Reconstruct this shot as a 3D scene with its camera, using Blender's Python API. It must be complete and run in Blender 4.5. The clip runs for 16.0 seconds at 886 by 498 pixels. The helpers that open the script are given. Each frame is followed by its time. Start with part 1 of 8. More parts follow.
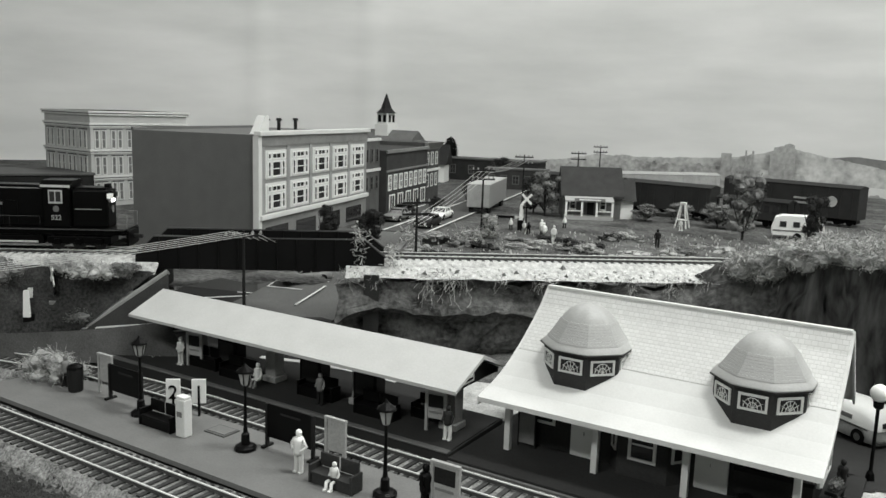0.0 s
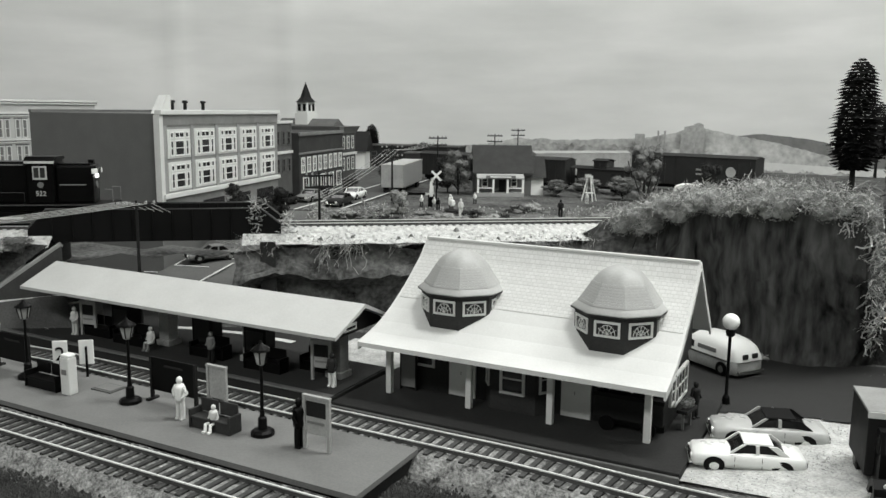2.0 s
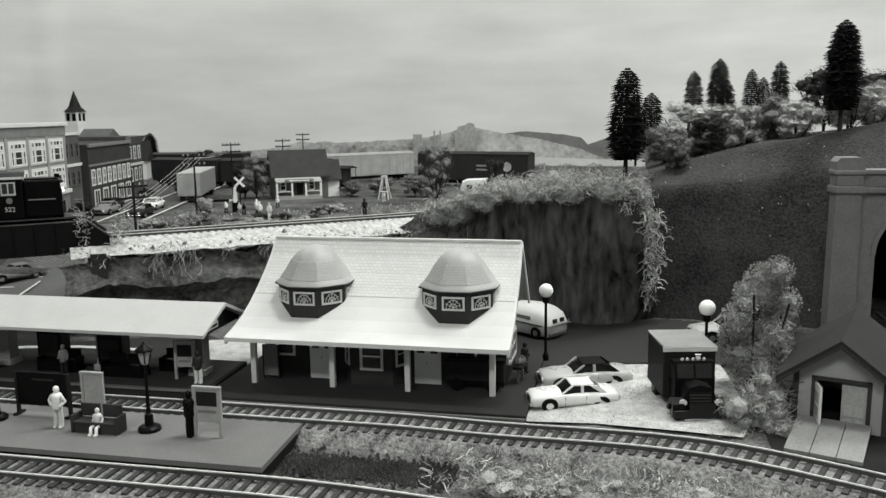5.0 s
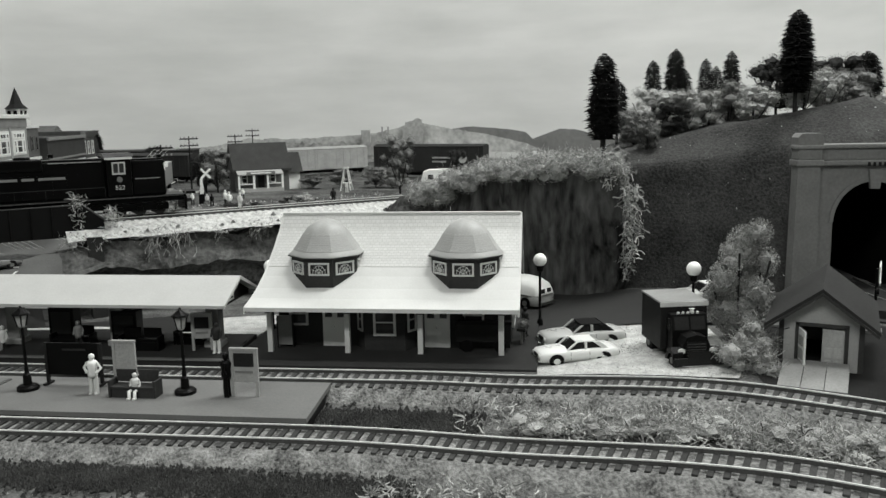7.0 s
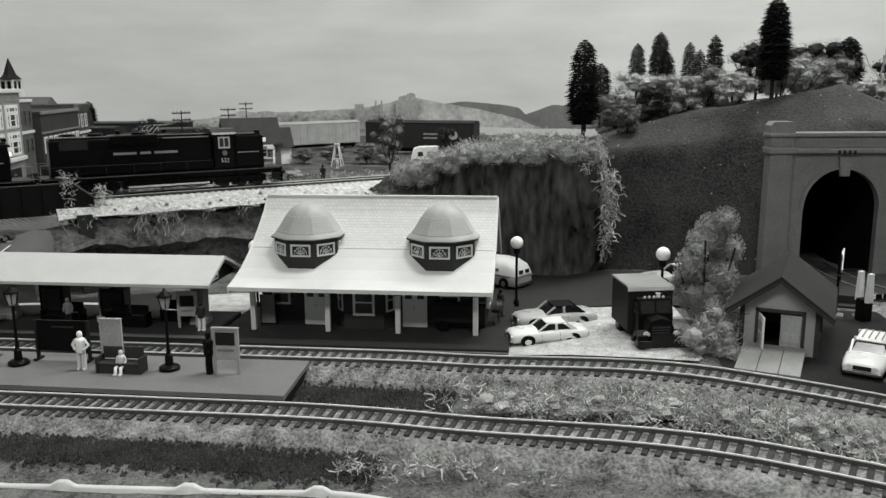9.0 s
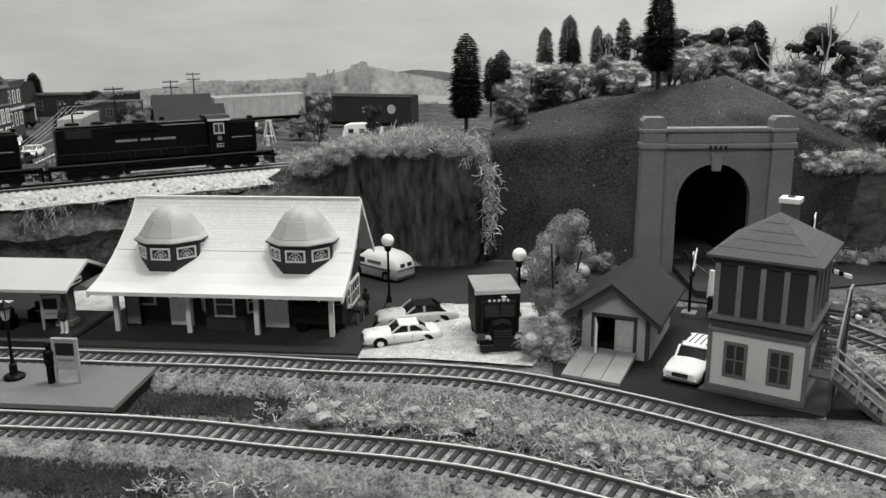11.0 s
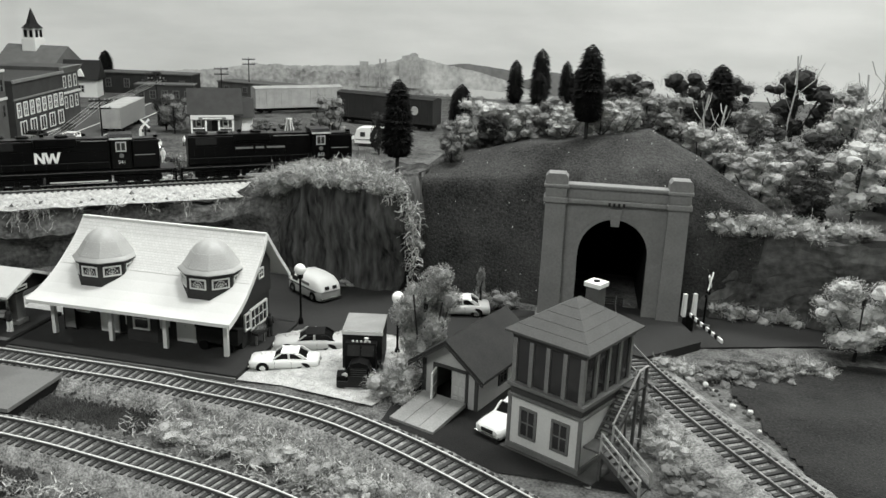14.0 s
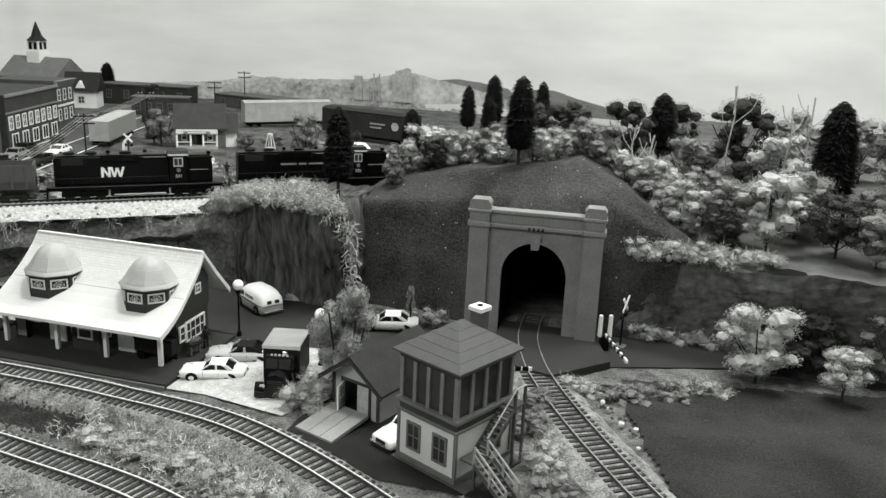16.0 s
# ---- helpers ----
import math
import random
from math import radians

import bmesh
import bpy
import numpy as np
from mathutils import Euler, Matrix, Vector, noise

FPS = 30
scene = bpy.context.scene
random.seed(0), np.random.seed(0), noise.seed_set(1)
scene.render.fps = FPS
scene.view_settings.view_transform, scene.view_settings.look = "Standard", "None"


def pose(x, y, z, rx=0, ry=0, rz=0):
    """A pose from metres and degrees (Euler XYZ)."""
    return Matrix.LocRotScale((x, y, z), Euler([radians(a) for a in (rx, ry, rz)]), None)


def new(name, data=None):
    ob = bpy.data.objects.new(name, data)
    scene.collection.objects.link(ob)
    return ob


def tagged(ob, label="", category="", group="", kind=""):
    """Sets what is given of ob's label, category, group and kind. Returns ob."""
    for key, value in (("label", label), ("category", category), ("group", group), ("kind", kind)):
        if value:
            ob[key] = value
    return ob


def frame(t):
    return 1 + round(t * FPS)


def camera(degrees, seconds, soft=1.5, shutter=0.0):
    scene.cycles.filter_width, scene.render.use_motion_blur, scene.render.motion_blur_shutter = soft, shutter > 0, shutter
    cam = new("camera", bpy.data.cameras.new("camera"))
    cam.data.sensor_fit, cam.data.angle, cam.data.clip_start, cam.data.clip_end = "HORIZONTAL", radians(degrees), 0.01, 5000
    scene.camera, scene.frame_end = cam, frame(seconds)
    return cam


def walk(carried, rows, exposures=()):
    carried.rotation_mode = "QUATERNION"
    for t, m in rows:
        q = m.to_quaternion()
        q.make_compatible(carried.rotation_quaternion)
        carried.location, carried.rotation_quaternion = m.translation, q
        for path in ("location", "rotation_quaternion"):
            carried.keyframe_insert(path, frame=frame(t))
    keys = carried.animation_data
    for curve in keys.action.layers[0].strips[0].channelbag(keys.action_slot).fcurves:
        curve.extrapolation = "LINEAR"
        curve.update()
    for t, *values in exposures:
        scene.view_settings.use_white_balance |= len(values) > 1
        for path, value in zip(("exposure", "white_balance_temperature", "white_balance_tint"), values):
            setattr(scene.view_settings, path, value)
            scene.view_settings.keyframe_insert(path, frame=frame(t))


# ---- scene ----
cam = camera(56.1, 16.0)
METRES, EYE, TILT, LEAN, TURN = 0.65, 0.193, 0.0, 0.0, 32.1
ROWS = [
    (0.0, 0.0, 0.0, 0.0, 0.3, -9.37, -1.83),
    (0.5, 0.0075, -0.0097, -0.0115, -0.46, -9.03, -1.77),
    (1.0, 0.0106, -0.0238, -0.0205, -1.66, -8.81, -1.39),
    (1.5, 0.037, -0.0388, -0.0265, -3.25, -8.89, -0.73),
    (2.0, 0.0558, -0.0379, -0.035, -4.07, -9.46, -0.61),
    (2.5, 0.067, -0.047, -0.0424, -4.62, -9.42, -0.84),
    (3.0, 0.075, -0.0635, -0.0423, -6.41, -9.61, -0.3),
    (3.5, 0.0879, -0.0812, -0.0402, -8.58, -9.7, 0.63),
    (4.0, 0.0513, -0.1029, -0.0384, -11.98, -9.59, 1.91),
    (4.5, 0.0062, -0.1087, -0.0278, -16.62, -9.4, 1.23),
    (7.0, -0.1247, -0.1313, -0.0522, -25.18, -9.25, 1.07),
    (7.5, -0.1317, -0.1343, -0.0504, -25.45, -10.01, 0.65),
    (8.0, -0.1336, -0.1308, -0.0526, -25.74, -10.26, 0.64),
    (8.5, -0.1342, -0.1388, -0.0471, -25.8, -10.54, 0.4),
    (9.0, -0.117, -0.1634, -0.0353, -25.25, -11.24, 0.43),
    (9.5, -0.094, -0.1854, -0.027, -25.85, -11.82, 0.61),
    (10.0, -0.0549, -0.1873, -0.0174, -26.51, -12.68, 0.82),
    (12.5, 0.1097, -0.2921, 0.0783, -22.85, -15.95, -0.66),
    (13.0, 0.1464, -0.3157, 0.1002, -21.15, -16.37, -1.22),
    (13.5, 0.1781, -0.3452, 0.1145, -19.48, -16.42, -1.72),
    (14.0, 0.2046, -0.3795, 0.1238, -18.3, -16.54, -1.89),
    (14.5, 0.2337, -0.4108, 0.1293, -17.39, -16.48, -2.11),
    (15.0, 0.2613, -0.4341, 0.139, -16.46, -16.46, -2.42),
    (15.5, 0.2836, -0.4528, 0.1506, -16.37, -16.25, -2.62),
    (16.0, 0.3062, -0.4711, 0.1647, -16.62, -16.14, -2.46),
]
walk(cam, [(t, pose(0, 0, EYE, TILT, LEAN, TURN) @ pose(METRES * x, METRES * y, METRES * z, 90 + pitch, roll, yaw)) for t, x, y, z, yaw, pitch, roll in ROWS],
     exposures=((0.0, 0.0), (4.0, 0.0), (8.0, -0.15), (10.2, -0.06), (12.5, 0.12), (14.5, 0.2), (16.0, 0.28)))

# ---- light ----
MM = 0.001
world = bpy.data.worlds.new("room_air")
scene.world = world
world.use_nodes = True
world.node_tree.nodes["Background"].inputs[0].default_value = (0.9, 0.92, 0.9, 1)
world.node_tree.nodes["Background"].inputs[1].default_value = 0.015


def ceiling_lamp(x, y, z, sx, sy, watts):
    data = bpy.data.lights.new("fluorescent_light", "AREA")
    data.shape, data.size, data.size_y, data.energy = "RECTANGLE", sx, sy, watts
    data.color = (1.0, 1.0, 0.985)
    ob = new("fluorescent_light", data)
    ob.matrix_world = pose(x, y, z)
    return ob


ceiling_lamp(0.16, 0.50, 1.25, 0.36, 0.18, 10.0)
ceiling_lamp(-0.75, 1.25, 1.25, 1.2, 0.3, 9.6)
ceiling_lamp(0.80, 0.95, 1.25, 0.9, 0.3, 20.5)
ceiling_lamp(-0.30, -0.85, 1.20, 1.1, 0.3, 19.0)

# ---- materials ----
MATS = {}


def mat(name, grey, rough=0.7, metal=0.0, var=0.12, fine=900.0, coarse=60.0, bump=0.15, spec=0.4, island=0.0, rand=0.0, stretch=1.0):
    """Painted, moulded or scattered surface: a grey with fine grain, broad wear and slight relief."""
    if name in MATS:
        return MATS[name]
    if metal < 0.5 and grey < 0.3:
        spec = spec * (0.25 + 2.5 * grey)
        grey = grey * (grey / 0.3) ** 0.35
    m = bpy.data.materials.new(name)
    m.use_nodes = True
    nt = m.node_tree
    n, l = nt.nodes, nt.links
    b = n["Principled BSDF"]
    b.inputs["Roughness"].default_value = rough
    b.inputs["Metallic"].default_value = metal
    b.inputs["Specular IOR Level"].default_value = spec
    tc = n.new("ShaderNodeTexCoord")
    n1 = n.new("ShaderNodeTexNoise")
    n1.inputs["Scale"].default_value, n1.inputs["Detail"].default_value = fine, 4
    n2 = n.new("ShaderNodeTexNoise")
    n2.inputs["Scale"].default_value, n2.inputs["Detail"].default_value = coarse, 3
    mp = n.new("ShaderNodeMapping")
    mp.inputs["Scale"].default_value = (1, 1, stretch)
    l.new(tc.outputs["Object"], mp.inputs["Vector"])
    l.new(mp.outputs[0], n1.inputs["Vector"])
    l.new(mp.outputs[0], n2.inputs["Vector"])
    add = n.new("ShaderNodeMath")
    add.operation = "ADD"
    l.new(n1.outputs["Fac"], add.inputs[0])
    l.new(n2.outputs["Fac"], add.inputs[1])
    last = add.outputs[0]
    extra = None
    if island:
        geo = n.new("ShaderNodeNewGeometry")
        extra, amount = geo.outputs["Random Per Island"], island
    elif rand:
        oi = n.new("ShaderNodeObjectInfo")
        extra, amount = oi.outputs["Random"], rand
    mr = n.new("ShaderNodeMapRange")
    mr.inputs[1].default_value, mr.inputs[2].default_value = 0.6, 1.4
    mr.inputs[3].default_value, mr.inputs[4].default_value = 1 - 2.2 * var, 1 + 2.2 * var
    l.new(last, mr.inputs[0])
    last = mr.outputs[0]
    if extra is not None:
        mi = n.new("ShaderNodeMapRange")
        mi.inputs[3].default_value, mi.inputs[4].default_value = 1 - amount, 1 + amount
        l.new(extra, mi.inputs[0])
        mu = n.new("ShaderNodeMath")
        mu.operation = "MULTIPLY"
        l.new(last, mu.inputs[0])
        l.new(mi.outputs[0], mu.inputs[1])
        last = mu.outputs[0]
    mul = n.new("ShaderNodeVectorMath")
    mul.operation = "SCALE"
    mul.inputs[0].default_value = (grey * 0.985, grey * 1.005, grey * 0.97)
    l.new(last, mul.inputs["Scale"])
    l.new(mul.outputs[0], b.inputs["Base Color"])
    rr = n.new("ShaderNodeMapRange")
    rr.inputs[3].default_value, rr.inputs[4].default_value = max(0.02, rough - 0.1), min(1, rough + 0.1)
    l.new(n2.outputs["Fac"], rr.inputs[0])
    l.new(rr.outputs[0], b.inputs["Roughness"])
    if bump:
        bp = n.new("ShaderNodeBump")
        bp.inputs["Strength"].default_value, bp.inputs["Distance"].default_value = bump, 0.001
        l.new(n1.outputs["Fac"], bp.inputs["Height"])
        l.new(bp.outputs[0], b.inputs["Normal"])
    MATS[name] = m
    return m


def glass_mat(name="window_glass", grey=0.03):
    if name in MATS:
        return MATS[name]
    m = bpy.data.materials.new(name)
    m.use_nodes = True
    b = m.node_tree.nodes["Principled BSDF"]
    b.inputs["Base Color"].default_value = (grey, grey, grey, 1)
    b.inputs["Roughness"].default_value = 0.08
    b.inputs["Specular IOR Level"].default_value = 0.35
    MATS[name] = m
    return m


def glow_mat(name, strength):
    m = bpy.data.materials.new(name)
    m.use_nodes = True
    b = m.node_tree.nodes["Principled BSDF"]
    b.inputs["Base Color"].default_value = (0.85, 0.85, 0.83, 1)
    b.inputs["Emission Color"].default_value = (1, 1, 0.96, 1)
    b.inputs["Emission Strength"].default_value = strength
    MATS[name] = m
    return m


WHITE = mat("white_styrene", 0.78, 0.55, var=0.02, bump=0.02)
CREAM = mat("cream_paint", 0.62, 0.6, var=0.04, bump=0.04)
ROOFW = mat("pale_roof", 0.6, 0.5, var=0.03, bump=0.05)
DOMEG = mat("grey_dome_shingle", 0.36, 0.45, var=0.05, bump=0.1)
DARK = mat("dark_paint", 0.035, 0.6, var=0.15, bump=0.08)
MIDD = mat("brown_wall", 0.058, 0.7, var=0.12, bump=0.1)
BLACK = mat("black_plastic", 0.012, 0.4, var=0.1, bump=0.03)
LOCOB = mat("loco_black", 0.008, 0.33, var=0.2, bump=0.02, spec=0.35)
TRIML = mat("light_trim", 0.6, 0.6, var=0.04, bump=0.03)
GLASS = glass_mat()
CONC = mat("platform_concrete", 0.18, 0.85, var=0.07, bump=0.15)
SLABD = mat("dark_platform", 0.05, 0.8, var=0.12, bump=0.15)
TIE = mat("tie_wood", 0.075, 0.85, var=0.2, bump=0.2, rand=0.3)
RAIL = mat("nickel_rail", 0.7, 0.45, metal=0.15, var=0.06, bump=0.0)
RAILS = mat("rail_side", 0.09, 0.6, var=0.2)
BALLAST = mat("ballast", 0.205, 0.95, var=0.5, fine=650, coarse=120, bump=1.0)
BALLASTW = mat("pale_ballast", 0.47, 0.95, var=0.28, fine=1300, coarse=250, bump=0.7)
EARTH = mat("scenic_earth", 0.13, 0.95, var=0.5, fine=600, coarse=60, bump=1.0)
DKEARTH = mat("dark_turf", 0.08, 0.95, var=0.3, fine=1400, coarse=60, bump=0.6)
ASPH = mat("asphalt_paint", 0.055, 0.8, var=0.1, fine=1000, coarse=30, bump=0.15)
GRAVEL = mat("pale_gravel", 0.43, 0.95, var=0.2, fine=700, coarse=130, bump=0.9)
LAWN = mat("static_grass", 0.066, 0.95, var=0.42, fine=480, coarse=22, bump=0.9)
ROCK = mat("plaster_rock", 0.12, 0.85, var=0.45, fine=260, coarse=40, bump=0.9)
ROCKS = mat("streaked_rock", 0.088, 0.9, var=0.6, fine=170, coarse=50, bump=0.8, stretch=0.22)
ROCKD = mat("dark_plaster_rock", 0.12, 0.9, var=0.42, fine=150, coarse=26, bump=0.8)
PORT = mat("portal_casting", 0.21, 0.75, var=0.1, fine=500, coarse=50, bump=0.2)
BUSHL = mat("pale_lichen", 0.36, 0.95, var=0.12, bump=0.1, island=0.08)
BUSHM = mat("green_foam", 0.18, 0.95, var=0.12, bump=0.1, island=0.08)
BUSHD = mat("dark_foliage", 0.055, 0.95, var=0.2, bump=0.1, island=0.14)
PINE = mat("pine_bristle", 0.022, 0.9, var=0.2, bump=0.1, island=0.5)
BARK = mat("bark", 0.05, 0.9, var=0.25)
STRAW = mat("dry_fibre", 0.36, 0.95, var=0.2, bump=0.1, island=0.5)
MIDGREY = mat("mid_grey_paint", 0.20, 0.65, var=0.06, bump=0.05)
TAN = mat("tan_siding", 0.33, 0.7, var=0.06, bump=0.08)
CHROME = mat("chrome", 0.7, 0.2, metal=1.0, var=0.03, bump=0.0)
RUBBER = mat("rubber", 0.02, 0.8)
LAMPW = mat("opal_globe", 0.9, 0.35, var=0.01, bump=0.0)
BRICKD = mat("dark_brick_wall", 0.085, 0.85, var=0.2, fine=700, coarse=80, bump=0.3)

# ---- building blocks (millimetres) ----


def thing(name, x=0, y=0, z=0, rz=0, label="", category="", group="", kind=""):
    ob = new(name)
    ob.empty_display_size = 0.01
    ob.matrix_world = pose(x * MM, y * MM, z * MM, 0, 0, rz)
    return tagged(ob, label, category, group, kind)


def part(name, bm, material, parent=None, label="", at=None, smooth=False, kind=""):
    """One bmesh (mm) as one mesh object under a thing."""
    bmesh.ops.scale(bm, vec=(MM, MM, MM), verts=bm.verts)
    me = bpy.data.meshes.new(name)
    bm.to_mesh(me)
    bm.free()
    return link(name, me, material, parent, label, at, smooth, kind)


def link(name, me, material, parent=None, label="", at=None, smooth=False, kind=""):
    if not me.materials:
        me.materials.append(material)
    if smooth:
        for p in me.polygons:
            p.use_smooth = True
    ob = new(name, me)
    if parent is not None:
        ob.parent = parent
    if at is not None:
        ob.matrix_basis = at
    if label:
        ob["label"] = label
    if kind:
        ob["kind"] = kind
    return ob


def rawmesh(name, verts, faces, material, parent=None, label="", smooth=False, kind=""):
    me = bpy.data.meshes.new(name)
    me.from_pydata([tuple(v) for v in (np.asarray(verts) * MM)], [], faces)
    me.update()
    return link(name, me, material, parent, label, None, smooth, kind)


def at(x, y, z, rx=0, ry=0, rz=0):
    return pose(x * MM, y * MM, z * MM, rx, ry, rz)


def box(x0, x1, y0, y1, z0, z1, bevel=0.0, bm=None):
    bm = bm or bmesh.new()
    r = bmesh.ops.create_cube(bm, size=1)
    bmesh.ops.scale(bm, vec=(x1 - x0, y1 - y0, z1 - z0), verts=r["verts"])
    bmesh.ops.translate(bm, vec=((x0 + x1) / 2, (y0 + y1) / 2, (z0 + z1) / 2), verts=r["verts"])
    if bevel:
        es = {e for v in r["verts"] for e in v.link_edges}
        bmesh.ops.bevel(bm, geom=list(es), offset=bevel, segments=2, affect="EDGES", profile=0.6)
    return bm


def cyl(r0, r1, z0, z1, seg=16, x=0, y=0, bm=None, axis="z"):
    bm = bm or bmesh.new()
    r = bmesh.ops.create_cone(bm, cap_ends=True, segments=seg, radius1=r0, radius2=r1, depth=z1 - z0)
    vs = r["verts"]
    bmesh.ops.translate(bm, vec=(0, 0, (z0 + z1) / 2), verts=vs)
    if axis == "x":
        bmesh.ops.rotate(bm, cent=(0, 0, 0), matrix=Matrix.Rotation(math.pi / 2, 3, "Y"), verts=vs)
    if axis == "y":
        bmesh.ops.rotate(bm, cent=(0, 0, 0), matrix=Matrix.Rotation(-math.pi / 2, 3, "X"), verts=vs)
    bmesh.ops.translate(bm, vec=(x, y, 0), verts=vs)
    return bm


def shift(bm, x, y, z):
    bmesh.ops.translate(bm, vec=(x, y, z), verts=bm.verts)
    return bm


def lathe(profile, seg=16, bm=None, x=0, y=0, turn=0.0, facet=0.0):
    """Profile: (radius, z) from bottom to top."""
    bm = bm or bmesh.new()
    rings = []

    def flat_of(i):
        """1 at an octagon's corners, less along its flats."""
        return 1 - facet + facet * math.cos(radians(22.5)) / math.cos(radians((360 * i / seg) % 45 - 22.5))
    for r, z in profile:
        rings.append([bm.verts.new((x + r * flat_of(i) * math.cos(turn + 2 * math.pi * i / seg), y + r * flat_of(i) * math.sin(turn + 2 * math.pi * i / seg), z)) for i in range(seg)])
    for a, b in zip(rings, rings[1:]):
        for i in range(seg):
            bm.faces.new((a[i], a[(i + 1) % seg], b[(i + 1) % seg], b[i]))
    bm.faces.new(rings[0][::-1])
    bm.faces.new(rings[-1])
    return bm


def extrude(poly, a0, a1, axis="x", bm=None):
    """A closed outline drawn out along an axis. axis x: poly in (y, z); y: (x, z); z: (x, y)."""
    bm = bm or bmesh.new()

    def put(u, v, a):
        return {"x": (a, u, v), "y": (u, a, v), "z": (u, v, a)}[axis]
    lo = [bm.verts.new(put(u, v, a0)) for u, v in poly]
    hi = [bm.verts.new(put(u, v, a1)) for u, v in poly]
    n = len(poly)
    for i in range(n):
        bm.faces.new((lo[i], lo[(i + 1) % n], hi[(i + 1) % n], hi[i]))
    bm.faces.new(lo[::-1])
    bm.faces.new(hi)
    bmesh.ops.recalc_face_normals(bm, faces=bm.faces)
    return bm


def tube(points, r, seg=5, bm=None):
    bm = bm or bmesh.new()
    rings = []
    pts = [Vector(p) for p in points]
    for i, p in enumerate(pts):
        d = (pts[min(i + 1, len(pts) - 1)] - pts[max(i - 1, 0)]).normalized()
        u = d.orthogonal().normalized()
        w = d.cross(u)
        rings.append([bm.verts.new(p + r * (math.cos(2 * math.pi * k / seg) * u + math.sin(2 * math.pi * k / seg) * w)) for k in range(seg)])
    for a, b in zip(rings, rings[1:]):
        # match the nearest start vertex so that the skin doesn't twist
        k0 = min(range(seg), key=lambda k: (b[k].co - a[0].co).length)
        for i in range(seg):
            bm.faces.new((a[i], a[(i + 1) % seg], b[(i + 1 + k0) % seg], b[(i + k0) % seg]))
    return bm


def window(parent, name, x, y, z, w, h, rz, bars=(1, 1), frame_w=1.2, glass=None, frame_mat=None, depth=0.8, label=""):
    """A framed window on a wall whose outside faces local -y after rz; (x, y, z) is its lower middle."""
    bm = bmesh.new()
    o = [(-w / 2, 0), (w / 2, 0), (w / 2, h), (-w / 2, h)]
    q = [(-w / 2 + frame_w, frame_w), (w / 2 - frame_w, frame_w), (w / 2 - frame_w, h - frame_w), (-w / 2 + frame_w, h - frame_w)]
    vv = [[bm.verts.new((u, y_, v)) for u, v in ring] for ring, y_ in ((o, -depth), (q, -depth), (q, depth), (o, depth))]
    for a_, b_ in ((0, 1), (1, 2), (2, 3), (3, 0)):
        for i in range(4):
            bm.faces.new((vv[a_][i], vv[a_][(i + 1) % 4], vv[b_][(i + 1) % 4], vv[b_][i]))
    bmesh.ops.recalc_face_normals(bm, faces=bm.faces)
    wob = part(name, bm, frame_mat or TRIML, parent, label, at=at(x, y, z, 0, 0, rz))
    cx, cz = bars
    for i in range(1, cx + 1):
        u = -w / 2 + w * i / (cx + 1)
        part("glazing_bar", box(u - frame_w * .28, u + frame_w * .28, -depth * .7, depth * .7, frame_w, h - frame_w), frame_mat or TRIML, wob)
    for i in range(1, cz + 1):
        u = h * i / (cz + 1)
        part("glazing_bar", box(-w / 2 + frame_w, w / 2 - frame_w, -depth * .6, depth * .6, u - frame_w * .28, u + frame_w * .28), frame_mat or TRIML, wob)
    part("pane", box(-w / 2 + frame_w * .5, w / 2 - frame_w * .5, -0.15, 0.25, frame_w * .5, h - frame_w * .5), glass or GLASS, wob)
    return wob


# ---- foliage ----
RNG = np.random.default_rng(7)


def ico():
    bm = bmesh.new()
    bmesh.ops.create_icosphere(bm, subdivisions=2, radius=1)
    bm.verts.index_update()
    v = np.array([tuple(q.co) for q in bm.verts])
    f = [tuple(q.index for q in g.verts) for g in bm.faces]
    bm.free()
    return v, f


ICO_V, ICO_F = ico()


def leaf_cloud(blobs, n, size, rng=None):
    """Small folded leaves over and inside ellipsoids: blobs of (x, y, z, rx, ry, rz)."""
    rng = rng or RNG
    blobs = np.array(blobs, float)
    n, size = int(n * 4.6), size * 0.4
    area = (blobs[:, 3] * blobs[:, 4]) ** 1.0
    idx = rng.choice(len(blobs), n, p=area / area.sum())
    d = rng.normal(size=(n, 3))
    d /= np.linalg.norm(d, axis=1)[:, None]
    rad = rng.uniform(0.72, 1.12, (n, 1))
    c = blobs[idx, :3] + d * blobs[idx, 3:] * rad
    a = rng.normal(size=(n, 3)) + d * 0.3
    a /= np.linalg.norm(a, axis=1)[:, None]
    b = np.cross(a, rng.normal(size=(n, 3)))
    b /= np.linalg.norm(b, axis=1)[:, None]
    s = size * rng.uniform(0.5, 1.3, (n, 1))
    k = np.cross(a, b) * s * 0.35
    v = np.stack([c - a * s, c + b * s * 0.7 + k, c + a * s, c - b * s * 0.7 + k], 1).reshape(-1, 3)
    f = []
    cores, cf = [], []
    for q in blobs:
        o = 4 * n + len(cores) * len(ICO_V)
        cores.append(q[:3] + ICO_V * q[3:] * rng.uniform(0.45, 0.8, (len(ICO_V), 1)))
        cf += [(x + o, y + o, z + o) for x, y, z in ICO_F]
    v = np.concatenate([v] + cores)
    for i in range(n):
        j = 4 * i
        f.append((j, j + 1, j + 2))
        f.append((j, j + 2, j + 3))
    return v, f + cf


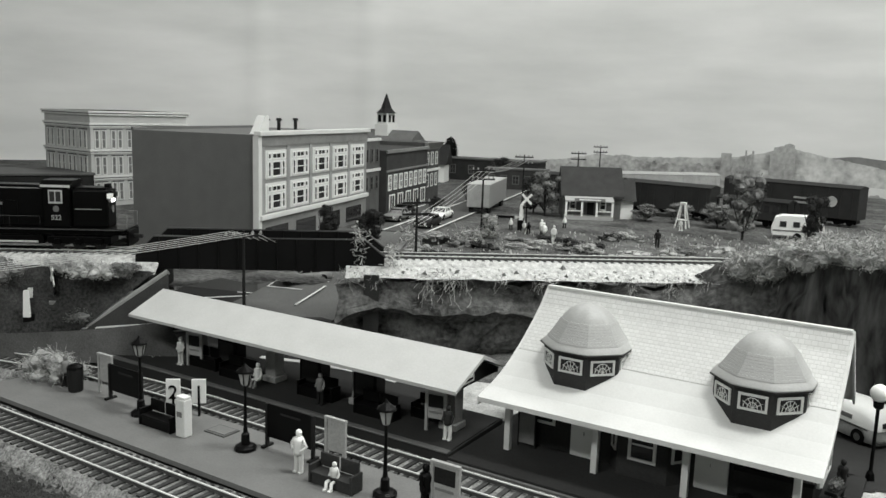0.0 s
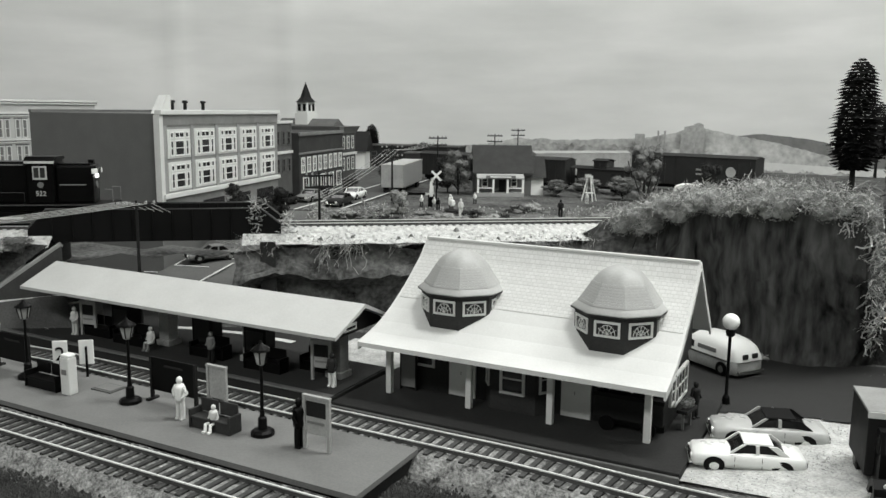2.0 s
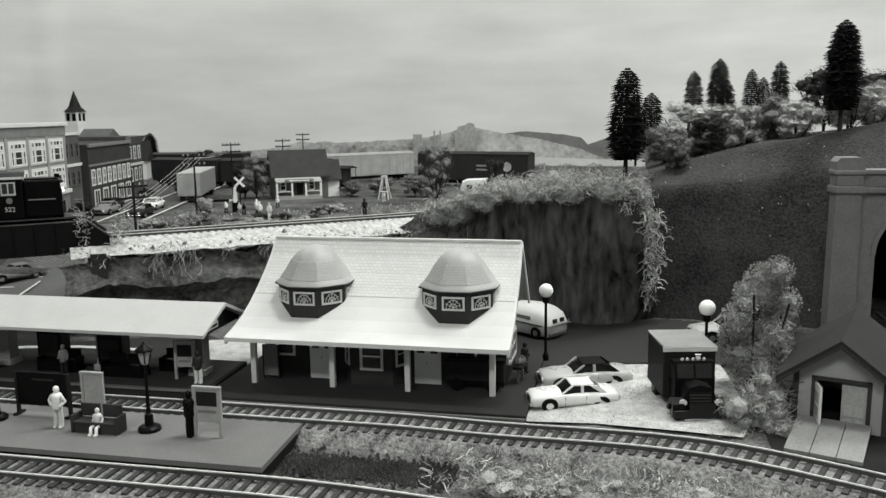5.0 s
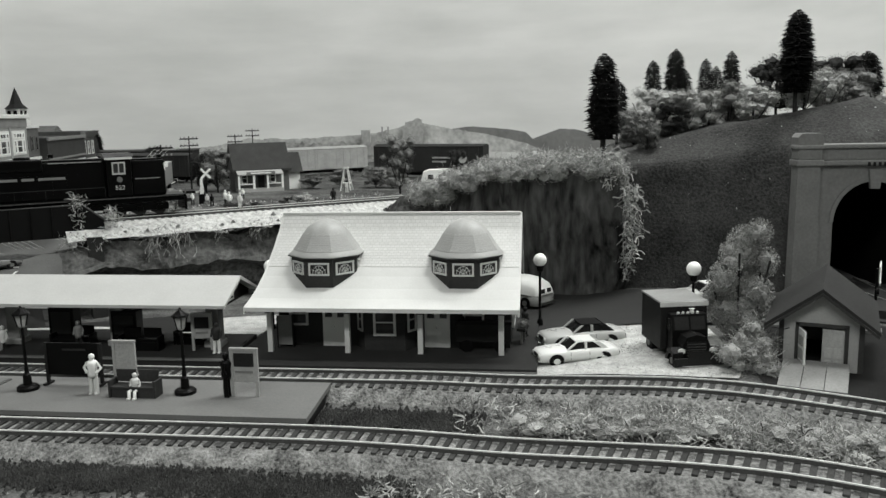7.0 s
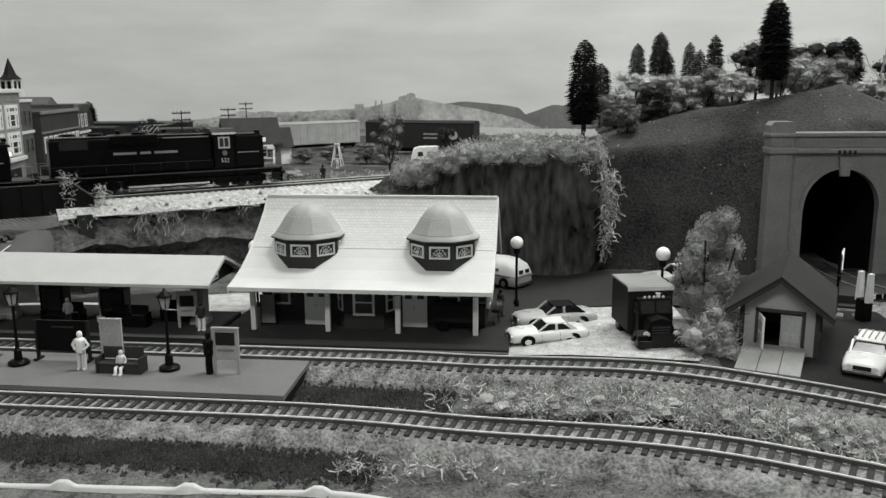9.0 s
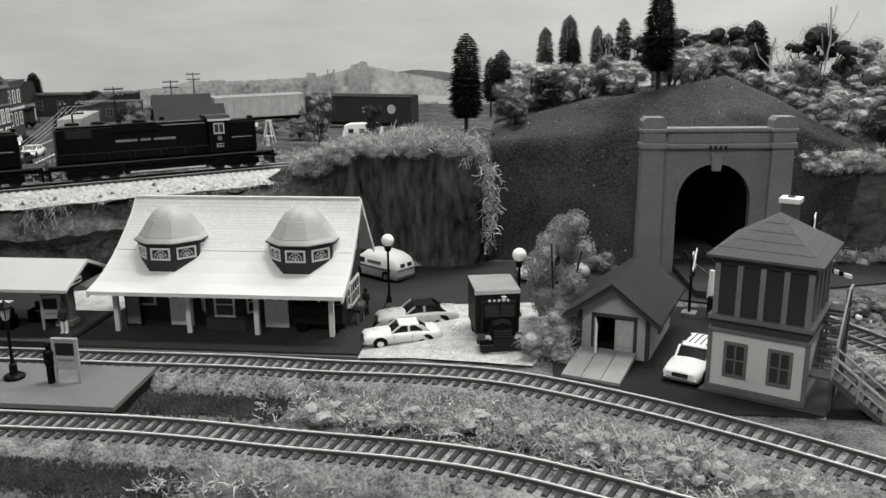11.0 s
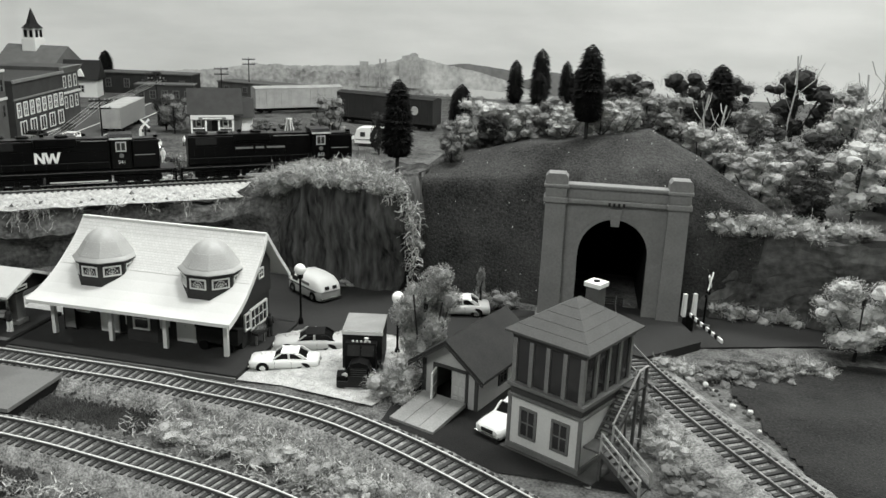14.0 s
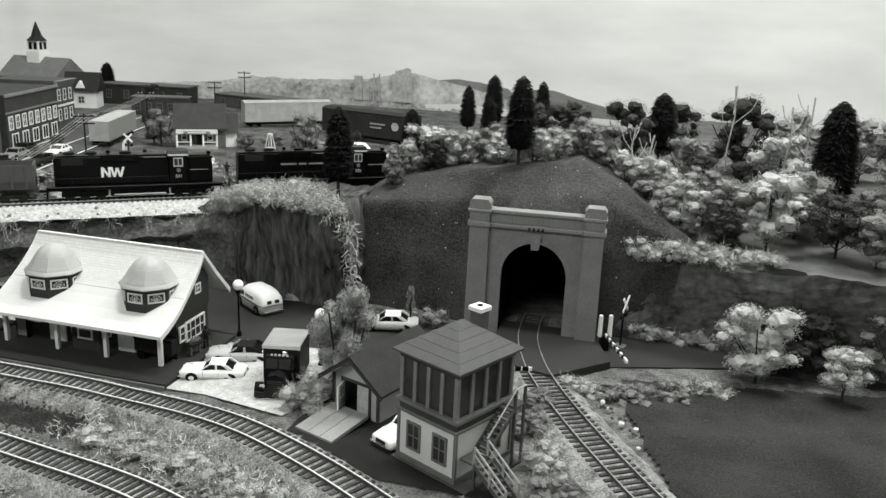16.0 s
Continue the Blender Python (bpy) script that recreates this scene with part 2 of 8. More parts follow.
def tangle(cx, cy, cz, sx, sy, sz, n, length=14, width=0.5, rng=None, down=0.0):
    """Curled fibres: thin folded ribbons that wander."""
    rng = rng or RNG
    vs, fs = [], []
    for _ in range(n):
        p = np.array([cx, cy, cz]) + rng.uniform(-1, 1, 3) * (sx, sy, sz)
        d = rng.normal(size=3)
        d[2] = d[2] * 0.6 - down
        d /= np.linalg.norm(d)
        steps = 6
        w = np.cross(d, rng.normal(size=3))
        w = w / np.linalg.norm(w) * width
        base = len(vs)
        for k in range(steps):
            vs.append(p - w)
            vs.append(p + w)
            d = d + rng.normal(size=3) * 0.55 - np.array([0, 0, down * 0.3])
            d /= np.linalg.norm(d)
            p = p + d * length / steps * rng.uniform(0.6, 1.3)
        for k in range(steps - 1):
            j = base + 2 * k
            fs.append((j, j + 1, j + 3, j + 2))
    return vs, fs


def fuzz(blobs, n, length, width, rng):
    """Fine curled fibres that spring from the skin of ellipsoids."""
    vs, fs = [], []
    for _ in range(n):
        q = blobs[rng.integers(len(blobs))]
        d = rng.normal(size=3)
        d[2] = abs(d[2])
        d /= np.linalg.norm(d)
        p = np.array(q[:3]) + d * q[3:] * .8
        w = np.cross(d, rng.normal(size=3))
        w = w / np.linalg.norm(w) * width
        bend = rng.normal(size=3) * .5
        base = len(vs)
        for k in range(5):
            vs += [p - w, p + w]
            d = d + bend + rng.normal(size=3) * .25
            d /= np.linalg.norm(d)
            p = p + d * length / 5 * rng.uniform(.6, 1.3)
        fs += [(base + 2 * k, base + 2 * k + 1, base + 2 * k + 3, base + 2 * k + 2) for k in range(4)]
    return vs, fs


def scatter(name, ob, n, r, material, label, seed, category="vegetation", flat_only=0.0):
    """Loose crumbs lying over a surface."""
    rng = np.random.default_rng(seed)
    me = ob.data
    area = np.array([p.area if abs(p.normal.z) > flat_only else 0.0 for p in me.polygons])
    pick = rng.choice(len(area), n, p=area / area.sum())
    vs, fs = [], []
    for i in pick:
        p = me.polygons[int(i)]
        co = [np.array(me.vertices[k].co) * 1000 for k in p.vertices]
        w = rng.dirichlet(np.ones(len(co)))
        c = sum(a * b for a, b in zip(co, w))
        nrm = np.array(p.normal) * (1 if p.normal.z >= 0 else -1)
        u = np.cross(nrm, rng.normal(size=3))
        u /= np.linalg.norm(u)
        v = np.cross(nrm, u)
        q = r * rng.uniform(.45, 1.3)
        j = len(vs)
        for a in (0.0, 2.1, 4.2):
            vs.append(c + q * (math.cos(a) * u + math.sin(a) * v) - nrm * .2)
        vs.append(c + nrm * q * rng.uniform(.5, 1.1))
        fs += [(j, j + 1, j + 3), (j + 1, j + 2, j + 3), (j + 2, j, j + 3)]
    t = thing(name, 0, 0, 0, 0, label, category, kind="stuff")
    rawmesh("crumb", vs, fs, material, t, kind="stuff")
    return t


def join(*meshes):
    vs, fs = [], []
    for v, f in meshes:
        o = len(vs)
        vs.extend([tuple(p) for p in v])
        fs.extend([tuple(i + o for i in q) for q in f])
    return vs, fs


def bush(x, y, z, w, d, h, material, label, n=700, size=1.6, seed=1, rz=0, name="bush"):
    rng = np.random.default_rng(seed)
    t = thing(name, x, y, z, rz, label, "bush")
    k = max(8, int(w * d / 34))
    blobs = []
    for i in range(k):
        u, v = rng.uniform(-.8, .8, 2)
        r = rng.uniform(.6, 1.5) * 5.2
        zz = h * rng.uniform(.1, .72) * (1 - .35 * (u * u + v * v))
        blobs.append((u * w / 2, v * d / 2, zz, r * rng.uniform(.7, 1.3), r * rng.uniform(.7, 1.3), min(r, h * .3) * rng.uniform(.6, 1.1)))
    v, f = leaf_cloud(blobs, n, size, rng)
    rawmesh("foliage", v, f, material, t)
    if material in (BUSHL, MATS.get("sage_lichen")):
        v, f = fuzz(blobs, int(n * .45), min(9, h * .5), .16, rng)
        rawmesh("curled_fibre", v, f, STRAW, t)
    stems, sf = tangle(0, 0, h * .25, w * .3, d * .3, h * .2, 12, h * .8, .3, rng)
    rawmesh("stem", stems, sf, BARK, t)
    return t


def leafy_tree(x, y, z, h, w, material, label, n=900, size=1.7, seed=1, name="broadleaf_tree", trunk=0.35):
    rng = np.random.default_rng(seed)
    t = thing(name, x, y, z, 0, label, "tree")
    bm = tube([(0, 0, -1), (rng.uniform(-1, 1), 0, h * .2), (rng.uniform(-2, 2), rng.uniform(-1, 1), h * trunk), (0, 0, h * .7)], max(.8, h * .022), 6)
    for i in range(6):
        a = i * 1.05 + rng.uniform(0, .5)
        tube([(0, 0, h * (trunk - .05)), (math.cos(a) * w * .18, math.sin(a) * w * .18, h * (trunk + .13)), (math.cos(a) * w * .38, math.sin(a) * w * .38, h * rng.uniform(.5, .8))], max(.4, h * .009), 4, bm)
    part("trunk", bm, BARK, t)
    blobs = []
    for i in range(34):
        a = rng.uniform(0, 6.28)
        q = rng.uniform(0, 1) ** .55
        zz = rng.uniform(trunk + .03, .93)
        rr = q * w * .42 * (1 - abs(zz - .58) * .85)
        s = rng.uniform(.1, .19)
        blobs.append((math.cos(a) * rr, math.sin(a) * rr, zz * h, s * w, s * w, s * h * .7))
    v, f = leaf_cloud(blobs, n, size, rng)
    rawmesh("crown", v, f, material, t)
    return t


def pine(x, y, z, h, w, seed=1, label="dark bottle-brush pine tree on the hill"):
    """A bottle-brush model tree: bare stem, tiers of drooping bristle boughs."""
    rng = np.random.default_rng(seed)
    t = thing("pine_tree", x, y, z, 0, label, "tree", "pines on the hill")
    part("trunk", cyl(h * .022, h * .008, -2, h * .97, 7), BARK, t)
    vs, fs = [], []
    z0 = h * .24
    tiers = int(h / 2.5)
    for k in range(tiers):
        q = k / (tiers - 1)
        zz = z0 + (h - z0) * q
        r = w / 2 * np.interp(q, (0, .08, .3, .6, .82, .94, 1), (.66, .94, 1, .9, .72, .5, .16)) * rng.uniform(.9, 1.06)
        n = int(30 + r * 2.4)
        for i in range(n):
            a = 6.283 * (i + rng.uniform(-.4, .4)) / n
            rr = r * rng.uniform(.7, 1.1)
            c, s = math.cos(a), math.sin(a)
            wd = rr * .07 + .3
            dz = rng.uniform(-.45, .45)
            j = len(vs)
            vs += [(0, 0, zz + dz + .8), (c * rr * .7 - s * wd, s * rr * .7 + c * wd, zz + dz), (c * rr, s * rr, zz + dz - rr * .06), (c * rr * .7 + s * wd, s * rr * .7 - c * wd, zz + dz), (c * rr * .7, s * rr * .7, zz + dz + .9)]
            fs += [(j, j + 1, j + 4), (j + 1, j + 2, j + 4), (j + 2, j + 3, j + 4), (j + 3, j, j + 4)]
    rawmesh("bristle_crown", vs, fs, PINE, t)
    return t


# ---- the lie of the land ----


def smooth01(t):
    t = max(0.0, min(1.0, t))
    return t * t * (3 - 2 * t)


def low(x, y):
    """Height of the lower board: flat by the station, rising to the tunnel."""
    return 9.0 * smooth01((x + 60) / 150)


TU, TN, TO = np.array((0.8, 0.6)), np.array((-0.6, 0.8)), np.array((-400.0, 540.0))
RAILZ = 78.0


def up(s, n, z=0.0):
    p = TO + s * TU + n * TN
    return (float(p[0]), float(p[1]), z)


def sheet(name, xs, ys, height, material, rough=0.0, seed=0.0, label="", keep=None, kind="structure", skirt=0.0):
    vs, idx, fs = [], {}, []
    for j, y in enumerate(ys):
        for i, x in enumerate(xs):
            z = height(x, y) + (rough * noise.noise((x * .05 + seed, y * .05, seed)) + rough * .6 * noise.noise((x * .2 + seed, y * .2, seed)) if rough else 0)
            idx[i, j] = len(vs)
            vs.append((x, y, z))
    for j in range(len(ys) - 1):
        for i in range(len(xs) - 1):
            if keep is None or keep((xs[i] + xs[i + 1]) / 2, (ys[j] + ys[j + 1]) / 2):
                fs.append((idx[i, j], idx[i + 1, j], idx[i + 1, j + 1], idx[i, j + 1]))
    ob = rawmesh(name, vs, fs, material, smooth=True)
    return tagged(ob, label, kind=kind)


def loft(name, rows, material, label="", rough=0.0, seed=0.0, kind="structure", steps=(8, 8), smooth=True):
    """A skin through rows of points, each row a polyline; refined and roughened like cast plaster."""
    rows = [np.array(r, float) for r in rows]
    m, k = steps

    def refine(r):
        out = []
        for a, b in zip(r, r[1:]):
            for i in range(k):
                out.append(a + (b - a) * i / k)
        out.append(r[-1])
        return np.array(out)
    rows = [refine(r) for r in rows]
    grid = []
    for a, b in zip(rows, rows[1:]):
        for i in range(m):
            grid.append(a + (b - a) * i / m)
    grid.append(rows[-1])
    vs, fs = [], []
    w = len(grid[0])
    for r in grid:
        for p in r:
            if rough:
                q = Vector(p) * .022 + Vector((seed, seed, 0))
                q2 = Vector(p) * .08 + Vector((seed, 0, seed))
                ridge = 1 - abs(noise.noise(q2 * .55)) * 2
                p = p + rough * np.array(noise.noise_vector(q)) + rough * .4 * np.array(noise.noise_vector(q2)) + rough * .12 * ridge * np.array(noise.noise_vector(q2 * 2.3))
            vs.append(tuple(p))
    for j in range(len(grid) - 1):
        for i in range(w - 1):
            fs.append((j * w + i, j * w + i + 1, (j + 1) * w + i + 1, (j + 1) * w + i))
    return tagged(rawmesh(name, vs, fs, material, smooth=smooth), label, kind=kind)


def span(a, b, n):
    return [a + (b - a) * i / n for i in range(n + 1)]


# ---- the room and the layout's boards ----
def build_setting():
    # room shell
    for nm, b in (("wall_south", (-3200, 2600, -1500, -1460, -900, 1400)), ("wall_north", (-3200, 2600, 2700, 2740, -900, 1400)),
                  ("wall_west", (-3240, -3200, -1460, 2700, -900, 1400)), ("wall_east", (2600, 2640, -1460, 2700, -900, 1400))):
        tagged(part(nm, box(*b), mat("room_wall_paint", 0.30, 0.9, var=0.03)), "plain pale painted room wall", kind="structure")
    tagged(part("floor", box(-3240, 2640, -1500, 2740, -940, -900), mat("room_floor", 0.25, 0.8)), "plain grey room floor", kind="structure")
    tagged(part("ceiling", box(-3240, 2640, -1500, 2740, 1400, 1440), mat("room_ceiling", 0.45, 0.9, var=0.02)), "plain white room ceiling", kind="structure")
    # painted sky backdrop: one tall curved sheet behind everything
    vs, fs = [], []
    pts = []
    cx, cy, r = -250, 250, 1950
    for i in range(431):
        a = radians(-25 + 215 * i / 430)
        rr = r * (1 - .38 * smooth01((70 - math.degrees(a)) / 60))
        for fold in (126.0, 134.6):
            rr -= 9 * math.exp(-((math.degrees(a) - fold) / .9) ** 2)
        pts.append((cx + rr * math.cos(a), cy + rr * math.sin(a)))
    for z in (-60, 1100):
        vs += [(x, y, z) for x, y in pts]
    n = len(pts)
    fs = [(i, i + 1, n + i + 1, n + i) for i in range(n - 1)]
    sky = rawmesh("backdrop", vs, fs, sky_mat(), smooth=True)
    tagged(sky, "pale grey painted sky backdrop with faint clouds", kind="structure")
    return pts


def sky_mat():
    m = bpy.data.materials.new("painted_sky")
    m.use_nodes = True
    nt = m.node_tree
    n, l = nt.nodes, nt.links
    b = n["Principled BSDF"]
    b.inputs["Roughness"].default_value = 0.9
    b.inputs["Specular IOR Level"].default_value = 0.1
    tc = n.new("ShaderNodeTexCoord")
    mp = n.new("ShaderNodeMapping")
    mp.inputs["Scale"].default_value = (1.6, 1.6, 7.0)
    n1 = n.new("ShaderNodeTexNoise")
    n1.inputs["Scale"].default_value, n1.inputs["Detail"].default_value = 1.4, 5
    l.new(tc.outputs["Object"], mp.inputs["Vector"])
    l.new(mp.outputs[0], n1.inputs["Vector"])
    cr = n.new("ShaderNodeValToRGB")
    cr.color_ramp.elements[0].position, cr.color_ramp.elements[0].color = 0.30, (0.66, 0.675, 0.655, 1)
    cr.color_ramp.elements[1].position, cr.color_ramp.elements[1].color = 0.68, (0.83, 0.84, 0.82, 1)
    l.new(n1.outputs["Fac"], cr.inputs[0])
    l.new(cr.outputs[0], b.inputs["Base Color"])
    return m


def near_y(x):
    return 257.0 - (max(0, x + 150) ** 2) / (2 * 610)


def mid_y(x):
    y = 347.0 - (max(0, x + 110) ** 2) / (2 * 500)
    if x < -400:
        y -= (x + 400) ** 2 / (2 * 690)
    return y


def bed(x, y):
    return low(x, y) + 4.0


def build_ground():
    def h(x, y):
        z = low(x, y)
        # shallow dip between the two tracks, shoulder under each
        if y < 440:
            dn = min(abs(y - near_y(x)), abs(y - mid_y(x)))
            z -= 2.6 * smooth01((dn - 16) / 10) * (1 if y < mid_y(x) else 0)
        return z
    sheet("ground", span(-1300, 1000, 230), span(120, 700, 90), h, EARTH, 1.0, 3.0, "gritty grey scenic earth of the layout")
    # far town board
    sheet("ground_town", span(-2100, 1500, 90), span(300, 2000, 60), lambda x, y: 44, mat("town_turf", 0.115, 0.95, var=0.5, fine=260, coarse=26, bump=0.8), 2.0, 8.0, "mottled turf of the far town",
          keep=lambda x, y: (x + 400) * -0.6 + (y - 540) * 0.8 > 28 and not (-90 < -.27 * (x + 610) + .963 * (y - 613) < 205 and (-170 if -.27 * (x + 610) + .963 * (y - 613) < 70 else -12) < .963 * (x + 610) + .27 * (y - 613) < 150))
    # front edging of the board
    tagged(part("trim", box(-1300, 1000, 112, 120, -60, -3, 1), mat("fascia", 0.3, 0.7)), "painted fascia board along the front", kind="structure")


def track(name, centre, s0, s1, ds, label, gauge=17.6, zf=None, head=None):
    """centre(s) -> (x, y); ties every ds, two rails of head, web and foot."""
    t = thing(name, 0, 0, 0, 0, label, "railway track", kind="structure")
    tie = None
    pts = []
    s = s0
    while s <= s1:
        x, y = centre(s)
        x2, y2 = centre(s + 1)
        pts.append((x, y, math.atan2(y2 - y, x2 - x)))
        s += ds
    zf = zf or low
    bm = box(-1.35, 1.35, -15, 15, 0.2, 1.9, 0.25)
    bmesh.ops.scale(bm, vec=(MM, MM, MM), verts=bm.verts)
    me = bpy.data.meshes.new("tie")
    bm.to_mesh(me)
    bm.free()
    for i, (x, y, a) in enumerate(pts):
        link("tie", me, TIE, t, at=pose(x * MM, y * MM, zf(x, y) * MM, 0, 0, math.degrees(a) + RNG.uniform(-1.5, 1.5)))
    for side in (-1, 1):
        for nm, w, z0, z1, material in (("rail", .3, 1.9, 3.7, RAILS), ("rail_head", .42, 3.7, 4.3, head or RAIL)):
            vs, fs = [], []
            for x, y, a in pts[::2] + [pts[-1]]:
                nx, ny = -math.sin(a), math.cos(a)
                z = zf(x, y)
                for o, zz in ((-w, z0), (-w, z1), (w, z1), (w, z0)):
                    if nm == "rail" and zz == z0:
                        o *= 2.2
                    vs.append((x + nx * (side * gauge / 2 + o), y + ny * (side * gauge / 2 + o), z + zz))
            k = len(vs) // 4
            for i in range(k - 1):
                for q in range(3):
                    fs.append((4 * i + q, 4 * i + q + 1, 4 * i + 5 + q, 4 * i + 4 + q))
            rawmesh(nm, vs, fs, material, t)
    return t


def ribbon(name, centre, s0, s1, ds, w0, w1, z0, z1, material, label, zf=None, jitter=0.0, parent=None):
    """A shouldered ballast strip."""
    vs, fs = [], []
    zf = zf or low
    n = 0
    s = s0
    while s <= s1:
        x, y = centre(s)
        x2, y2 = centre(s + 1)
        a = math.atan2(y2 - y, x2 - x)
        nx, ny = -math.sin(a), math.cos(a)
        for k, (o, z) in enumerate(((-w1, z0), (-w0, z1), (-w0 * .4, z1), (w0 * .4, z1), (w0, z1), (w1, z0))):
            j = jitter * noise.noise((x * .09 + k, y * .09, k * 3.1))
            vs.append((x + nx * (o + j), y + ny * (o + j), zf(x, y) + z + j * .12))
        n += 1
        s += ds
    for i in range(n - 1):
        for k in range(5):
            fs.append((6 * i + k, 6 * i + k + 1, 6 * i + 7 + k, 6 * i + 6 + k))
    return tagged(rawmesh(name, vs, fs, material, parent, smooth=True), label, kind="structure")


def catmull(pts, n=30):
    p = [np.array(q, float) for q in pts]
    p = [2 * p[0] - p[1]] + p + [2 * p[-1] - p[-2]]
    out = []
    for i in range(1, len(p) - 2):
        for k in range(n):
            t = k / n
            out.append(.5 * (2 * p[i] + (p[i + 1] - p[i - 1]) * t + (2 * p[i - 1] - 5 * p[i] + 4 * p[i + 1] - p[i + 2]) * t * t + (3 * p[i] - p[i - 1] - 3 * p[i + 1] + p[i + 2]) * t ** 3))
    out.append(p[-2])
    out = np.array(out)
    d = np.concatenate([[0], np.cumsum(np.linalg.norm(np.diff(out, axis=0), axis=1))])
    return lambda s: (float(np.interp(s, d, out[:, 0])) + (max(0, s - d[-1])) * float((out[-1] - out[-2])[0] / (d[-1] - d[-2])),
                      float(np.interp(s, d, out[:, 1])) + (max(0, s - d[-1])) * float((out[-1] - out[-2])[1] / (d[-1] - d[-2]))), float(d[-1])


def build_tracks():
    xs = span(-900, 290, 60)
    for nm, fy, label in (("track_near", near_y, "single track on dark ties curving along the platform"), ("track_station", mid_y, "single track on dark ties between station and island platform")):
        c, length = catmull([(x, fy(x)) for x in xs], 6)
        ribbon("ballast", c, 0, length, 8, 16.5, 26, -9, 0.9, BALLAST, "grey gravel ballast bed", jitter=1.5, zf=bed)
        track(nm, c, 100, length - 2, 6.3, label, zf=bed)
    c, length = catmull([(226, 760), (226, 640), (228, 560), (241, 505), (261, 456), (296, 392), (331, 336), (352, 305), (395, 240), (440, 180)], 20)
    ribbon("ballast", c, 150, length, 8, 19, 30, -5, 0.9, BALLAST, "grey gravel ballast bed", jitter=1.5, zf=bed)
    track("track_tunnel", c, 150, length - 2, 6.3, "single track running out of the tunnel", zf=bed, head=mat("dull_rail", 0.3, 0.5, metal=0.5, var=0.2))
    # upper line on its embankment
    def cu(s):
        p = up(s, 0)
        return p[0], p[1]
    def zu(x, y):
        return RAILZ - 5.0
    ribbon("embankment", cu, -26, 760, 10, 24, 38, -9, -2, BALLASTW, "pale stone ballast shoulder of the upper line", zf=zu, jitter=5)
    ribbon("embankment_left", cu, -760, -168, 10, 24, 38, -9, -2, BALLASTW, "pale stone ballast shoulder of the upper line", zf=zu, jitter=5)
    ribbon("ballast_upper", cu, -26, 760, 10, 17, 24, -3, 1.7, BALLASTW, "pale stone ballast bed", zf=zu, jitter=2)
    ribbon("ballast_upper_left", cu, -760, -168, 10, 17, 24, -3, 1.7, BALLASTW, "pale stone ballast bed", zf=zu, jitter=2)
    track("track_upper", cu, -640, 640, 6.3, "upper line on pale ballast behind the station", zf=zu)


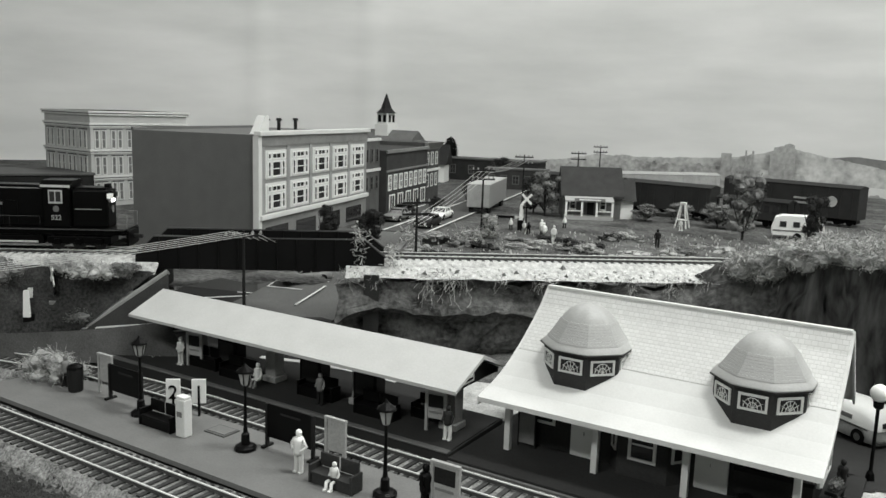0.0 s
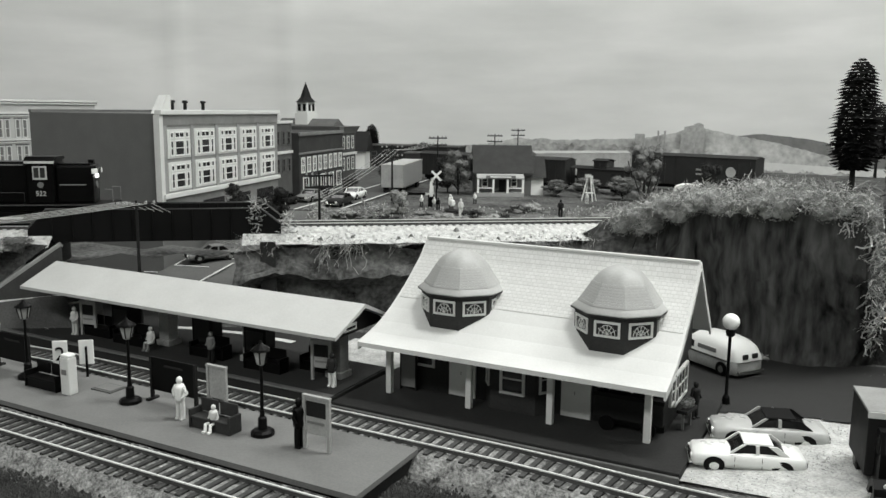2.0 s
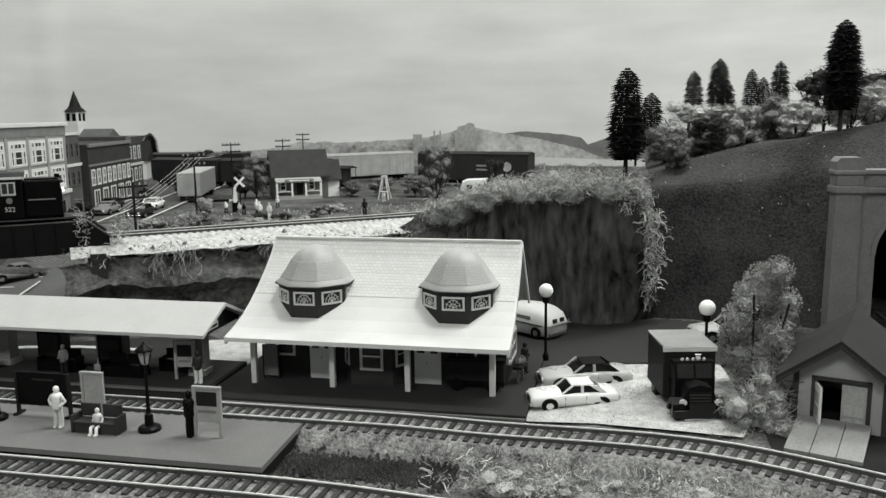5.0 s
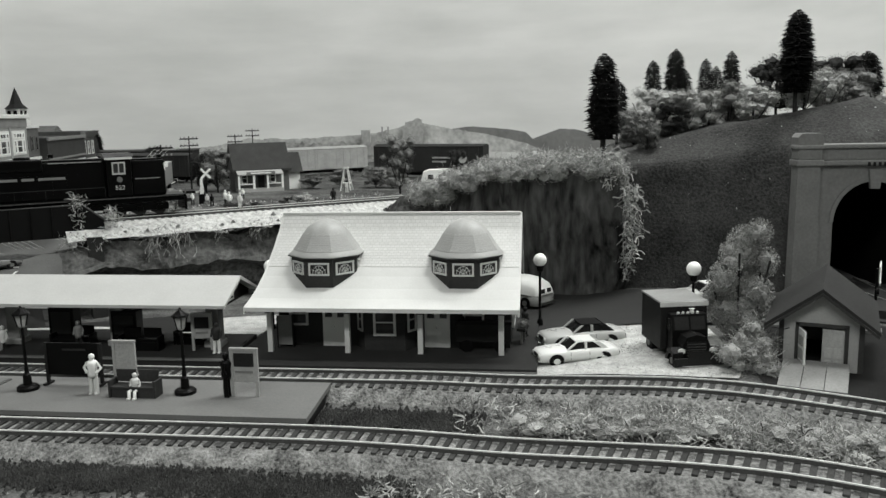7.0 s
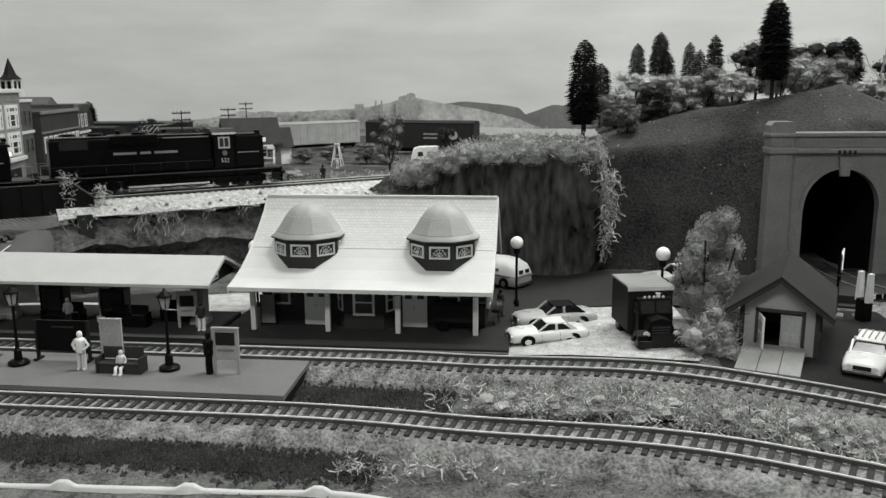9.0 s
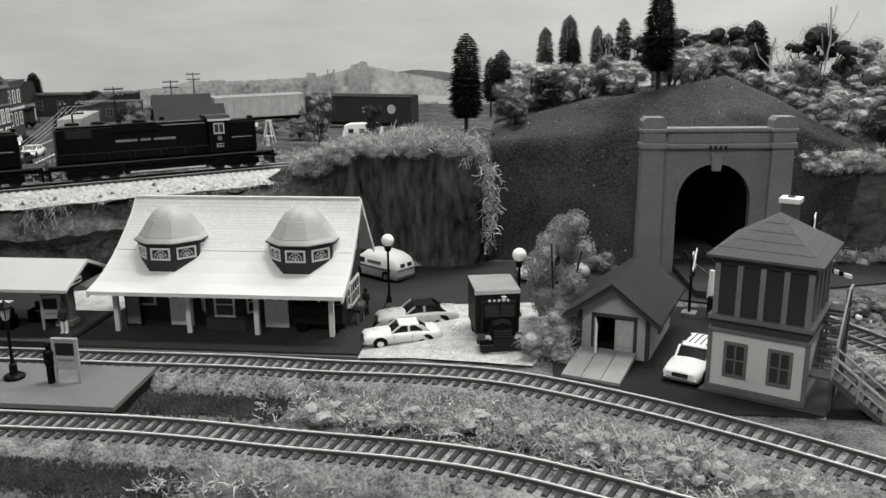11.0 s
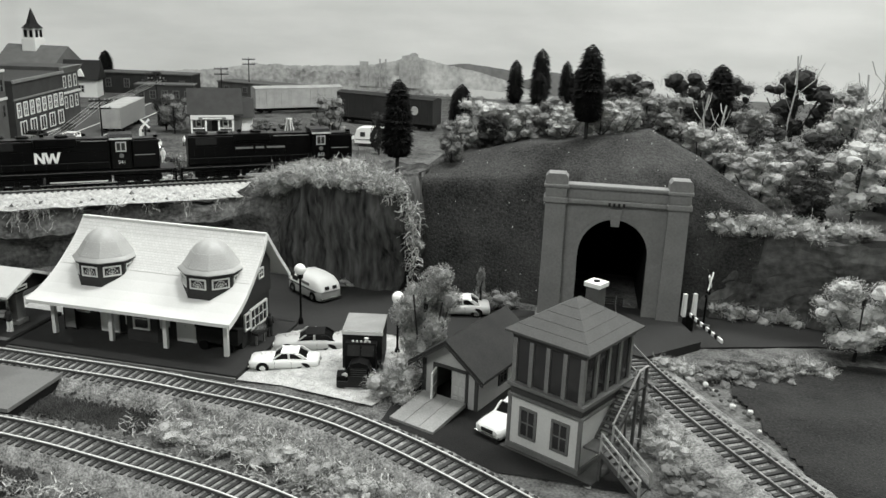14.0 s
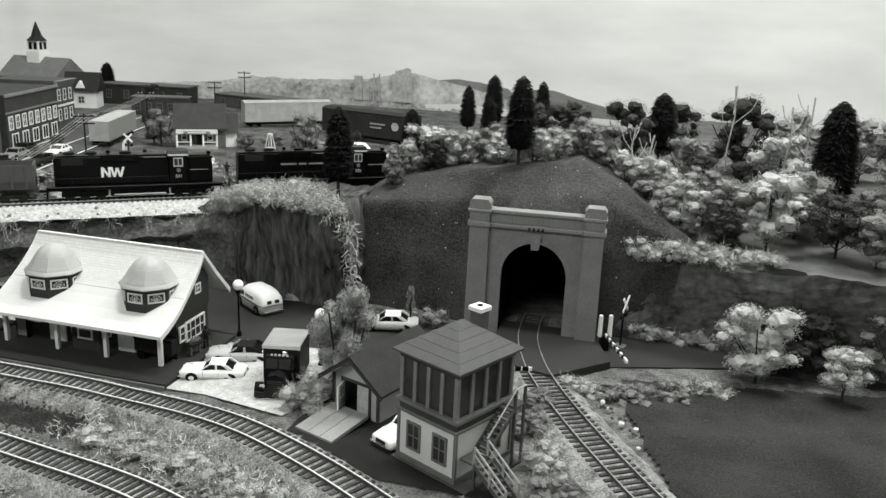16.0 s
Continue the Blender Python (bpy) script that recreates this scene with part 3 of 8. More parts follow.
def build_cliffs():
    base = [(-412, 497, -3), (-342, 556, -3), (-262, 616, -3), (-182, 662, -3), (-118, 642, -3), (-55, 608, -3), (0, 588, -3), (34, 582, -3), (50, 604, -3), (56, 640, -3)]
    low_ = [(-410, 494, 26), (-340, 553, 30), (-258, 611, 30), (-180, 658, 30), (-118, 644, 36), (-54, 606, 40), (0, 584, 40), (34, 576, 40), (50, 602, 40), (56, 640, 40)]
    ledge = [(-404, 484, 34), (-330, 541, 40), (-250, 602, 36), (-176, 653, 42), (-117, 644, 50), (-52, 603, 58), (0, 580, 60), (34, 572, 60), (50, 600, 60), (54, 640, 60)]
    top = [(-409, 494, 59), (-334, 553, 60), (-256, 612, 60), (-178, 668, 66), (-112, 655, 100), (-50, 600, 109), (0, 570, 113), (30, 562, 114), (46, 600, 116), (50, 640, 118)]
    back = [(-420, 508, 58), (-346, 567, 58), (-266, 626, 58), (-188, 684, 60), (-80, 700, 104), (-30, 660, 113), (10, 640, 117), (34, 640, 118), (48, 660, 119), (52, 680, 120)]
    loft("cliff", [r[:5] for r in (base, low_, ledge, top, back)], ROCK, "crumpled grey plaster rock face behind the station", 10.0, 2.0, steps=(8, 14), smooth=False)
    loft("cliff_corner", [r[4:] for r in (base, low_, ledge, top, back)], ROCKS, "dark streaked plaster rock face below the lichen", 10.0, 2.0, steps=(6, 9), smooth=True)
    # left embankment front and wing wall
    foot = [(-734, 222, 22), (-582, 333, 22), (-527, 379, 26), (-497, 407, 30)]
    # asphalt colour raised to make up for weak overhead light on the steep ramp
    loft("road_ramp", [[(-760, 210, 0), (-600, 315, 0), (-534, 360, 2), (-470, 402, 4)], foot], mat("lightened_asphalt", 0.1, 0.85, var=0.2), "lightened paved road edge rising towards the crossing", 1.0, 5)
    loft("bank_left", [[(-734, 222, 22), (-640, 287, 22), (-582, 333, 22), (-547, 366, 24)], [up(-430, -36, 70), up(-330, -36, 70), up(-250, -36, 70), (-512, 407, 66)]], LAWN, "dark flocked bank rising beside the bridge", 1.5, 5)
    # hill with the tunnel: front face, ridge and back
    hb = [(44, 600, -2), (90, 594, 2), (140, 586, 6), (172, 580, 8), (190, 584, 8), (192, 586, 106), (228, 586, 112), (264, 586, 106), (266, 586, 8), (292, 590, 8), (330, 600, 10), (352, 606, 50)]
    h1 = [(43, 604, 60), (90, 600, 62), (140, 594, 64), (172, 590, 70), (190, 590, 80), (192, 590, 112), (228, 590, 118), (264, 590, 112), (266, 590, 90), (292, 594, 90), (330, 600, 78), (356, 602, 92)]
    h2 = [(40, 612, 112), (90, 616, 114), (140, 616, 120), (172, 614, 124), (190, 612, 128), (200, 610, 132), (228, 608, 136), (256, 608, 136), (270, 608, 134), (292, 610, 130), (326, 606, 116), (366, 604, 100)]
    h3 = [(44, 640, 121), (90, 650, 133), (140, 652, 145), (172, 650, 150), (190, 648, 154), (204, 648, 157), (228, 646, 162), (250, 645, 168), (268, 643, 160), (292, 638, 148), (330, 622, 126), (372, 612, 102)]
    h4 = [(44, 760, 124), (90, 780, 138), (140, 800, 146), (172, 800, 148), (190, 800, 148), (204, 800, 150), (228, 800, 150), (250, 800, 150), (268, 800, 142), (300, 800, 130), (345, 740, 104), (380, 660, 84)]
    h5 = [(44, 1000, 110), (90, 1000, 125), (140, 1000, 135), (172, 1000, 136), (190, 1000, 136), (204, 1000, 136), (228, 1000, 136), (250, 1000, 132), (268, 1000, 126), (300, 1000, 110), (345, 1000, 90), (380, 1000, 80)]
    loft("hill", [hb, h1, h2, h3, h4, h5], LAWN, "dark flocked green hill over the tunnel", 1.6, 11, steps=(7, 6))
    # right terrace with its rock face
    tb = [(300, 596, 10), (345, 604, 10), (430, 590, 10), (520, 575, 10), (640, 560, 10), (900, 540, 10)]
    t1 = [(318, 600, 50), (350, 606, 54), (432, 588, 56), (522, 572, 58), (640, 556, 58), (900, 536, 58)]
    t2 = [(330, 600, 88), (352, 600, 92), (434, 576, 95), (524, 560, 98), (640, 545, 98), (900, 525, 98)]
    loft("rock_face", [tb, t1, t2], ROCKD, "dark rough rock face under the wooded terrace", 9, 21, smooth=False)
    sheet("terrace", span(330, 1100, 60), span(520, 1500, 60), lambda x, y: 97 + 20 * smooth01((y - 620) / 300), mat("terrace_turf", 0.115, 0.95, var=0.3, fine=1200, coarse=40, bump=0.5), 2.5, 4, "pale turf of the wooded terrace",
          keep=lambda x, y: y > 604 - (x - 350) * .24 and x > 340)


def bores():
    """Tunnel portal: piers, caps, parapet and an arched ring round a dark bore."""
    t = thing("tunnel_portal", 228, 564, 10, 4, "grey cast stone tunnel portal with capped piers and round arch", "tunnel portal")
    for sx in (-1, 1):
        x = sx * 51
        p = part("pier", extrude([(-9.5, 0), (9.5, 0), (8.5, 104), (-8.5, 104)], -8, 6, "y"), PORT, t, at=at(x, 0, 0))
        part("pier_band", box(-10.4, 10.4, -10, 7, 104, 109, 1), PORT, p)
        part("pier_block", box(-9, 9, -9, 6.5, 109, 117, 1), PORT, p)
        part("pier_band", box(-10.4, 10.4, -10, 7, 117, 120, .8), PORT, p)
        part("pier_cap", extrude([(-9.5, 120), (9.5, 120), (9.5, 126), (7, 129), (-7, 129), (-9.5, 126)], -9, 6.5, "y"), PORT, p)
    # wall with arch opening
    w, h, r, spring = 43, 108, 29.5, 60
    pts = [(r * math.cos(radians(a)), spring + (r + 2) * math.sin(radians(a))) for a in range(0, 181, 10)]
    outline = [(w, -1), (w, h), (-w, h), (-w, -1), (-r, -1)] + pts[::-1] + [(r, -1)]
    part("arch_wall", extrude(outline, -3, 4, "y"), PORT, t)
    ring = [(x * 1.0, z) for x, z in pts] + [(x * 1.1, spring + (z - spring) * 1.1) for x, z in pts[::-1]]
    part("arch_ring", extrude(ring, -4.2, -3, "y"), PORT, t)
    part("keystone", extrude([(-3.4, 86), (3.4, 86), (5, 101), (-5, 101)], -6.5, -3, "y"), PORT, t)
    part("cornice", box(-41, 41, -7, 5, 104, 108, 1), PORT, t)
    part("parapet", box(-42, 42, -5, 5, 108, 117, .8), PORT, t)
    part("parapet_cap", box(-42, 42, -7, 6, 117, 120.5, 1), PORT, t)
    # date plate: unreadable, plain bars
    for i in range(4):
        part("date_mark", box(-7 + i * 4, -5 + i * 4, -7.4, -6.9, 103.5, 106.5), mat("mark_dark", 0.04), t)
    # bore lining, coloured near-black for the dark of the unlit tunnel
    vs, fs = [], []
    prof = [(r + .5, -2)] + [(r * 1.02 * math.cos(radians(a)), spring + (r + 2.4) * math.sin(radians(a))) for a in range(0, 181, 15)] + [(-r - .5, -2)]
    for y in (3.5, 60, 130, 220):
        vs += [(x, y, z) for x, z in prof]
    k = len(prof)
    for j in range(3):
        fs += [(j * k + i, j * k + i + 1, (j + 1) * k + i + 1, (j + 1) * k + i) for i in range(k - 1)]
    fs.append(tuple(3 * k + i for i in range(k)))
    rawmesh("bore_lining", vs, fs, mat("bore_shade_black", 0.01, 0.95), t)
    # floor and end block added in the same shade colour
    part("bore_floor", box(-40, 40, 60, 212, -8, -3), mat("bore_shade_black", 0.01, 0.95), t)
    part("bore_end", box(-36, 36, 205, 212, -6, 100), mat("bore_shade_black", 0.01, 0.95), t)
    for sx in (-1, 1):
        part("plinth", box(-11, 11, -10, 7, -2, 3, .8), PORT, t, at=at(sx * 51, 0, 0))


# ---- station ----
def lean(bm):
    """Draw the far end of the roof in towards the ridge."""
    for v in bm.verts:
        if v.co.x < 0:
            v.co.x += 7.0 * max(0, min(1, (v.co.y - 13) / 69))
    return bm


def build_station():
    t = thing("station", -126, 369, 0, 0, "model station with pale shingled roof, two domed dormers and open porch", "station building")
    # local x = world + 126, y = world - 369
    part("platform_slab", box(-98, 98, 0, 112, -1, 6, .6), SLABD, t, "dark platform slab")
    part("slab_kerb", box(-98, 98, -2.2, -.1, -1, 4.6, .4), mat("kerb_grey", 0.14), t)
    wall = part("wall", box(-76, 80, 46, 96, 6, 52), MIDD, t)
    # porch bay (polygonal) in the middle
    bay = part("bay", extrude([(-22, 46), (-15, 36), (12, 36), (19, 46)], 6, 38, "z"), MIDD, t)
    for x, w in ((-1.5, 15),):
        window(bay, "window", x, 35.8, 16, w, 18, 0, (0, 1), 1.6)
    window(bay, "window", -18.6, 41, 18, 8, 16, -55, (0, 1), 1.3)
    window(bay, "window", 15.6, 41, 18, 8, 16, 55, (0, 1), 1.3)
    for x, w in ((-62, 13), (56, 14)):
        window(wall, "window", x, 45.8, 20, w, 16, 0, (0, 1), 1.5)
    for x in (-37, 32):
        d = part("door", box(-8.5, 8.5, -1, .6, 0, 30, .3), WHITE, wall, "white double door", at=at(x, 45.8, 6))
        for u in (-4.2, 4.2):
            part("door_pane", box(u - 2.4, u + 2.4, -1.5, -1.05, 20, 27), GLASS, d)
        part("handle", box(-.6, -.2, -1.8, -1.05, 13, 15), CHROME, d)
    # gable ends
    gab = [(46, 38), (46, 52), (81, 84), (92, 75), (117, 48), (96, 46), (96, 38)]
    for x in (-76, 79):
        part("gable_wall", extrude([(46, 40), (49, 50), (62, 63), (82, 82.5), (96, 66), (96, 40)], x, x + 2.6, "x"), MIDD, t)
    window(t, "window", 81.8, 72, 17, 30, 18, 90, (3, 1), 1.6)
    window(t, "window", 81.8, 78, 55, 9, 9, 90, (1, 1), 1.3)
    window(t, "window", 81.8, 52, 20, 9, 14, 90, (0, 1), 1.3)
    # roof: front slope with a bellcast curve, shorter back slope
    prof = [(13, 39.5), (24, 43.2), (34, 47.8), (44, 54), (54, 61.8), (64, 70.6), (74, 80.5), (82, 91.5)]
    backp = [(82, 91.5), (102, 69), (124, 46)]
    top = prof + backp[1:]
    under = [(y + (1.0 if y > 82 else -.2), z - 2.6) for y, z in top[::-1]]
    roof = part("roof", lean(extrude(top + under, -87, 86, "x")), ROOFW, t, "pale cream shingled roof")
    # shingled upper slope, lying proud of the smooth bellcast
    ys = [50.5] + span(52, 81.6, 12)
    zs = [float(np.interp(y, [p[0] for p in prof], [p[1] for p in prof])) for y in ys]
    part("shingle_field", lean(extrude([(y, z - .5) for y, z in zip(ys, zs)] + [(y, z + .35) for y, z in list(zip(ys, zs))[::-1]], -86.6, 85.6, "x")), shingle_mat(), roof, "pale shingle field")
    part("ridge_cap", box(-80.6, 86.1, 80.4, 83.6, 90.6, 92.3, .4), ROOFW, roof)
    part("bargeboard", extrude([(y, z + .2) for y, z in top] + [(y, z - 4.4) for y, z in top[::-1]], 86, 87.2, "x"), CREAM, roof)
    part("bargeboard", lean(extrude([(y, z + .2) for y, z in top] + [(y, z - 4.4) for y, z in top[::-1]], -88.2, -87.0, "x")), CREAM, roof)
    part("porch_beam", box(-84, 83, 28, 31, 36, 40, .3), DARK, t)
    for i, x in enumerate((-77, -25, 23, 75)):
        p = part("post", box(-1.7, 1.7, -1.7, 1.7, 0, 37, .3), CREAM, t, at=at(x, 30, 6))
        part("bracket", extrude([(-1.5, 37), (-6, 37), (-1.5, 29)], -.8, .8, "y"), CREAM, p)
        part("bracket", extrude([(1.5, 37), (6, 37), (1.5, 29)], -.8, .8, "y"), CREAM, p)
        part("post_cap", box(-2.6, 2.6, -2.6, 2.6, 26.5, 32, .3), DARK, p)
    # dormers
    for x in (-43.6, 50.8):
        d = part("dormer", lathe([(23.8, 45), (23.8, 69)], 8, turn=radians(22.5)), MIDD, t, "dark octagonal dormer", at=at(x, 56.5, 0))
        bell = [(25.9, 67.9), (25.7, 68.5), (23.0, 70.6), (20.6, 73.6), (18.4, 77), (16.2, 80.6), (13.8, 84.2), (10.8, 87.3), (6.8, 89.6), (3, 90.8), (.4, 91.1)]
        dome = part("dome", lathe(bell, 32, turn=radians(22.5), facet=.75), DOMEG, d, "grey bell-shaped shingle dome", smooth=True)
        for k in range(1, 9):
            z = 70 + 13.6 * k / 10
            r = np.interp(z, [b[1] for b in bell], [b[0] for b in bell])
            part("shingle_ring", lathe([(r + .22, z - .1), (r + .16, z + .15), (r - .6, z + 1.3)], 32, turn=radians(22.5), facet=.75), DOMEG, dome)
        part("dormer_eave", lathe([(26.0, 67.0), (26.3, 67.6), (25.3, 68.5)], 8, turn=radians(22.5)), MIDD, d)
        for k in range(5):
            a = radians(-90 + 45 * (k - 2))
            ap = 23.8 * math.cos(radians(22.5))
            w = 13.8
            wo = window(d, "window", math.cos(a) * ap, math.sin(a) * ap, 56.2, w, 8.4, math.degrees(a) + 90, (0, 0), 1.15)
            # fan tracery
            bm = bmesh.new()
            for rr in (2.4, 4.3):
                tube([(rr * math.cos(radians(q)), -.4, 1.4 + rr * 1.2 * math.sin(radians(q))) for q in range(0, 181, 20)], .22, 4, bm)
            for q in (35, 65, 90, 115, 145):
                tube([(0, -.4, 1.4), (5.6 * math.cos(radians(q)), -.4, 1.2 + 5.4 * math.sin(radians(q)))], .2, 4, bm)
            part("tracery", bm, TRIML, wo)
    # things on the porch
    b = thing("luggage_cart", -127, 411, 6, 0, "dark luggage cart with two grey trunks on the porch", "cart")
    part("cart_bed", box(-15, 13, -4, 4, 4.5, 6), DARK, b)
    for x in (-10, 8):
        for y in (-4.6, 3.8):
            part("wheel", shift(cyl(2.6, 2.6, 0, .8, 12, axis="y"), x, y, 2.6), BLACK, b)
    part("trunk", box(-12, -3, -3, 3, 6, 11.5, .6), mat("trunk_grey", 0.22), b)
    part("trunk", box(-1, 9, -3, 3, 6, 11, .6), mat("trunk_grey", 0.22), b)
    part("pull_bar", tube([(13, 0, 5), (16, 0, 12), (16.5, 0, 19)], .5), CREAM, b)
    c = thing("baggage_wagon", -63, 411, 6, 0, "dark wooden baggage wagon parked on the porch", "wagon")
    part("wagon_box", box(-18, 18, -5, 5, 6, 19, .8), DARK, c)
    part("side_rail", box(-18.5, 18.5, -5.6, -5.0, 18, 20), BLACK, c)
    for x in (-11, 11):
        part("wheel", shift(cyl(4, 4, 0, 1, 14, axis="y"), x, -6.4, 4), BLACK, c)
        part("wheel", shift(cyl(4, 4, 0, 1, 14, axis="y"), x, 5.4, 4), BLACK, c)
    s = thing("poster_board", -196, 409, 6, 0, "grey poster board leaning by the station wall", "sign")
    part("panel", box(-5, 5, -.6, .6, 2, 22), MIDGREY, s)
    part("leg", box(-5.6, -4.8, -.8, .8, 0, 22), DARK, s)
    part("leg", box(4.8, 5.6, -.8, .8, 0, 22), DARK, s)


def shingle_mat():
    """Small staggered shingles with raised butts and slightly dirty joints."""
    m = bpy.data.materials.new("pale_shingle")
    m.use_nodes = True
    n, l = m.node_tree.nodes, m.node_tree.links
    b = n["Principled BSDF"]
    b.inputs["Roughness"].default_value = .42
    tc, mp, br = n.new("ShaderNodeTexCoord"), n.new("ShaderNodeMapping"), n.new("ShaderNodeTexBrick")
    mp.inputs["Scale"].default_value = (1000, 1000, 1000)
    l.new(tc.outputs["Object"], mp.inputs["Vector"])
    l.new(mp.outputs[0], br.inputs["Vector"])
    for k, v in (("Scale", 1.0), ("Brick Width", 3.1), ("Row Height", 1.75), ("Mortar Size", .2), ("Mortar Smooth", .3)):
        br.inputs[k].default_value = v
    br.inputs["Color1"].default_value = (.56, .57, .55, 1)
    br.inputs["Color2"].default_value = (.62, .63, .61, 1)
    br.inputs["Mortar"].default_value = (.49, .5, .48, 1)
    l.new(br.outputs["Color"], b.inputs["Base Color"])
    bp = n.new("ShaderNodeBump")
    bp.invert = True
    bp.inputs["Strength"].default_value, bp.inputs["Distance"].default_value = .3, .0003
    l.new(br.outputs["Fac"], bp.inputs["Height"])
    l.new(bp.outputs[0], b.inputs["Normal"])
    return m


def figure(x, y, z, rz, top, legs, label, sitting=False, h=20.5, arms="down"):
    """A small cast figurine, one plain mesh."""
    bm = bmesh.new()
    k = h / 21.0
    hip = 10 * k
    if sitting:
        hip = 5.2 * k
        for sx in (-1, 1):
            tube([(sx * 1.5, 0, hip), (sx * 1.6, -4.2, hip), (sx * 1.6, -4.6, .6)], 1.15 * k, 6, bm)
            box(sx * 1.6 - .9, sx * 1.6 + .9, -6.4, -3.9, 0, 1.1, .3, bm)
    else:
        for sx in (-1, 1):
            tube([(sx * 1.35, 0, hip), (sx * 1.5, .2, 5 * k), (sx * 1.5, 0, .8)], 1.25 * k, 6, bm)
            box(sx * 1.5 - .95, sx * 1.5 + .95, -1.9, 1.1, 0, 1.1, .3, bm)
    lathe([(2.3 * k, hip - .6), (2.6 * k, hip + 1), (2.3 * k, hip + 3.4 * k), (2.9 * k, hip + 6.4 * k), (2.2 * k, hip + 7.8 * k), (.8 * k, hip + 8.3 * k)], 10, bm)
    lathe([(.7 * k, hip + 8 * k), (1.3 * k, hip + 8.9 * k), (1.6 * k, hip + 10 * k), (1.3 * k, hip + 11.2 * k), (.4 * k, hip + 11.8 * k)], 9, bm)
    for sx in (-1, 1):
        out = 4.6 if arms == "hips" else 3.3
        tube([(sx * 2.6 * k, 0, hip + 7 * k), (sx * out * k, .3, hip + 4 * k), (sx * (2.4 if arms == "hips" else 3.2) * k, -1.2, hip + 1.6 * k)], .8 * k, 5, bm)
    for f in bm.faces:
        f.material_index = 1 if f.calc_center_median().z < hip else 0
    bmesh.ops.scale(bm, vec=(MM, MM, MM), verts=bm.verts)
    me = bpy.data.meshes.new("figurine")
    bm.to_mesh(me)
    bm.free()
    me.materials.append(top)
    me.materials.append(legs)
    for p in me.polygons:
        p.use_smooth = True
    ob = new("figurine", me)
    ob.matrix_world = at(x, y, z, 0, 0, rz)
    tagged(ob, label, "figurine")
    return ob


def platform_lamp(x, y, z=8.0, group="lamps on the island platform"):
    t = thing("platform_lamp", x, y, z, 0, "black cast lamp post with glazed lantern on the platform", "street lamp", group)
    part("base", lathe([(6, 0), (6, 2), (4.6, 3), (2.4, 3.4), (2.2, 9), (1.3, 10), (1.1, 13)], 14), BLACK, t)
    part("pole", cyl(1.0, .8, 12, 37, 8), BLACK, t)
    lan = part("lantern", lathe([(1.4, 36.5), (2.4, 37.5), (3.9, 44)], 6), mat("lantern_glass", 0.35, 0.15), t, "pale glass lantern")
    for i in range(6):
        a = i * math.pi / 3
        part("lantern_bar", tube([(2.4 * math.cos(a), 2.4 * math.sin(a), 37.4), (4.0 * math.cos(a), 4.0 * math.sin(a), 44)], .35, 4), BLACK, lan)
    part("lantern_cap", lathe([(4.9, 44), (4.6, 45), (2.2, 46.6), (1.0, 47.6), (.3, 49)], 12), BLACK, lan)
    return t


def globe_lamp(x, y, z=0.0, h=46):
    t = thing("globe_lamp", x, y, z, 0, "black lamp post with a white globe beside the car park", "street lamp", "globe lamps by the station")
    part("base", lathe([(4.6, 0), (4.6, 2), (2.4, 3.2), (2.0, 7), (1.1, 8.5)], 12), BLACK, t)
    part("pole", cyl(1.0, .9, 8, h, 8), BLACK, t)
    part("collar", lathe([(1.0, h - 3), (2.4, h - 2), (2.9, h + 2), (2.2, h + 2.6)], 10), BLACK, t)
    bm = bmesh.new()
    bmesh.ops.create_uvsphere(bm, u_segments=16, v_segments=10, radius=4.9)
    part("globe", shift(bm, 0, 0, h + 6), LAMPW, t, "white opal globe", smooth=True)
    return t


def slat_bench(x, y, z, rz, material, label, w=26):
    t = thing("platform_bench", x, y, z, rz, label, "bench")
    part("seat", box(-w / 2, w / 2, -4.5, 4, 5, 6.2, .3), material, t)
    part("front_board", box(-w / 2 + 1, w / 2 - 1, -4, -3.2, 0, 5), material, t)
    for sx in (-.25, .25):
        part("backrest", box(sx * w - w * .22, sx * w + w * .22, 3, 4.2, 7, 14, .3), material, t)
    for sx in (-1, 1):
        part("arm", box(sx * w / 2 - .7, sx * w / 2 + .7, -4.6, 4.4, 0, 9.5, .3), material, t)
    return t


def poster_stand(x, y, z, rz, material, label, w=15, h=26, screen=True):
    t = thing("notice_stand", x, y, z, rz, label, "notice board")
    for sx in (-1, 1):
        part("leg", box(sx * (w / 2 - 1) - .9, sx * (w / 2 - 1) + .9, -.9, .9, 0, h, .2), material, t)
    part("panel", box(-w / 2 + 1.9, w / 2 - 1.9, -.5, .5, 8, h - 1, .2), material, t)
    if screen:
        part("notice", box(-w / 2 + 2.4, w / 2 - 2.4, -.85, -.55, h - 10, h - 2.5), DARK, t)
        part("caption_bar", box(-w / 2 + 3, w / 2 - 3, -.85, -.55, h - 13.6, h - 12.4), MIDGREY, t)
    part("top_rail", box(-w / 2, w / 2, -1.1, 1.1, h - 1, h + .4, .2), material, t)
    return t


def wide_board(x, y, z, rz, w, h, label):
    t = thing("billboard", x, y, z, rz, label, "billboard")
    part("panel", box(-w / 2, w / 2, -.6, .6, 6, h, .3), BLACK, t)
    part("headline_bar", box(-6, 8, -.9, -.65, h - 4.5, h - 3.4), mat("dim_print", 0.05), t)
    for sx in (-1, 1):
        part("leg", box(sx * (w / 2) - .8, sx * (w / 2) + .8, -1, 1, 0, h, .2), DARK, t)
        part("foot", box(sx * (w / 2) - 1.2, sx * (w / 2) + 1.2, -4, 4, 0, 1.4, .3), DARK, t)
    return t


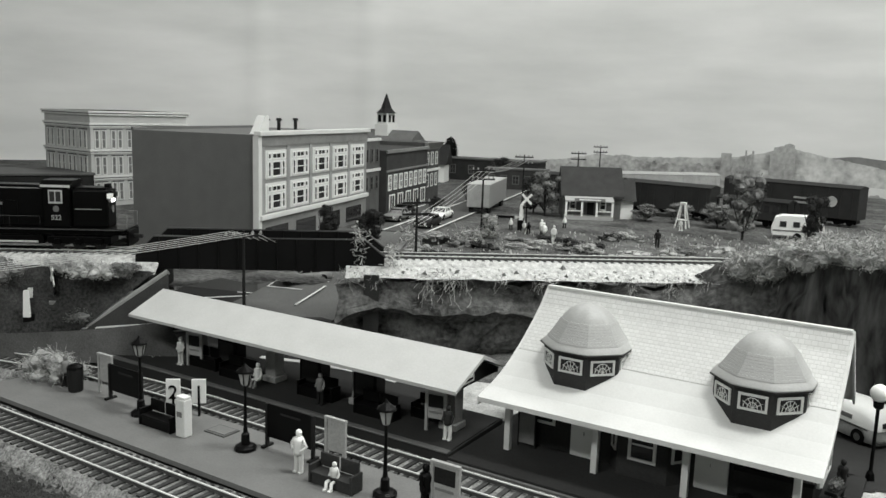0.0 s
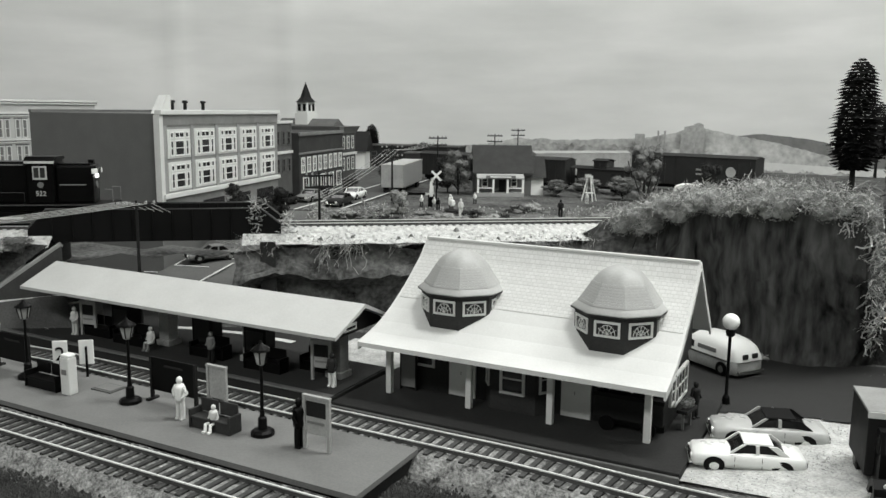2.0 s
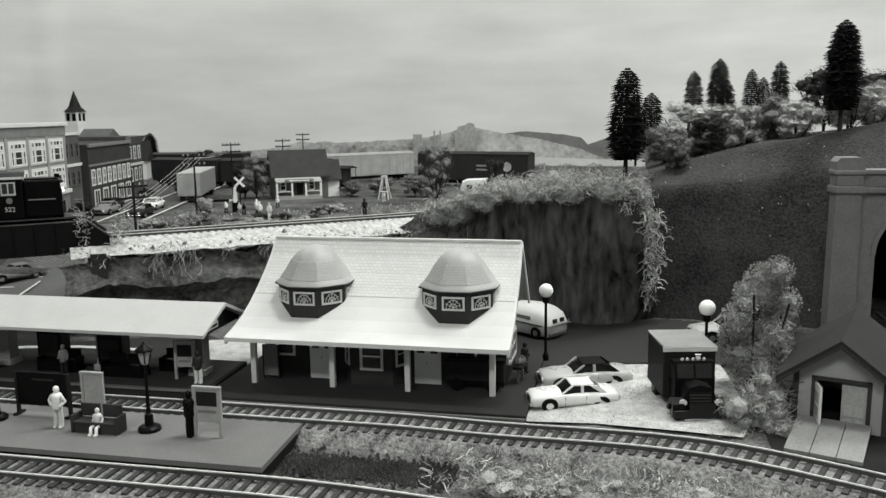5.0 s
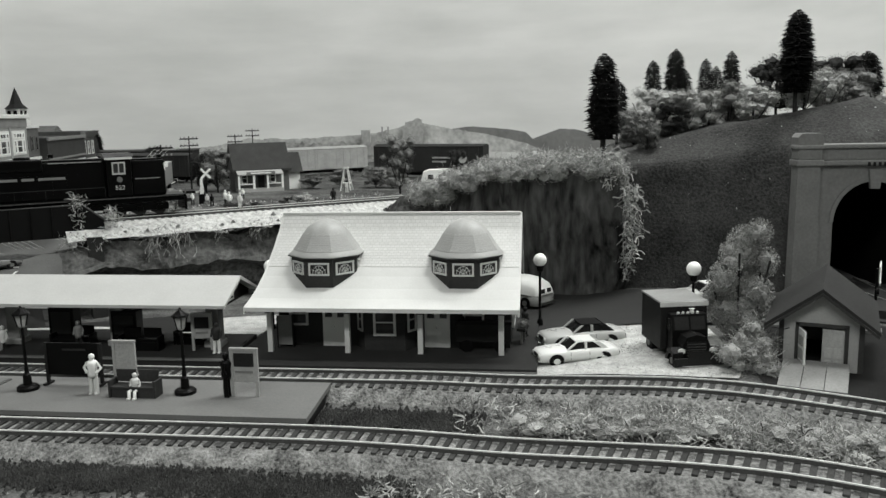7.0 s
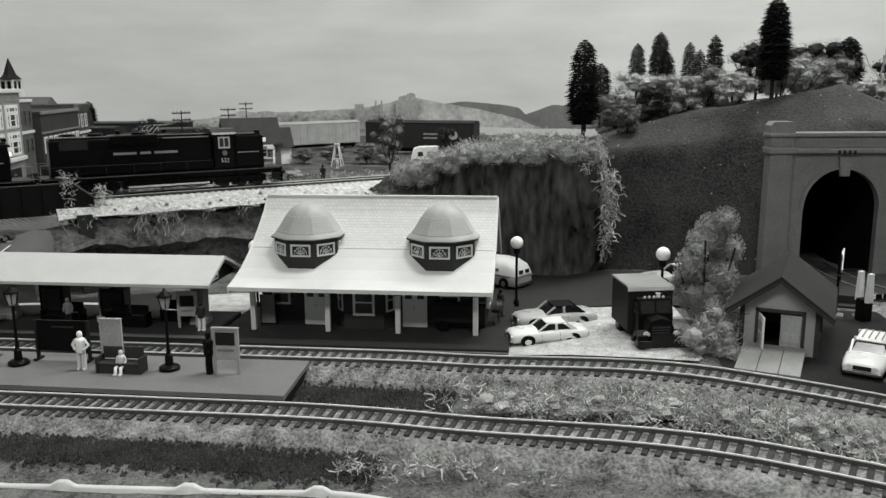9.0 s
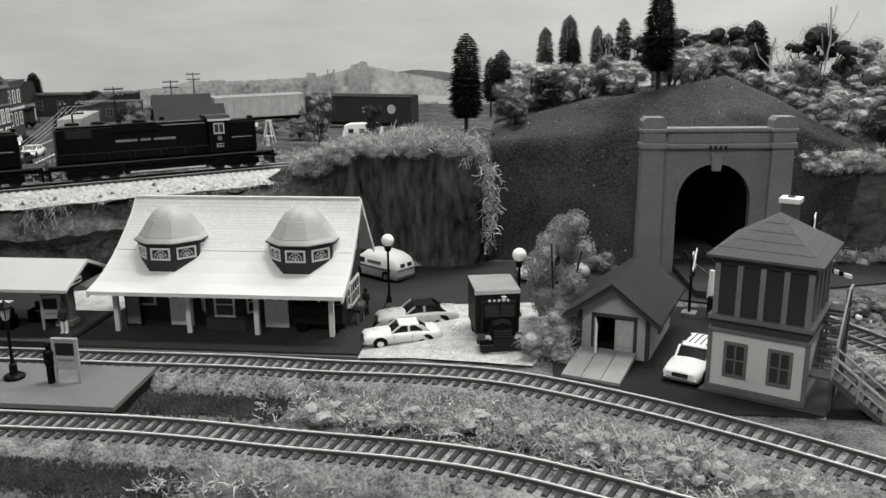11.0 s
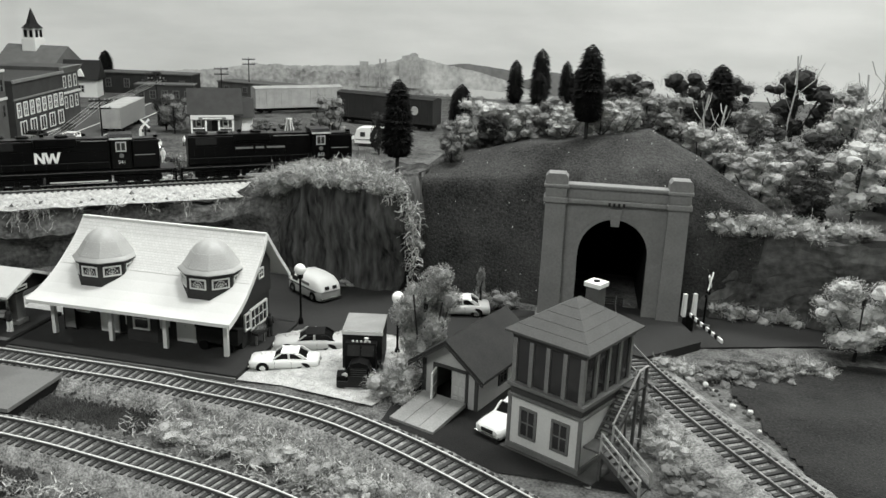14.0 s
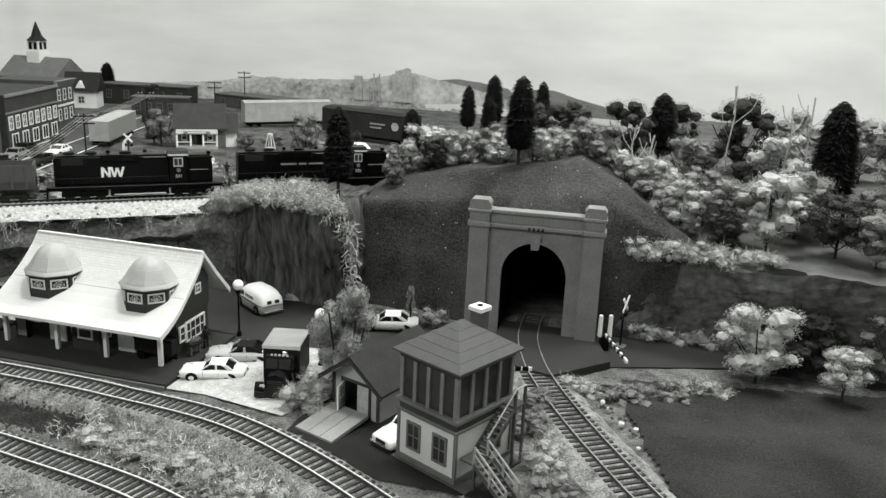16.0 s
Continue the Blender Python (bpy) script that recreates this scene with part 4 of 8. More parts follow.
def build_island():
    t = thing("island_platform", 0, 0, 0, 0, "grey concrete island platform between the two tracks", "platform")
    part("deck", extrude([(-525, 276), (-143, 274), (-145, 331), (-330, 331), (-450, 331), (-520, 322)], 5.5, 8.2, "z"), CONC, t)
    part("side_wall", extrude([(-523, 278), (-145, 276), (-147, 329), (-330, 329), (-450, 329), (-518, 320)], -4, 5.5, "z"), mat("platform_side", 0.03, 0.8), t)
    for x in (-222, -316, -403):
        platform_lamp(x, 308)
    slat_bench(-248, 302, 8.2, 0, mat("bench_grey", 0.06), "grey slatted platform bench under the lamp")
    slat_bench(-378, 302, 8.2, 0, BLACK, "black slatted bench on the island platform")
    wide_board(-293, 318, 8.2, 0, 33, 25, "black billboard on legs on the island platform")
    wide_board(-425, 314, 8.2, 0, 30, 23, "black billboard on legs on the island platform")
    poster_stand(-263, 320, 8.2, 0, mat("cool_grey", 0.32), "grey poster frame on the island platform", 14, 26, False)
    poster_stand(-450, 318, 8.2, 0, mat("cool_grey", 0.32), "grey poster frame on the island platform", 14, 26, False)
    poster_stand(-186, 305, 8.2, 0, mat("cool_grey", 0.32), "grey notice stand with a dark picture", 16, 27)
    figure(-273, 303, 8.2, 0, WHITE, CREAM, "white-suited figurine standing on the island platform", h=22.5, arms="hips")
    figure(-247, 300, 8.2, 0, TRIML, WHITE, "pale figurine seated on the grey bench", sitting=True, h=17)
    figure(-196, 304, 8.2, 90, BLACK, BLACK, "dark figurine reading the notice stand", h=24)
    # fuel-pump-like column and track number boards
    c = thing("ticket_column", -357, 301, 8.2, 0, "white upright ticket machine on the platform", "machine")
    part("cabinet", box(-3.6, 3.6, -3, 3, 0, 22, .8), CREAM, c)
    part("head", box(-3.4, 3.4, -2.6, 2.6, 22, 23.6, .6), WHITE, c)
    part("slot", box(-2, 2, -3.3, -3.05, 12, 15), MIDGREY, c)
    h = thing("access_hatch", -345, 318, 8.2, 0, "flat framed hatch in the platform", "hatch")
    part("hatch_frame", box(-8, 8, -6, 6, 0, .7), mat("hatch_dark", 0.12), h)
    part("hatch_lid", box(-6.6, 6.6, -4.6, 4.6, .7, 1.1), CONC, h)
    for x, y, n in ((-386, 318, "2"), (-374, 327, "1")):
        s = thing("track_number_sign", x, y, 8.2, 38, "white board with a black track number", "sign")
        part("post", box(-.7, .7, -.7, .7, 0, 14), BLACK, s)
        b = part("board", box(-4.2, 4.2, -.6, .6, 8, 23, .2), WHITE, s)
        letters("numeral", n, 12, BLACK, b, at(0, -.95, 11, 90, 0, 0), "black numeral", .3)
    tr = thing("litter_bin", -470, 310, 8.2, 0, "dark litter bin on the platform", "bin")
    part("bin_body", lathe([(4, 0), (4.6, 1), (5, 14), (4.8, 15)], 14), DARK, tr)
    part("bin_lid", lathe([(5.2, 15), (5, 16.5), (2.5, 18)], 14), BLACK, tr)
    figure(-483, 312, 8.2, 20, MIDGREY, DARK, "grey figurine waiting near the litter bin", h=20)
    bush(-505, 318, 8, 48, 28, 20, BUSHL, "pale grey-green lichen shrub at the platform end", 900, 1.6, 31)


def letters(name, text, size, material, parent, m, label="", depth=.15):
    cu = bpy.data.curves.new(name, "FONT")
    cu.body, cu.size, cu.extrude = text, size * MM, depth * MM
    cu.align_x = "CENTER"
    tmp = bpy.data.objects.new(name, cu)
    scene.collection.objects.link(tmp)
    me = bpy.data.meshes.new_from_object(tmp.evaluated_get(bpy.context.evaluated_depsgraph_get()))
    bpy.data.objects.remove(tmp)
    me.name = name
    me.materials.clear()
    return link(name, me, material, parent, label, m)


def build_canopy():
    p = thing("canopy_platform", 0, 0, 0, 0, "dark platform under the long canopy", "platform")
    part("deck", extrude([(-522, 370), (-224, 370), (-226, 436), (-500, 436)], -2, 7.4, "z"), SLABD, p)
    part("edge_strip", box(-520, -225, 369, 374, 7.4, 8.2, .3), mat("kerb_grey", 0.14), p)
    part("paving", extrude([(-519, 374.2), (-225.5, 374.2), (-227, 434), (-499, 434)], 7.41, 8, "z"), SLABD, p)
    t = thing("platform_canopy", -361, 404, 8, 0, "long pale gabled canopy on square pillars over a dark platform", "canopy")
    prof = [(-31, 34.5), (0, 48), (31, 34.5)]
    out = prof + [(31, 32.5), (0, 45.6), (-31, 32.5)]
    part("roof", extrude(out, -138, 138, "x"), mat("canopy_roof", 0.47, 0.6, var=0.04, bump=0.05), t, "pale canopy roof")
    for sx in (-1, 1):
        g = part("gable", extrude([(-28, 33.2), (0, 45.4), (28, 33.2), (26, 31), (-26, 31)], sx * 132 - .8, sx * 132 + .8, "x"), DARK, t)
        part("name_board", box(sx * 133 - .3 + (.3 if sx > 0 else -.3), sx * 133 + .3 + (.3 if sx > 0 else -.3), -16, -3, 33, 37), TRIML, g, "pale name board")
        part("name_bar", box(sx * 133.9 - .2, sx * 133.9 + .2, -14, -5, 34.4, 35.6), BLACK, g)
    part("ridge_beam", box(-134, 134, -2, 2, 41, 45, .3), DARK, t)
    for y in (-24, 24):
        part("eave_beam", box(-134, 134, y - 1.2, y + 1.2, 31.2, 34, .2), DARK, t)
    for x in (-100, -25, 50, 118):
        c = part("pillar", box(-4.5, 4.5, -4.5, 4.5, 0, 41, .5), mat("pillar_stone", 0.28), t, at=at(x, 0, 0))
        part("pillar_base", box(-6, 6, -6, 6, 0, 4, .5), mat("pillar_stone", 0.28), c)
        for sx in (-1, 1):
            part("knee_brace", tube([(sx * 4, 0, 30), (sx * 14, 0, 40)], 1.1, 5), DARK, c)
    for x, y, rz in ((-445, 396, 0), (-408, 392, 0), (-340, 396, 0), (-290, 392, 0), (-258, 408, 0)):
        slat_bench(x, y, 8, rz, BLACK, "black bench under the platform canopy", 28)
    for x, y, h in ((-425, 402, 24), (-350, 404, 26), (-305, 404, 24)):
        k = thing("vending_kiosk", x, y, 8, 0, "dark kiosk cabinet under the canopy", "kiosk")
        part("cabinet", box(-9, 9, -5, 5, 0, h, .6), BLACK, k)
        part("panel", box(-7, 7, -5.4, -5.1, 8, h - 3), mat("dim_print", 0.05), k)
    poster_stand(-247, 392, 8, 10, mat("cool_grey", 0.32), "grey notice stand under the canopy end", 14, 25)
    poster_stand(-452, 392, 8, 10, mat("cool_grey", 0.32), "grey notice stand under the canopy", 14, 25)
    for x, y, top, legs, sit, lab in ((-386, 388, TRIML, MIDGREY, True, "pale figurine seated under the canopy"), (-330, 386, MIDGREY, DARK, False, "grey figurine under the canopy"),
                                      (-235, 386, MIDD, WHITE, False, "figurine in pale trousers at the canopy end"), (-462, 388, TRIML, TRIML, False, "pale figurine under the canopy")):
        figure(x, y, 8, 0, top, legs, lab, sit, 20)


# ---- shed and tower ----
def build_shed():
    t = thing("tool_shed", 133, 367.5, 8, -19, "grey wooden shed with gabled roof, open door and timber ramp", "shed")
    g = mat("shed_siding", 0.33, 0.75, var=0.06, bump=0.1)
    d = mat("shed_trim", 0.07, 0.7)
    part("front_wall", extrude([(-22, 0), (-11.5, 0), (-11.5, 27), (12.5, 27), (12.5, 0), (22, 0), (22, 30), (0, 46), (-22, 30)], 0, 2, "y"), g, t)
    part("back_wall", extrude([(-22, 0), (22, 0), (22, 30), (0, 46), (-22, 30)], 68, 70, "y"), g, t)
    for sx in (-1, 1):
        sw = part("side_wall", box(sx * 22 - 1.8 if sx > 0 else -22, 22 if sx > 0 else -22 + 1.8, 2.003, 67.997, 0, 30), g, t)
    window(t, "window", 22.2, 34, 10, 12, 14, 90, (1, 1), 1.4, frame_mat=d)
    part("floor", box(-20, 20, 2, 68, 0, 1), DARK, t)
    for sx in (-1, 1):
        sl = [(0, 50.6), (sx * 30, 28.2), (sx * 30, 26.2), (0, 48.2)]
        part("roof_slope", extrude(sl, -8, 76, "y"), mat("shed_roof", 0.055, 0.85, var=0.15), t)
        part("bargeboard", extrude([(0, 48.3), (sx * 29.6, 26.2), (sx * 29.6, 24.6), (0, 46.6)], -8.6, -7.2, "y"), d, t)
        part("corner_board", box(sx * 21 - 1.4, sx * 21 + 1.4, -.7, 0, 0, 30), d, t)
    for x0, x1, z0, z1 in ((-13.5, -11.5, 0, 29), (12.5, 14.5, 0, 29), (-13.5, 14.5, 27, 29)):
        part("door_trim", box(x0, x1, -1, 0.0, z0, z1), d, t)
    pale = mat("door_pale", 0.36, 0.6)
    dr = part("door", box(0, 11.6, -.6, .6, 0, 26, .2), pale, t, "closed panelled door leaf", at=at(.8, 1, 0))
    for z in (2, 9.4):
        part("door_panel", box(1.4, 5.2, -.95, -.65, z, z + 5.8), mat("door_panel_pale", 0.42), dr)
        part("door_panel", box(6.4, 10.2, -.95, -.65, z, z + 5.8), mat("door_panel_pale", 0.42), dr)
    dr2 = part("door", box(0, 11.6, -.6, .6, 0, 26, .2), WHITE, t, "white door leaf standing open", at=at(-11.2, -.5, 0, 0, 0, -72))
    for z in (2, 9.4, 17):
        part("door_panel", box(1.4, 10.2, .65, .95, z, z + 5.6), pale, dr2)
        part("door_panel", box(1.4, 10.2, -.95, -.65, z, z + 5.6), pale, dr2)
    r = thing("timber_ramp", 130, 364, 8, -20, "weathered plank ramp in front of the shed", "ramp")
    pl = mat("ramp_plank", 0.24, 0.8, rand=0.12)
    for i in range(3):
        part("plank", extrude([(0, 5), (0, 8), (-39, 3.6), (-39, 1)], -17 + i * 11.6, -17 + i * 11.6 + 11.2, "x"), pl, r)
    part("bearer", extrude([(0, 0), (0, 5), (-38.5, 1), (-38.5, 0)], -16, -14, "x"), DARK, r)
    part("bearer", extrude([(0, 0), (0, 5), (-38.5, 1), (-38.5, 0)], 14, 16, "x"), DARK, r)


def build_tower():
    """Two-storey signal tower, outside stair on its side."""
    t = thing("signal_tower", 216, 336, 8, -27, "two-storey signal tower with glazed upper room and hipped roof", "signal tower")
    w, d = 25, 28
    low_m = mat("tower_lower", 0.55, 0.7, var=0.05)
    dk = mat("tower_upper", 0.075, 0.7, var=0.1)
    trim = mat("tower_trim", 0.16, 0.7)
    part("base_slab", box(-w - 4, w + 12, -d - 3, d + 3, -1, 2.4, .3), mat("tower_slab", 0.10), t)
    part("lower_wall", box(-w, w, -d, d, 2.4, 37), low_m, t)
    part("sill_course", box(-w - 1.2, w + 1.2, -d - 1.2, d + 1.2, 2.4, 6, .3), trim, t)
    for x in (-11, 12):
        window(t, "window", x, -d - .3, 12, 12.5, 20, 0, (1, 1), 1.6, frame_mat=trim)
    window(t, "window", w + .3, 12, 12, 11, 18, 90, (1, 1), 1.6, frame_mat=trim)
    part("band", box(-w - 1.4, w + 1.4, -d - 1.4, d + 1.4, 37, 39, .3), trim, t)
    part("apron", box(-w, w, -d, d, 39, 44), dk, t)
    part("band", box(-w - 2, w + 2, -d - 2, d + 2, 44, 46.5, .4), trim, t)
    for sx in (-1, 1):
        part("corner_board", box(sx * w - 1.2, sx * w + 1.2, -d - .8, -d + .8, 6, 37), trim, t)
        part("corner_board", box(sx * w - .8, sx * w + 1, d - 1, d + .8, 6, 37), trim, t)
    part("slab_edge", box(-w + 10, w + 12.6, -d - 5.4, -d - 3, -1, 1.6, .3), mat("weathered_board", 0.4, 0.8), t, "pale weathered board")
    # upper glazed room: posts, panes and dark interior
    part("upper_core", box(-w + 6, w - 6, -d + 6, d - 6, 46.5, 74), mat("tower_dim", 0.03), t)
    post = mat("tower_post", 0.20, 0.7)
    for i in range(5):
        u = -w + 1.5 + i * (2 * w - 3) / 4
        for y in (-d + 1, d - 1):
            part("mullion", box(u - 1.4, u + 1.4, y - 1.4, y + 1.4, 46.5, 75), post, t)
    for i in range(1, 4):
        u = -d + 1 + i * (2 * d - 2) / 4
        for x in (-w + 1.5, w - 1.5):
            part("mullion", box(x - 1.4, x + 1.4, u - 1.4, u + 1.4, 46.5, 75), post, t)
    for i in range(4):
        u0 = -w + 3 + i * (2 * w - 3) / 4
        for y in (-d + 1.2, d - 1.2):
            pn = part("pane", box(u0, u0 + (2 * w - 3) / 4 - 3, y - .2, y + .2, 47, 74.5), GLASS, t)
        u0 = -d + 2.5 + i * (2 * d - 2) / 4
        for x in (-w + 1.6, w - 1.6):
            part("pane", box(x - .2, x + .2, u0, u0 + (2 * d - 2) / 4 - 3, 47, 74.5), GLASS, t)
    part("head_band", box(-w - .5, w + .5, -d - .5, d + .5, 75, 79, .3), dk, t)
    # hipped roof with raised courses
    e = 4.2
    rf = mat("tower_roof", 0.115, 0.75, var=0.1)
    bm = bmesh.new()
    pts = [(-w - e, -d - e, 79), (w + e, -d - e, 79), (w + e, d + e, 79), (-w - e, d + e, 79), (-w - e, -d - e, 80.4), (w + e, -d - e, 80.4), (w + e, d + e, 80.4), (-w - e, d + e, 80.4), (0, -2, 100), (0, 2, 100)]
    v = [bm.verts.new(p) for p in pts]
    for q in ((3, 2, 1, 0), (0, 1, 5, 4), (1, 2, 6, 5), (2, 3, 7, 6), (3, 0, 4, 7), (4, 5, 8), (5, 6, 9, 8), (6, 7, 9), (7, 4, 8, 9)):
        bm.faces.new([v[i] for i in q])
    roof = part("roof", bm, rf, t, "grey hipped shingle roof")
    for k in range(1, 5):
        q = k / 5
        hw, hd, z = (w + e) * (1 - q) + .3, (d + e) * (1 - q) + 2 * q + .3, 80.4 + 19.6 * q
        for y in (-hd, hd):
            part("roof_course", box(-hw, hw, y - .2, y + .2, z - .5, z - .06), rf, roof)
        for x in (-hw, hw):
            part("roof_course", box(x - .2, x + .2, -hd, hd, z - .5, z - .06), rf, roof)
    c = part("chimney", box(-4.4, 4.4, -4.4, 4.4, 82, 103, .3), mat("chimney_brick", 0.12), t, at=at(2, 17, 0))
    part("chimney_cap", box(-5.6, 5.6, -5.6, 5.6, 103, 106, .5), WHITE, c, "white chimney cap")
    part("flue", cyl(2.0, 2.0, 105.8, 106.6, 10), BLACK, c)
    # stair: short flight out from the wall, long flight up along it
    sg, rl = mat("step_grey", 0.10), mat("rail_light", 0.3)
    st = part("stair", box(w + .5, w + 13, -24, -10, 18.6, 20, .2), sg, t, "dark outside stair with pale handrails")
    for i in range(7):
        q = (i + .5) / 7
        part("step", box(w + 13 + 24 * q - 2.2, w + 13 + 24 * q + 2.2, -23, -11, 20 * (1 - q) - .5, 20 * (1 - q) + .5), sg, st)
    for y in (-23.6, -10.4):
        part("stringer", extrude([(w + 12, 18), (w + 39, -1.5), (w + 39, 2), (w + 12, 21.5)], y - .6, y + .6, "y"), sg, st)
        part("handrail", tube([(w + 12, y, 32), (w + 38, y, 13)], .7, 5), rl, st)
        part("handrail", tube([(w + 12, y, 27), (w + 38, y, 8)], .5, 5), rl, st)
        for q in (0, .5, 1):
            part("baluster", box(w + 12 + 26 * q - .6, w + 12 + 26 * q + .6, y - .6, y + .6, 19 * (1 - q), 32 - 19 * q), rl, st)
    n = 8
    for i in range(n):
        q = (i + .5) / n
        part("step", box(w + 1, w + 11, -10 + 26 * q - 2, -10 + 26 * q + 2, 20 + 25 * q - .5, 20 + 25 * q + .5), sg, st)
    for x in (w + 1, w + 11.6):
        part("stringer", extrude([(-11, 17.5), (17, 43), (17, 46), (-11, 21)], x - .6, x + .6, "x"), sg, st)
    part("handrail", tube([(w + 11.6, -11, 33), (w + 11.6, 17, 58), (w + 11.6, 27, 58)], .7, 5), rl, st)
    part("landing", box(w + .5, w + 12, 16, 28, 44, 45.4, .2), sg, st)
    for x, y in ((w + 11, 27), (w + 11, 17), (w + 12, -23), (w + 12, -11)):
        part("landing_post", box(x - .8, x + .8, y - .8, y + .8, 0, 58 if y > 0 else 20), sg, st)


# ---- the train ----
TRAIN_S = ((0.0, -194), (2.0, -124), (4.0, -50), (7.0, 75), (9.0, 174), (10.0, 224), (12.5, 336), (14.0, 408), (16.0, 504))


HEADLAMP = glow_mat("lit_headlamp", 2.5)


def locomotive(name, back, number, mark, label, L=195):
    """A high-hood diesel, long axis x, front at x = 0 to the right; back: distance behind the train's nose."""
    t = thing(name, 0, 0, 0, 0, label, "locomotive")
    part("frame", box(-L + 3, -3, -12.5, 12.5, 11, 15, .6), LOCOB, t)
    part("walkway", box(-L + 2, -2, -16, 16, 15, 16.4, .3), LOCOB, t)
    lh = part("long_hood", box(-L + 10, -65, -10.5, 10.5, 16.4, 46, 1.6), LOCOB, t)
    part("hood_roof", box(-L + 11, -66, -8, 8, 46, 47.6, .8), LOCOB, lh)
    part("brake_blister", box(-L + 58, -L + 98, -12, 12, 40, 48.6, 1.6), LOCOB, lh)
    part("roof_stripe", box(-L + 102, -68, -10.7, -10.5, 45, 45.7), mat("dull_edge", 0.25, 0.4), lh)
    for x in (-L + 26, -L + 48, -L + 84):
        fan = part("fan_housing", shift(cyl(6.5, 6.2, 0, 1.6, 18), x, 0, 48.6), LOCOB, lh)
        part("fan_grille", shift(cyl(5.2, 5.2, 0, .3, 18), x, 0, 50.2), mat("vent_dark", 0.03), fan)
    for x in (-L + 66, -L + 105):
        part("exhaust", box(x - 2, x + 2, -1.6, 1.6, 49, 52), LOCOB, lh)
    for sy in (-1, 1):
        for i in range(10):
            part("hood_door", box(-L + 16 + i * 11, -L + 26 + i * 11, sy * 10.5 - .25, sy * 10.5 + .25, 18, 36), LOCOB, lh)
        part("louvre", box(-L + 18, -L + 40, sy * 10.6 - .3, sy * 10.6 + .3, 38, 45), mat("vent_dark", 0.03), lh)
    cab = part("cab", box(-65, -45, -14, 14, 16.4, 49, 1.2), LOCOB, t)
    part("cab_roof", extrude([(-14.6, 48.6), (-9, 51.4), (9, 51.4), (14.6, 48.6)], -66.5, -43.5, "x"), LOCOB, cab)
    part("roof_edge", box(-66, -44, -14.95, -14.5, 46.6, 48.4), mat("pale_edge", 0.5, 0.4), cab)
    for sy in (-1, 1):
        fr = part("window_frame", box(-60.5, -50, sy * 14.1 - .35, sy * 14.1 + .35, 34.5, 44.5, .2), mat("sash_grey", 0.42), cab)
        for x in (-59.4, -54.8):
            part("pane", box(x, x + 3.6, sy * 14.5 - .2, sy * 14.5 + .2, 36, 43.5), mat("cab_pane", 0.06, 0.15), fr)
    nose = part("short_hood", box(-45, -17, -10.5, 10.5, 16.4, 45, 1.6), LOCOB, t)
    part("nose_cap", box(-44, -19, -8, 8, 45, 46.4, .6), LOCOB, nose)
    part("bell_bracket", box(-22, -18, -3, 3, 46, 49, .4), LOCOB, nose)
    for sy in (-1, 1):
        part("side_number_board", extrude([(-17.5, sy * 10.8), (-13.8, sy * 7.2), (-14.4, sy * 6.6), (-18.1, sy * 10.2)], 38.6, 42.4, "z"), mat("number_glass", 0.7, 0.2), nose, "pale lit number board")
        part("nose_stripe", box(-42, -22, sy * 10.7 - .1, sy * 10.7 + .1, 30, 30.7), mat("dull_edge", 0.25, 0.4), nose)
    part("nose_emblem", shift(cyl(3, 3, 0, .5, 14, axis="x"), -16.9, 0, 30), mat("emblem_grey", 0.16), nose)
    part("number_box", box(-17.2, -15.8, -5, 5, 40, 44, .3), LOCOB, nose)
    part("headlight_pair", shift(cyl(1.5, 1.5, 0, 1.2, 10, axis="x"), -16.8, -1.7, 36.6), HEADLAMP, nose)
    part("headlight_pair", shift(cyl(1.5, 1.5, 0, 1.2, 10, axis="x"), -16.8, 1.7, 36.6), HEADLAMP, nose)
    for sy in (-1, 1):
        # number under the window and a round emblem
        letters("road_number", number, 5.2, mat("dull_silver", 0.45, 0.5), cab, at(-55, sy * 14.4, 22.5, 90, 0, 0 if sy < 0 else 180), "silver road number")
        bm = shift(cyl(2.3, 2.3, 0, .4, 16, axis="y"), -55, sy * 14.3 - .2, 30.6)
        part("emblem", bm, mat("emblem_grey", 0.16), cab, "small round grey emblem")
        if mark == "letters":
            # the railway's initials as plain angled strokes
            strokes = [((-14, 24), (-14, 37)), ((-14, 37), (-5.5, 24)), ((-5.5, 24), (-5.5, 37)), ((-3, 37), (0.4, 24)), ((.4, 24), (4.3, 36)), ((4.3, 36), (8, 24)), ((8, 24), (12, 37))]
            for (xa, za), (xb, zb) in strokes:
                bm = extrude([(xa - 1.5, za), (xa + 1.5, za), (xb + 1.5, zb), (xb - 1.5, zb)], sy * 11.0 - .12, sy * 11.0 + .12, "y")
                bmesh.ops.scale(bm, vec=(.85, 1, .85), verts=bm.verts)
                part("painted_stroke", shift(bm, -124 if sy < 0 else -120, 0, 4), WHITE, lh, "white painted stroke")
        else:
            for i, wd in enumerate((19, 9, 20)):
                x = -150 + (0, 22, 34)[i]
                part("lettering_bar", box(x, x + wd, sy * 11.0 - .12, sy * 11.0 + .12, 32.6, 34.6), mat("dull_silver_bar", 0.2, 0.5), lh)
        # side handrails and stanchions
        rail = mat("handrail_grey", 0.035, 0.4)
        part("handrail", tube([(-L + 8, sy * 15.4, 25), (-67, sy * 15.4, 25)], .3, 5), rail, t)
        for i in range(7):
            x = -L + 8 + i * (L - 75) / 6
            part("stanchion", tube([(x, sy * 15.4, 16), (x, sy * 15.4, 25)], .3, 4), rail, t)
        part("sill_stripe", box(-L + 4, -4, sy * 16.05 - .1, sy * 16.05 + .1, 15.2, 16), mat("sill_grey", 0.09), t)
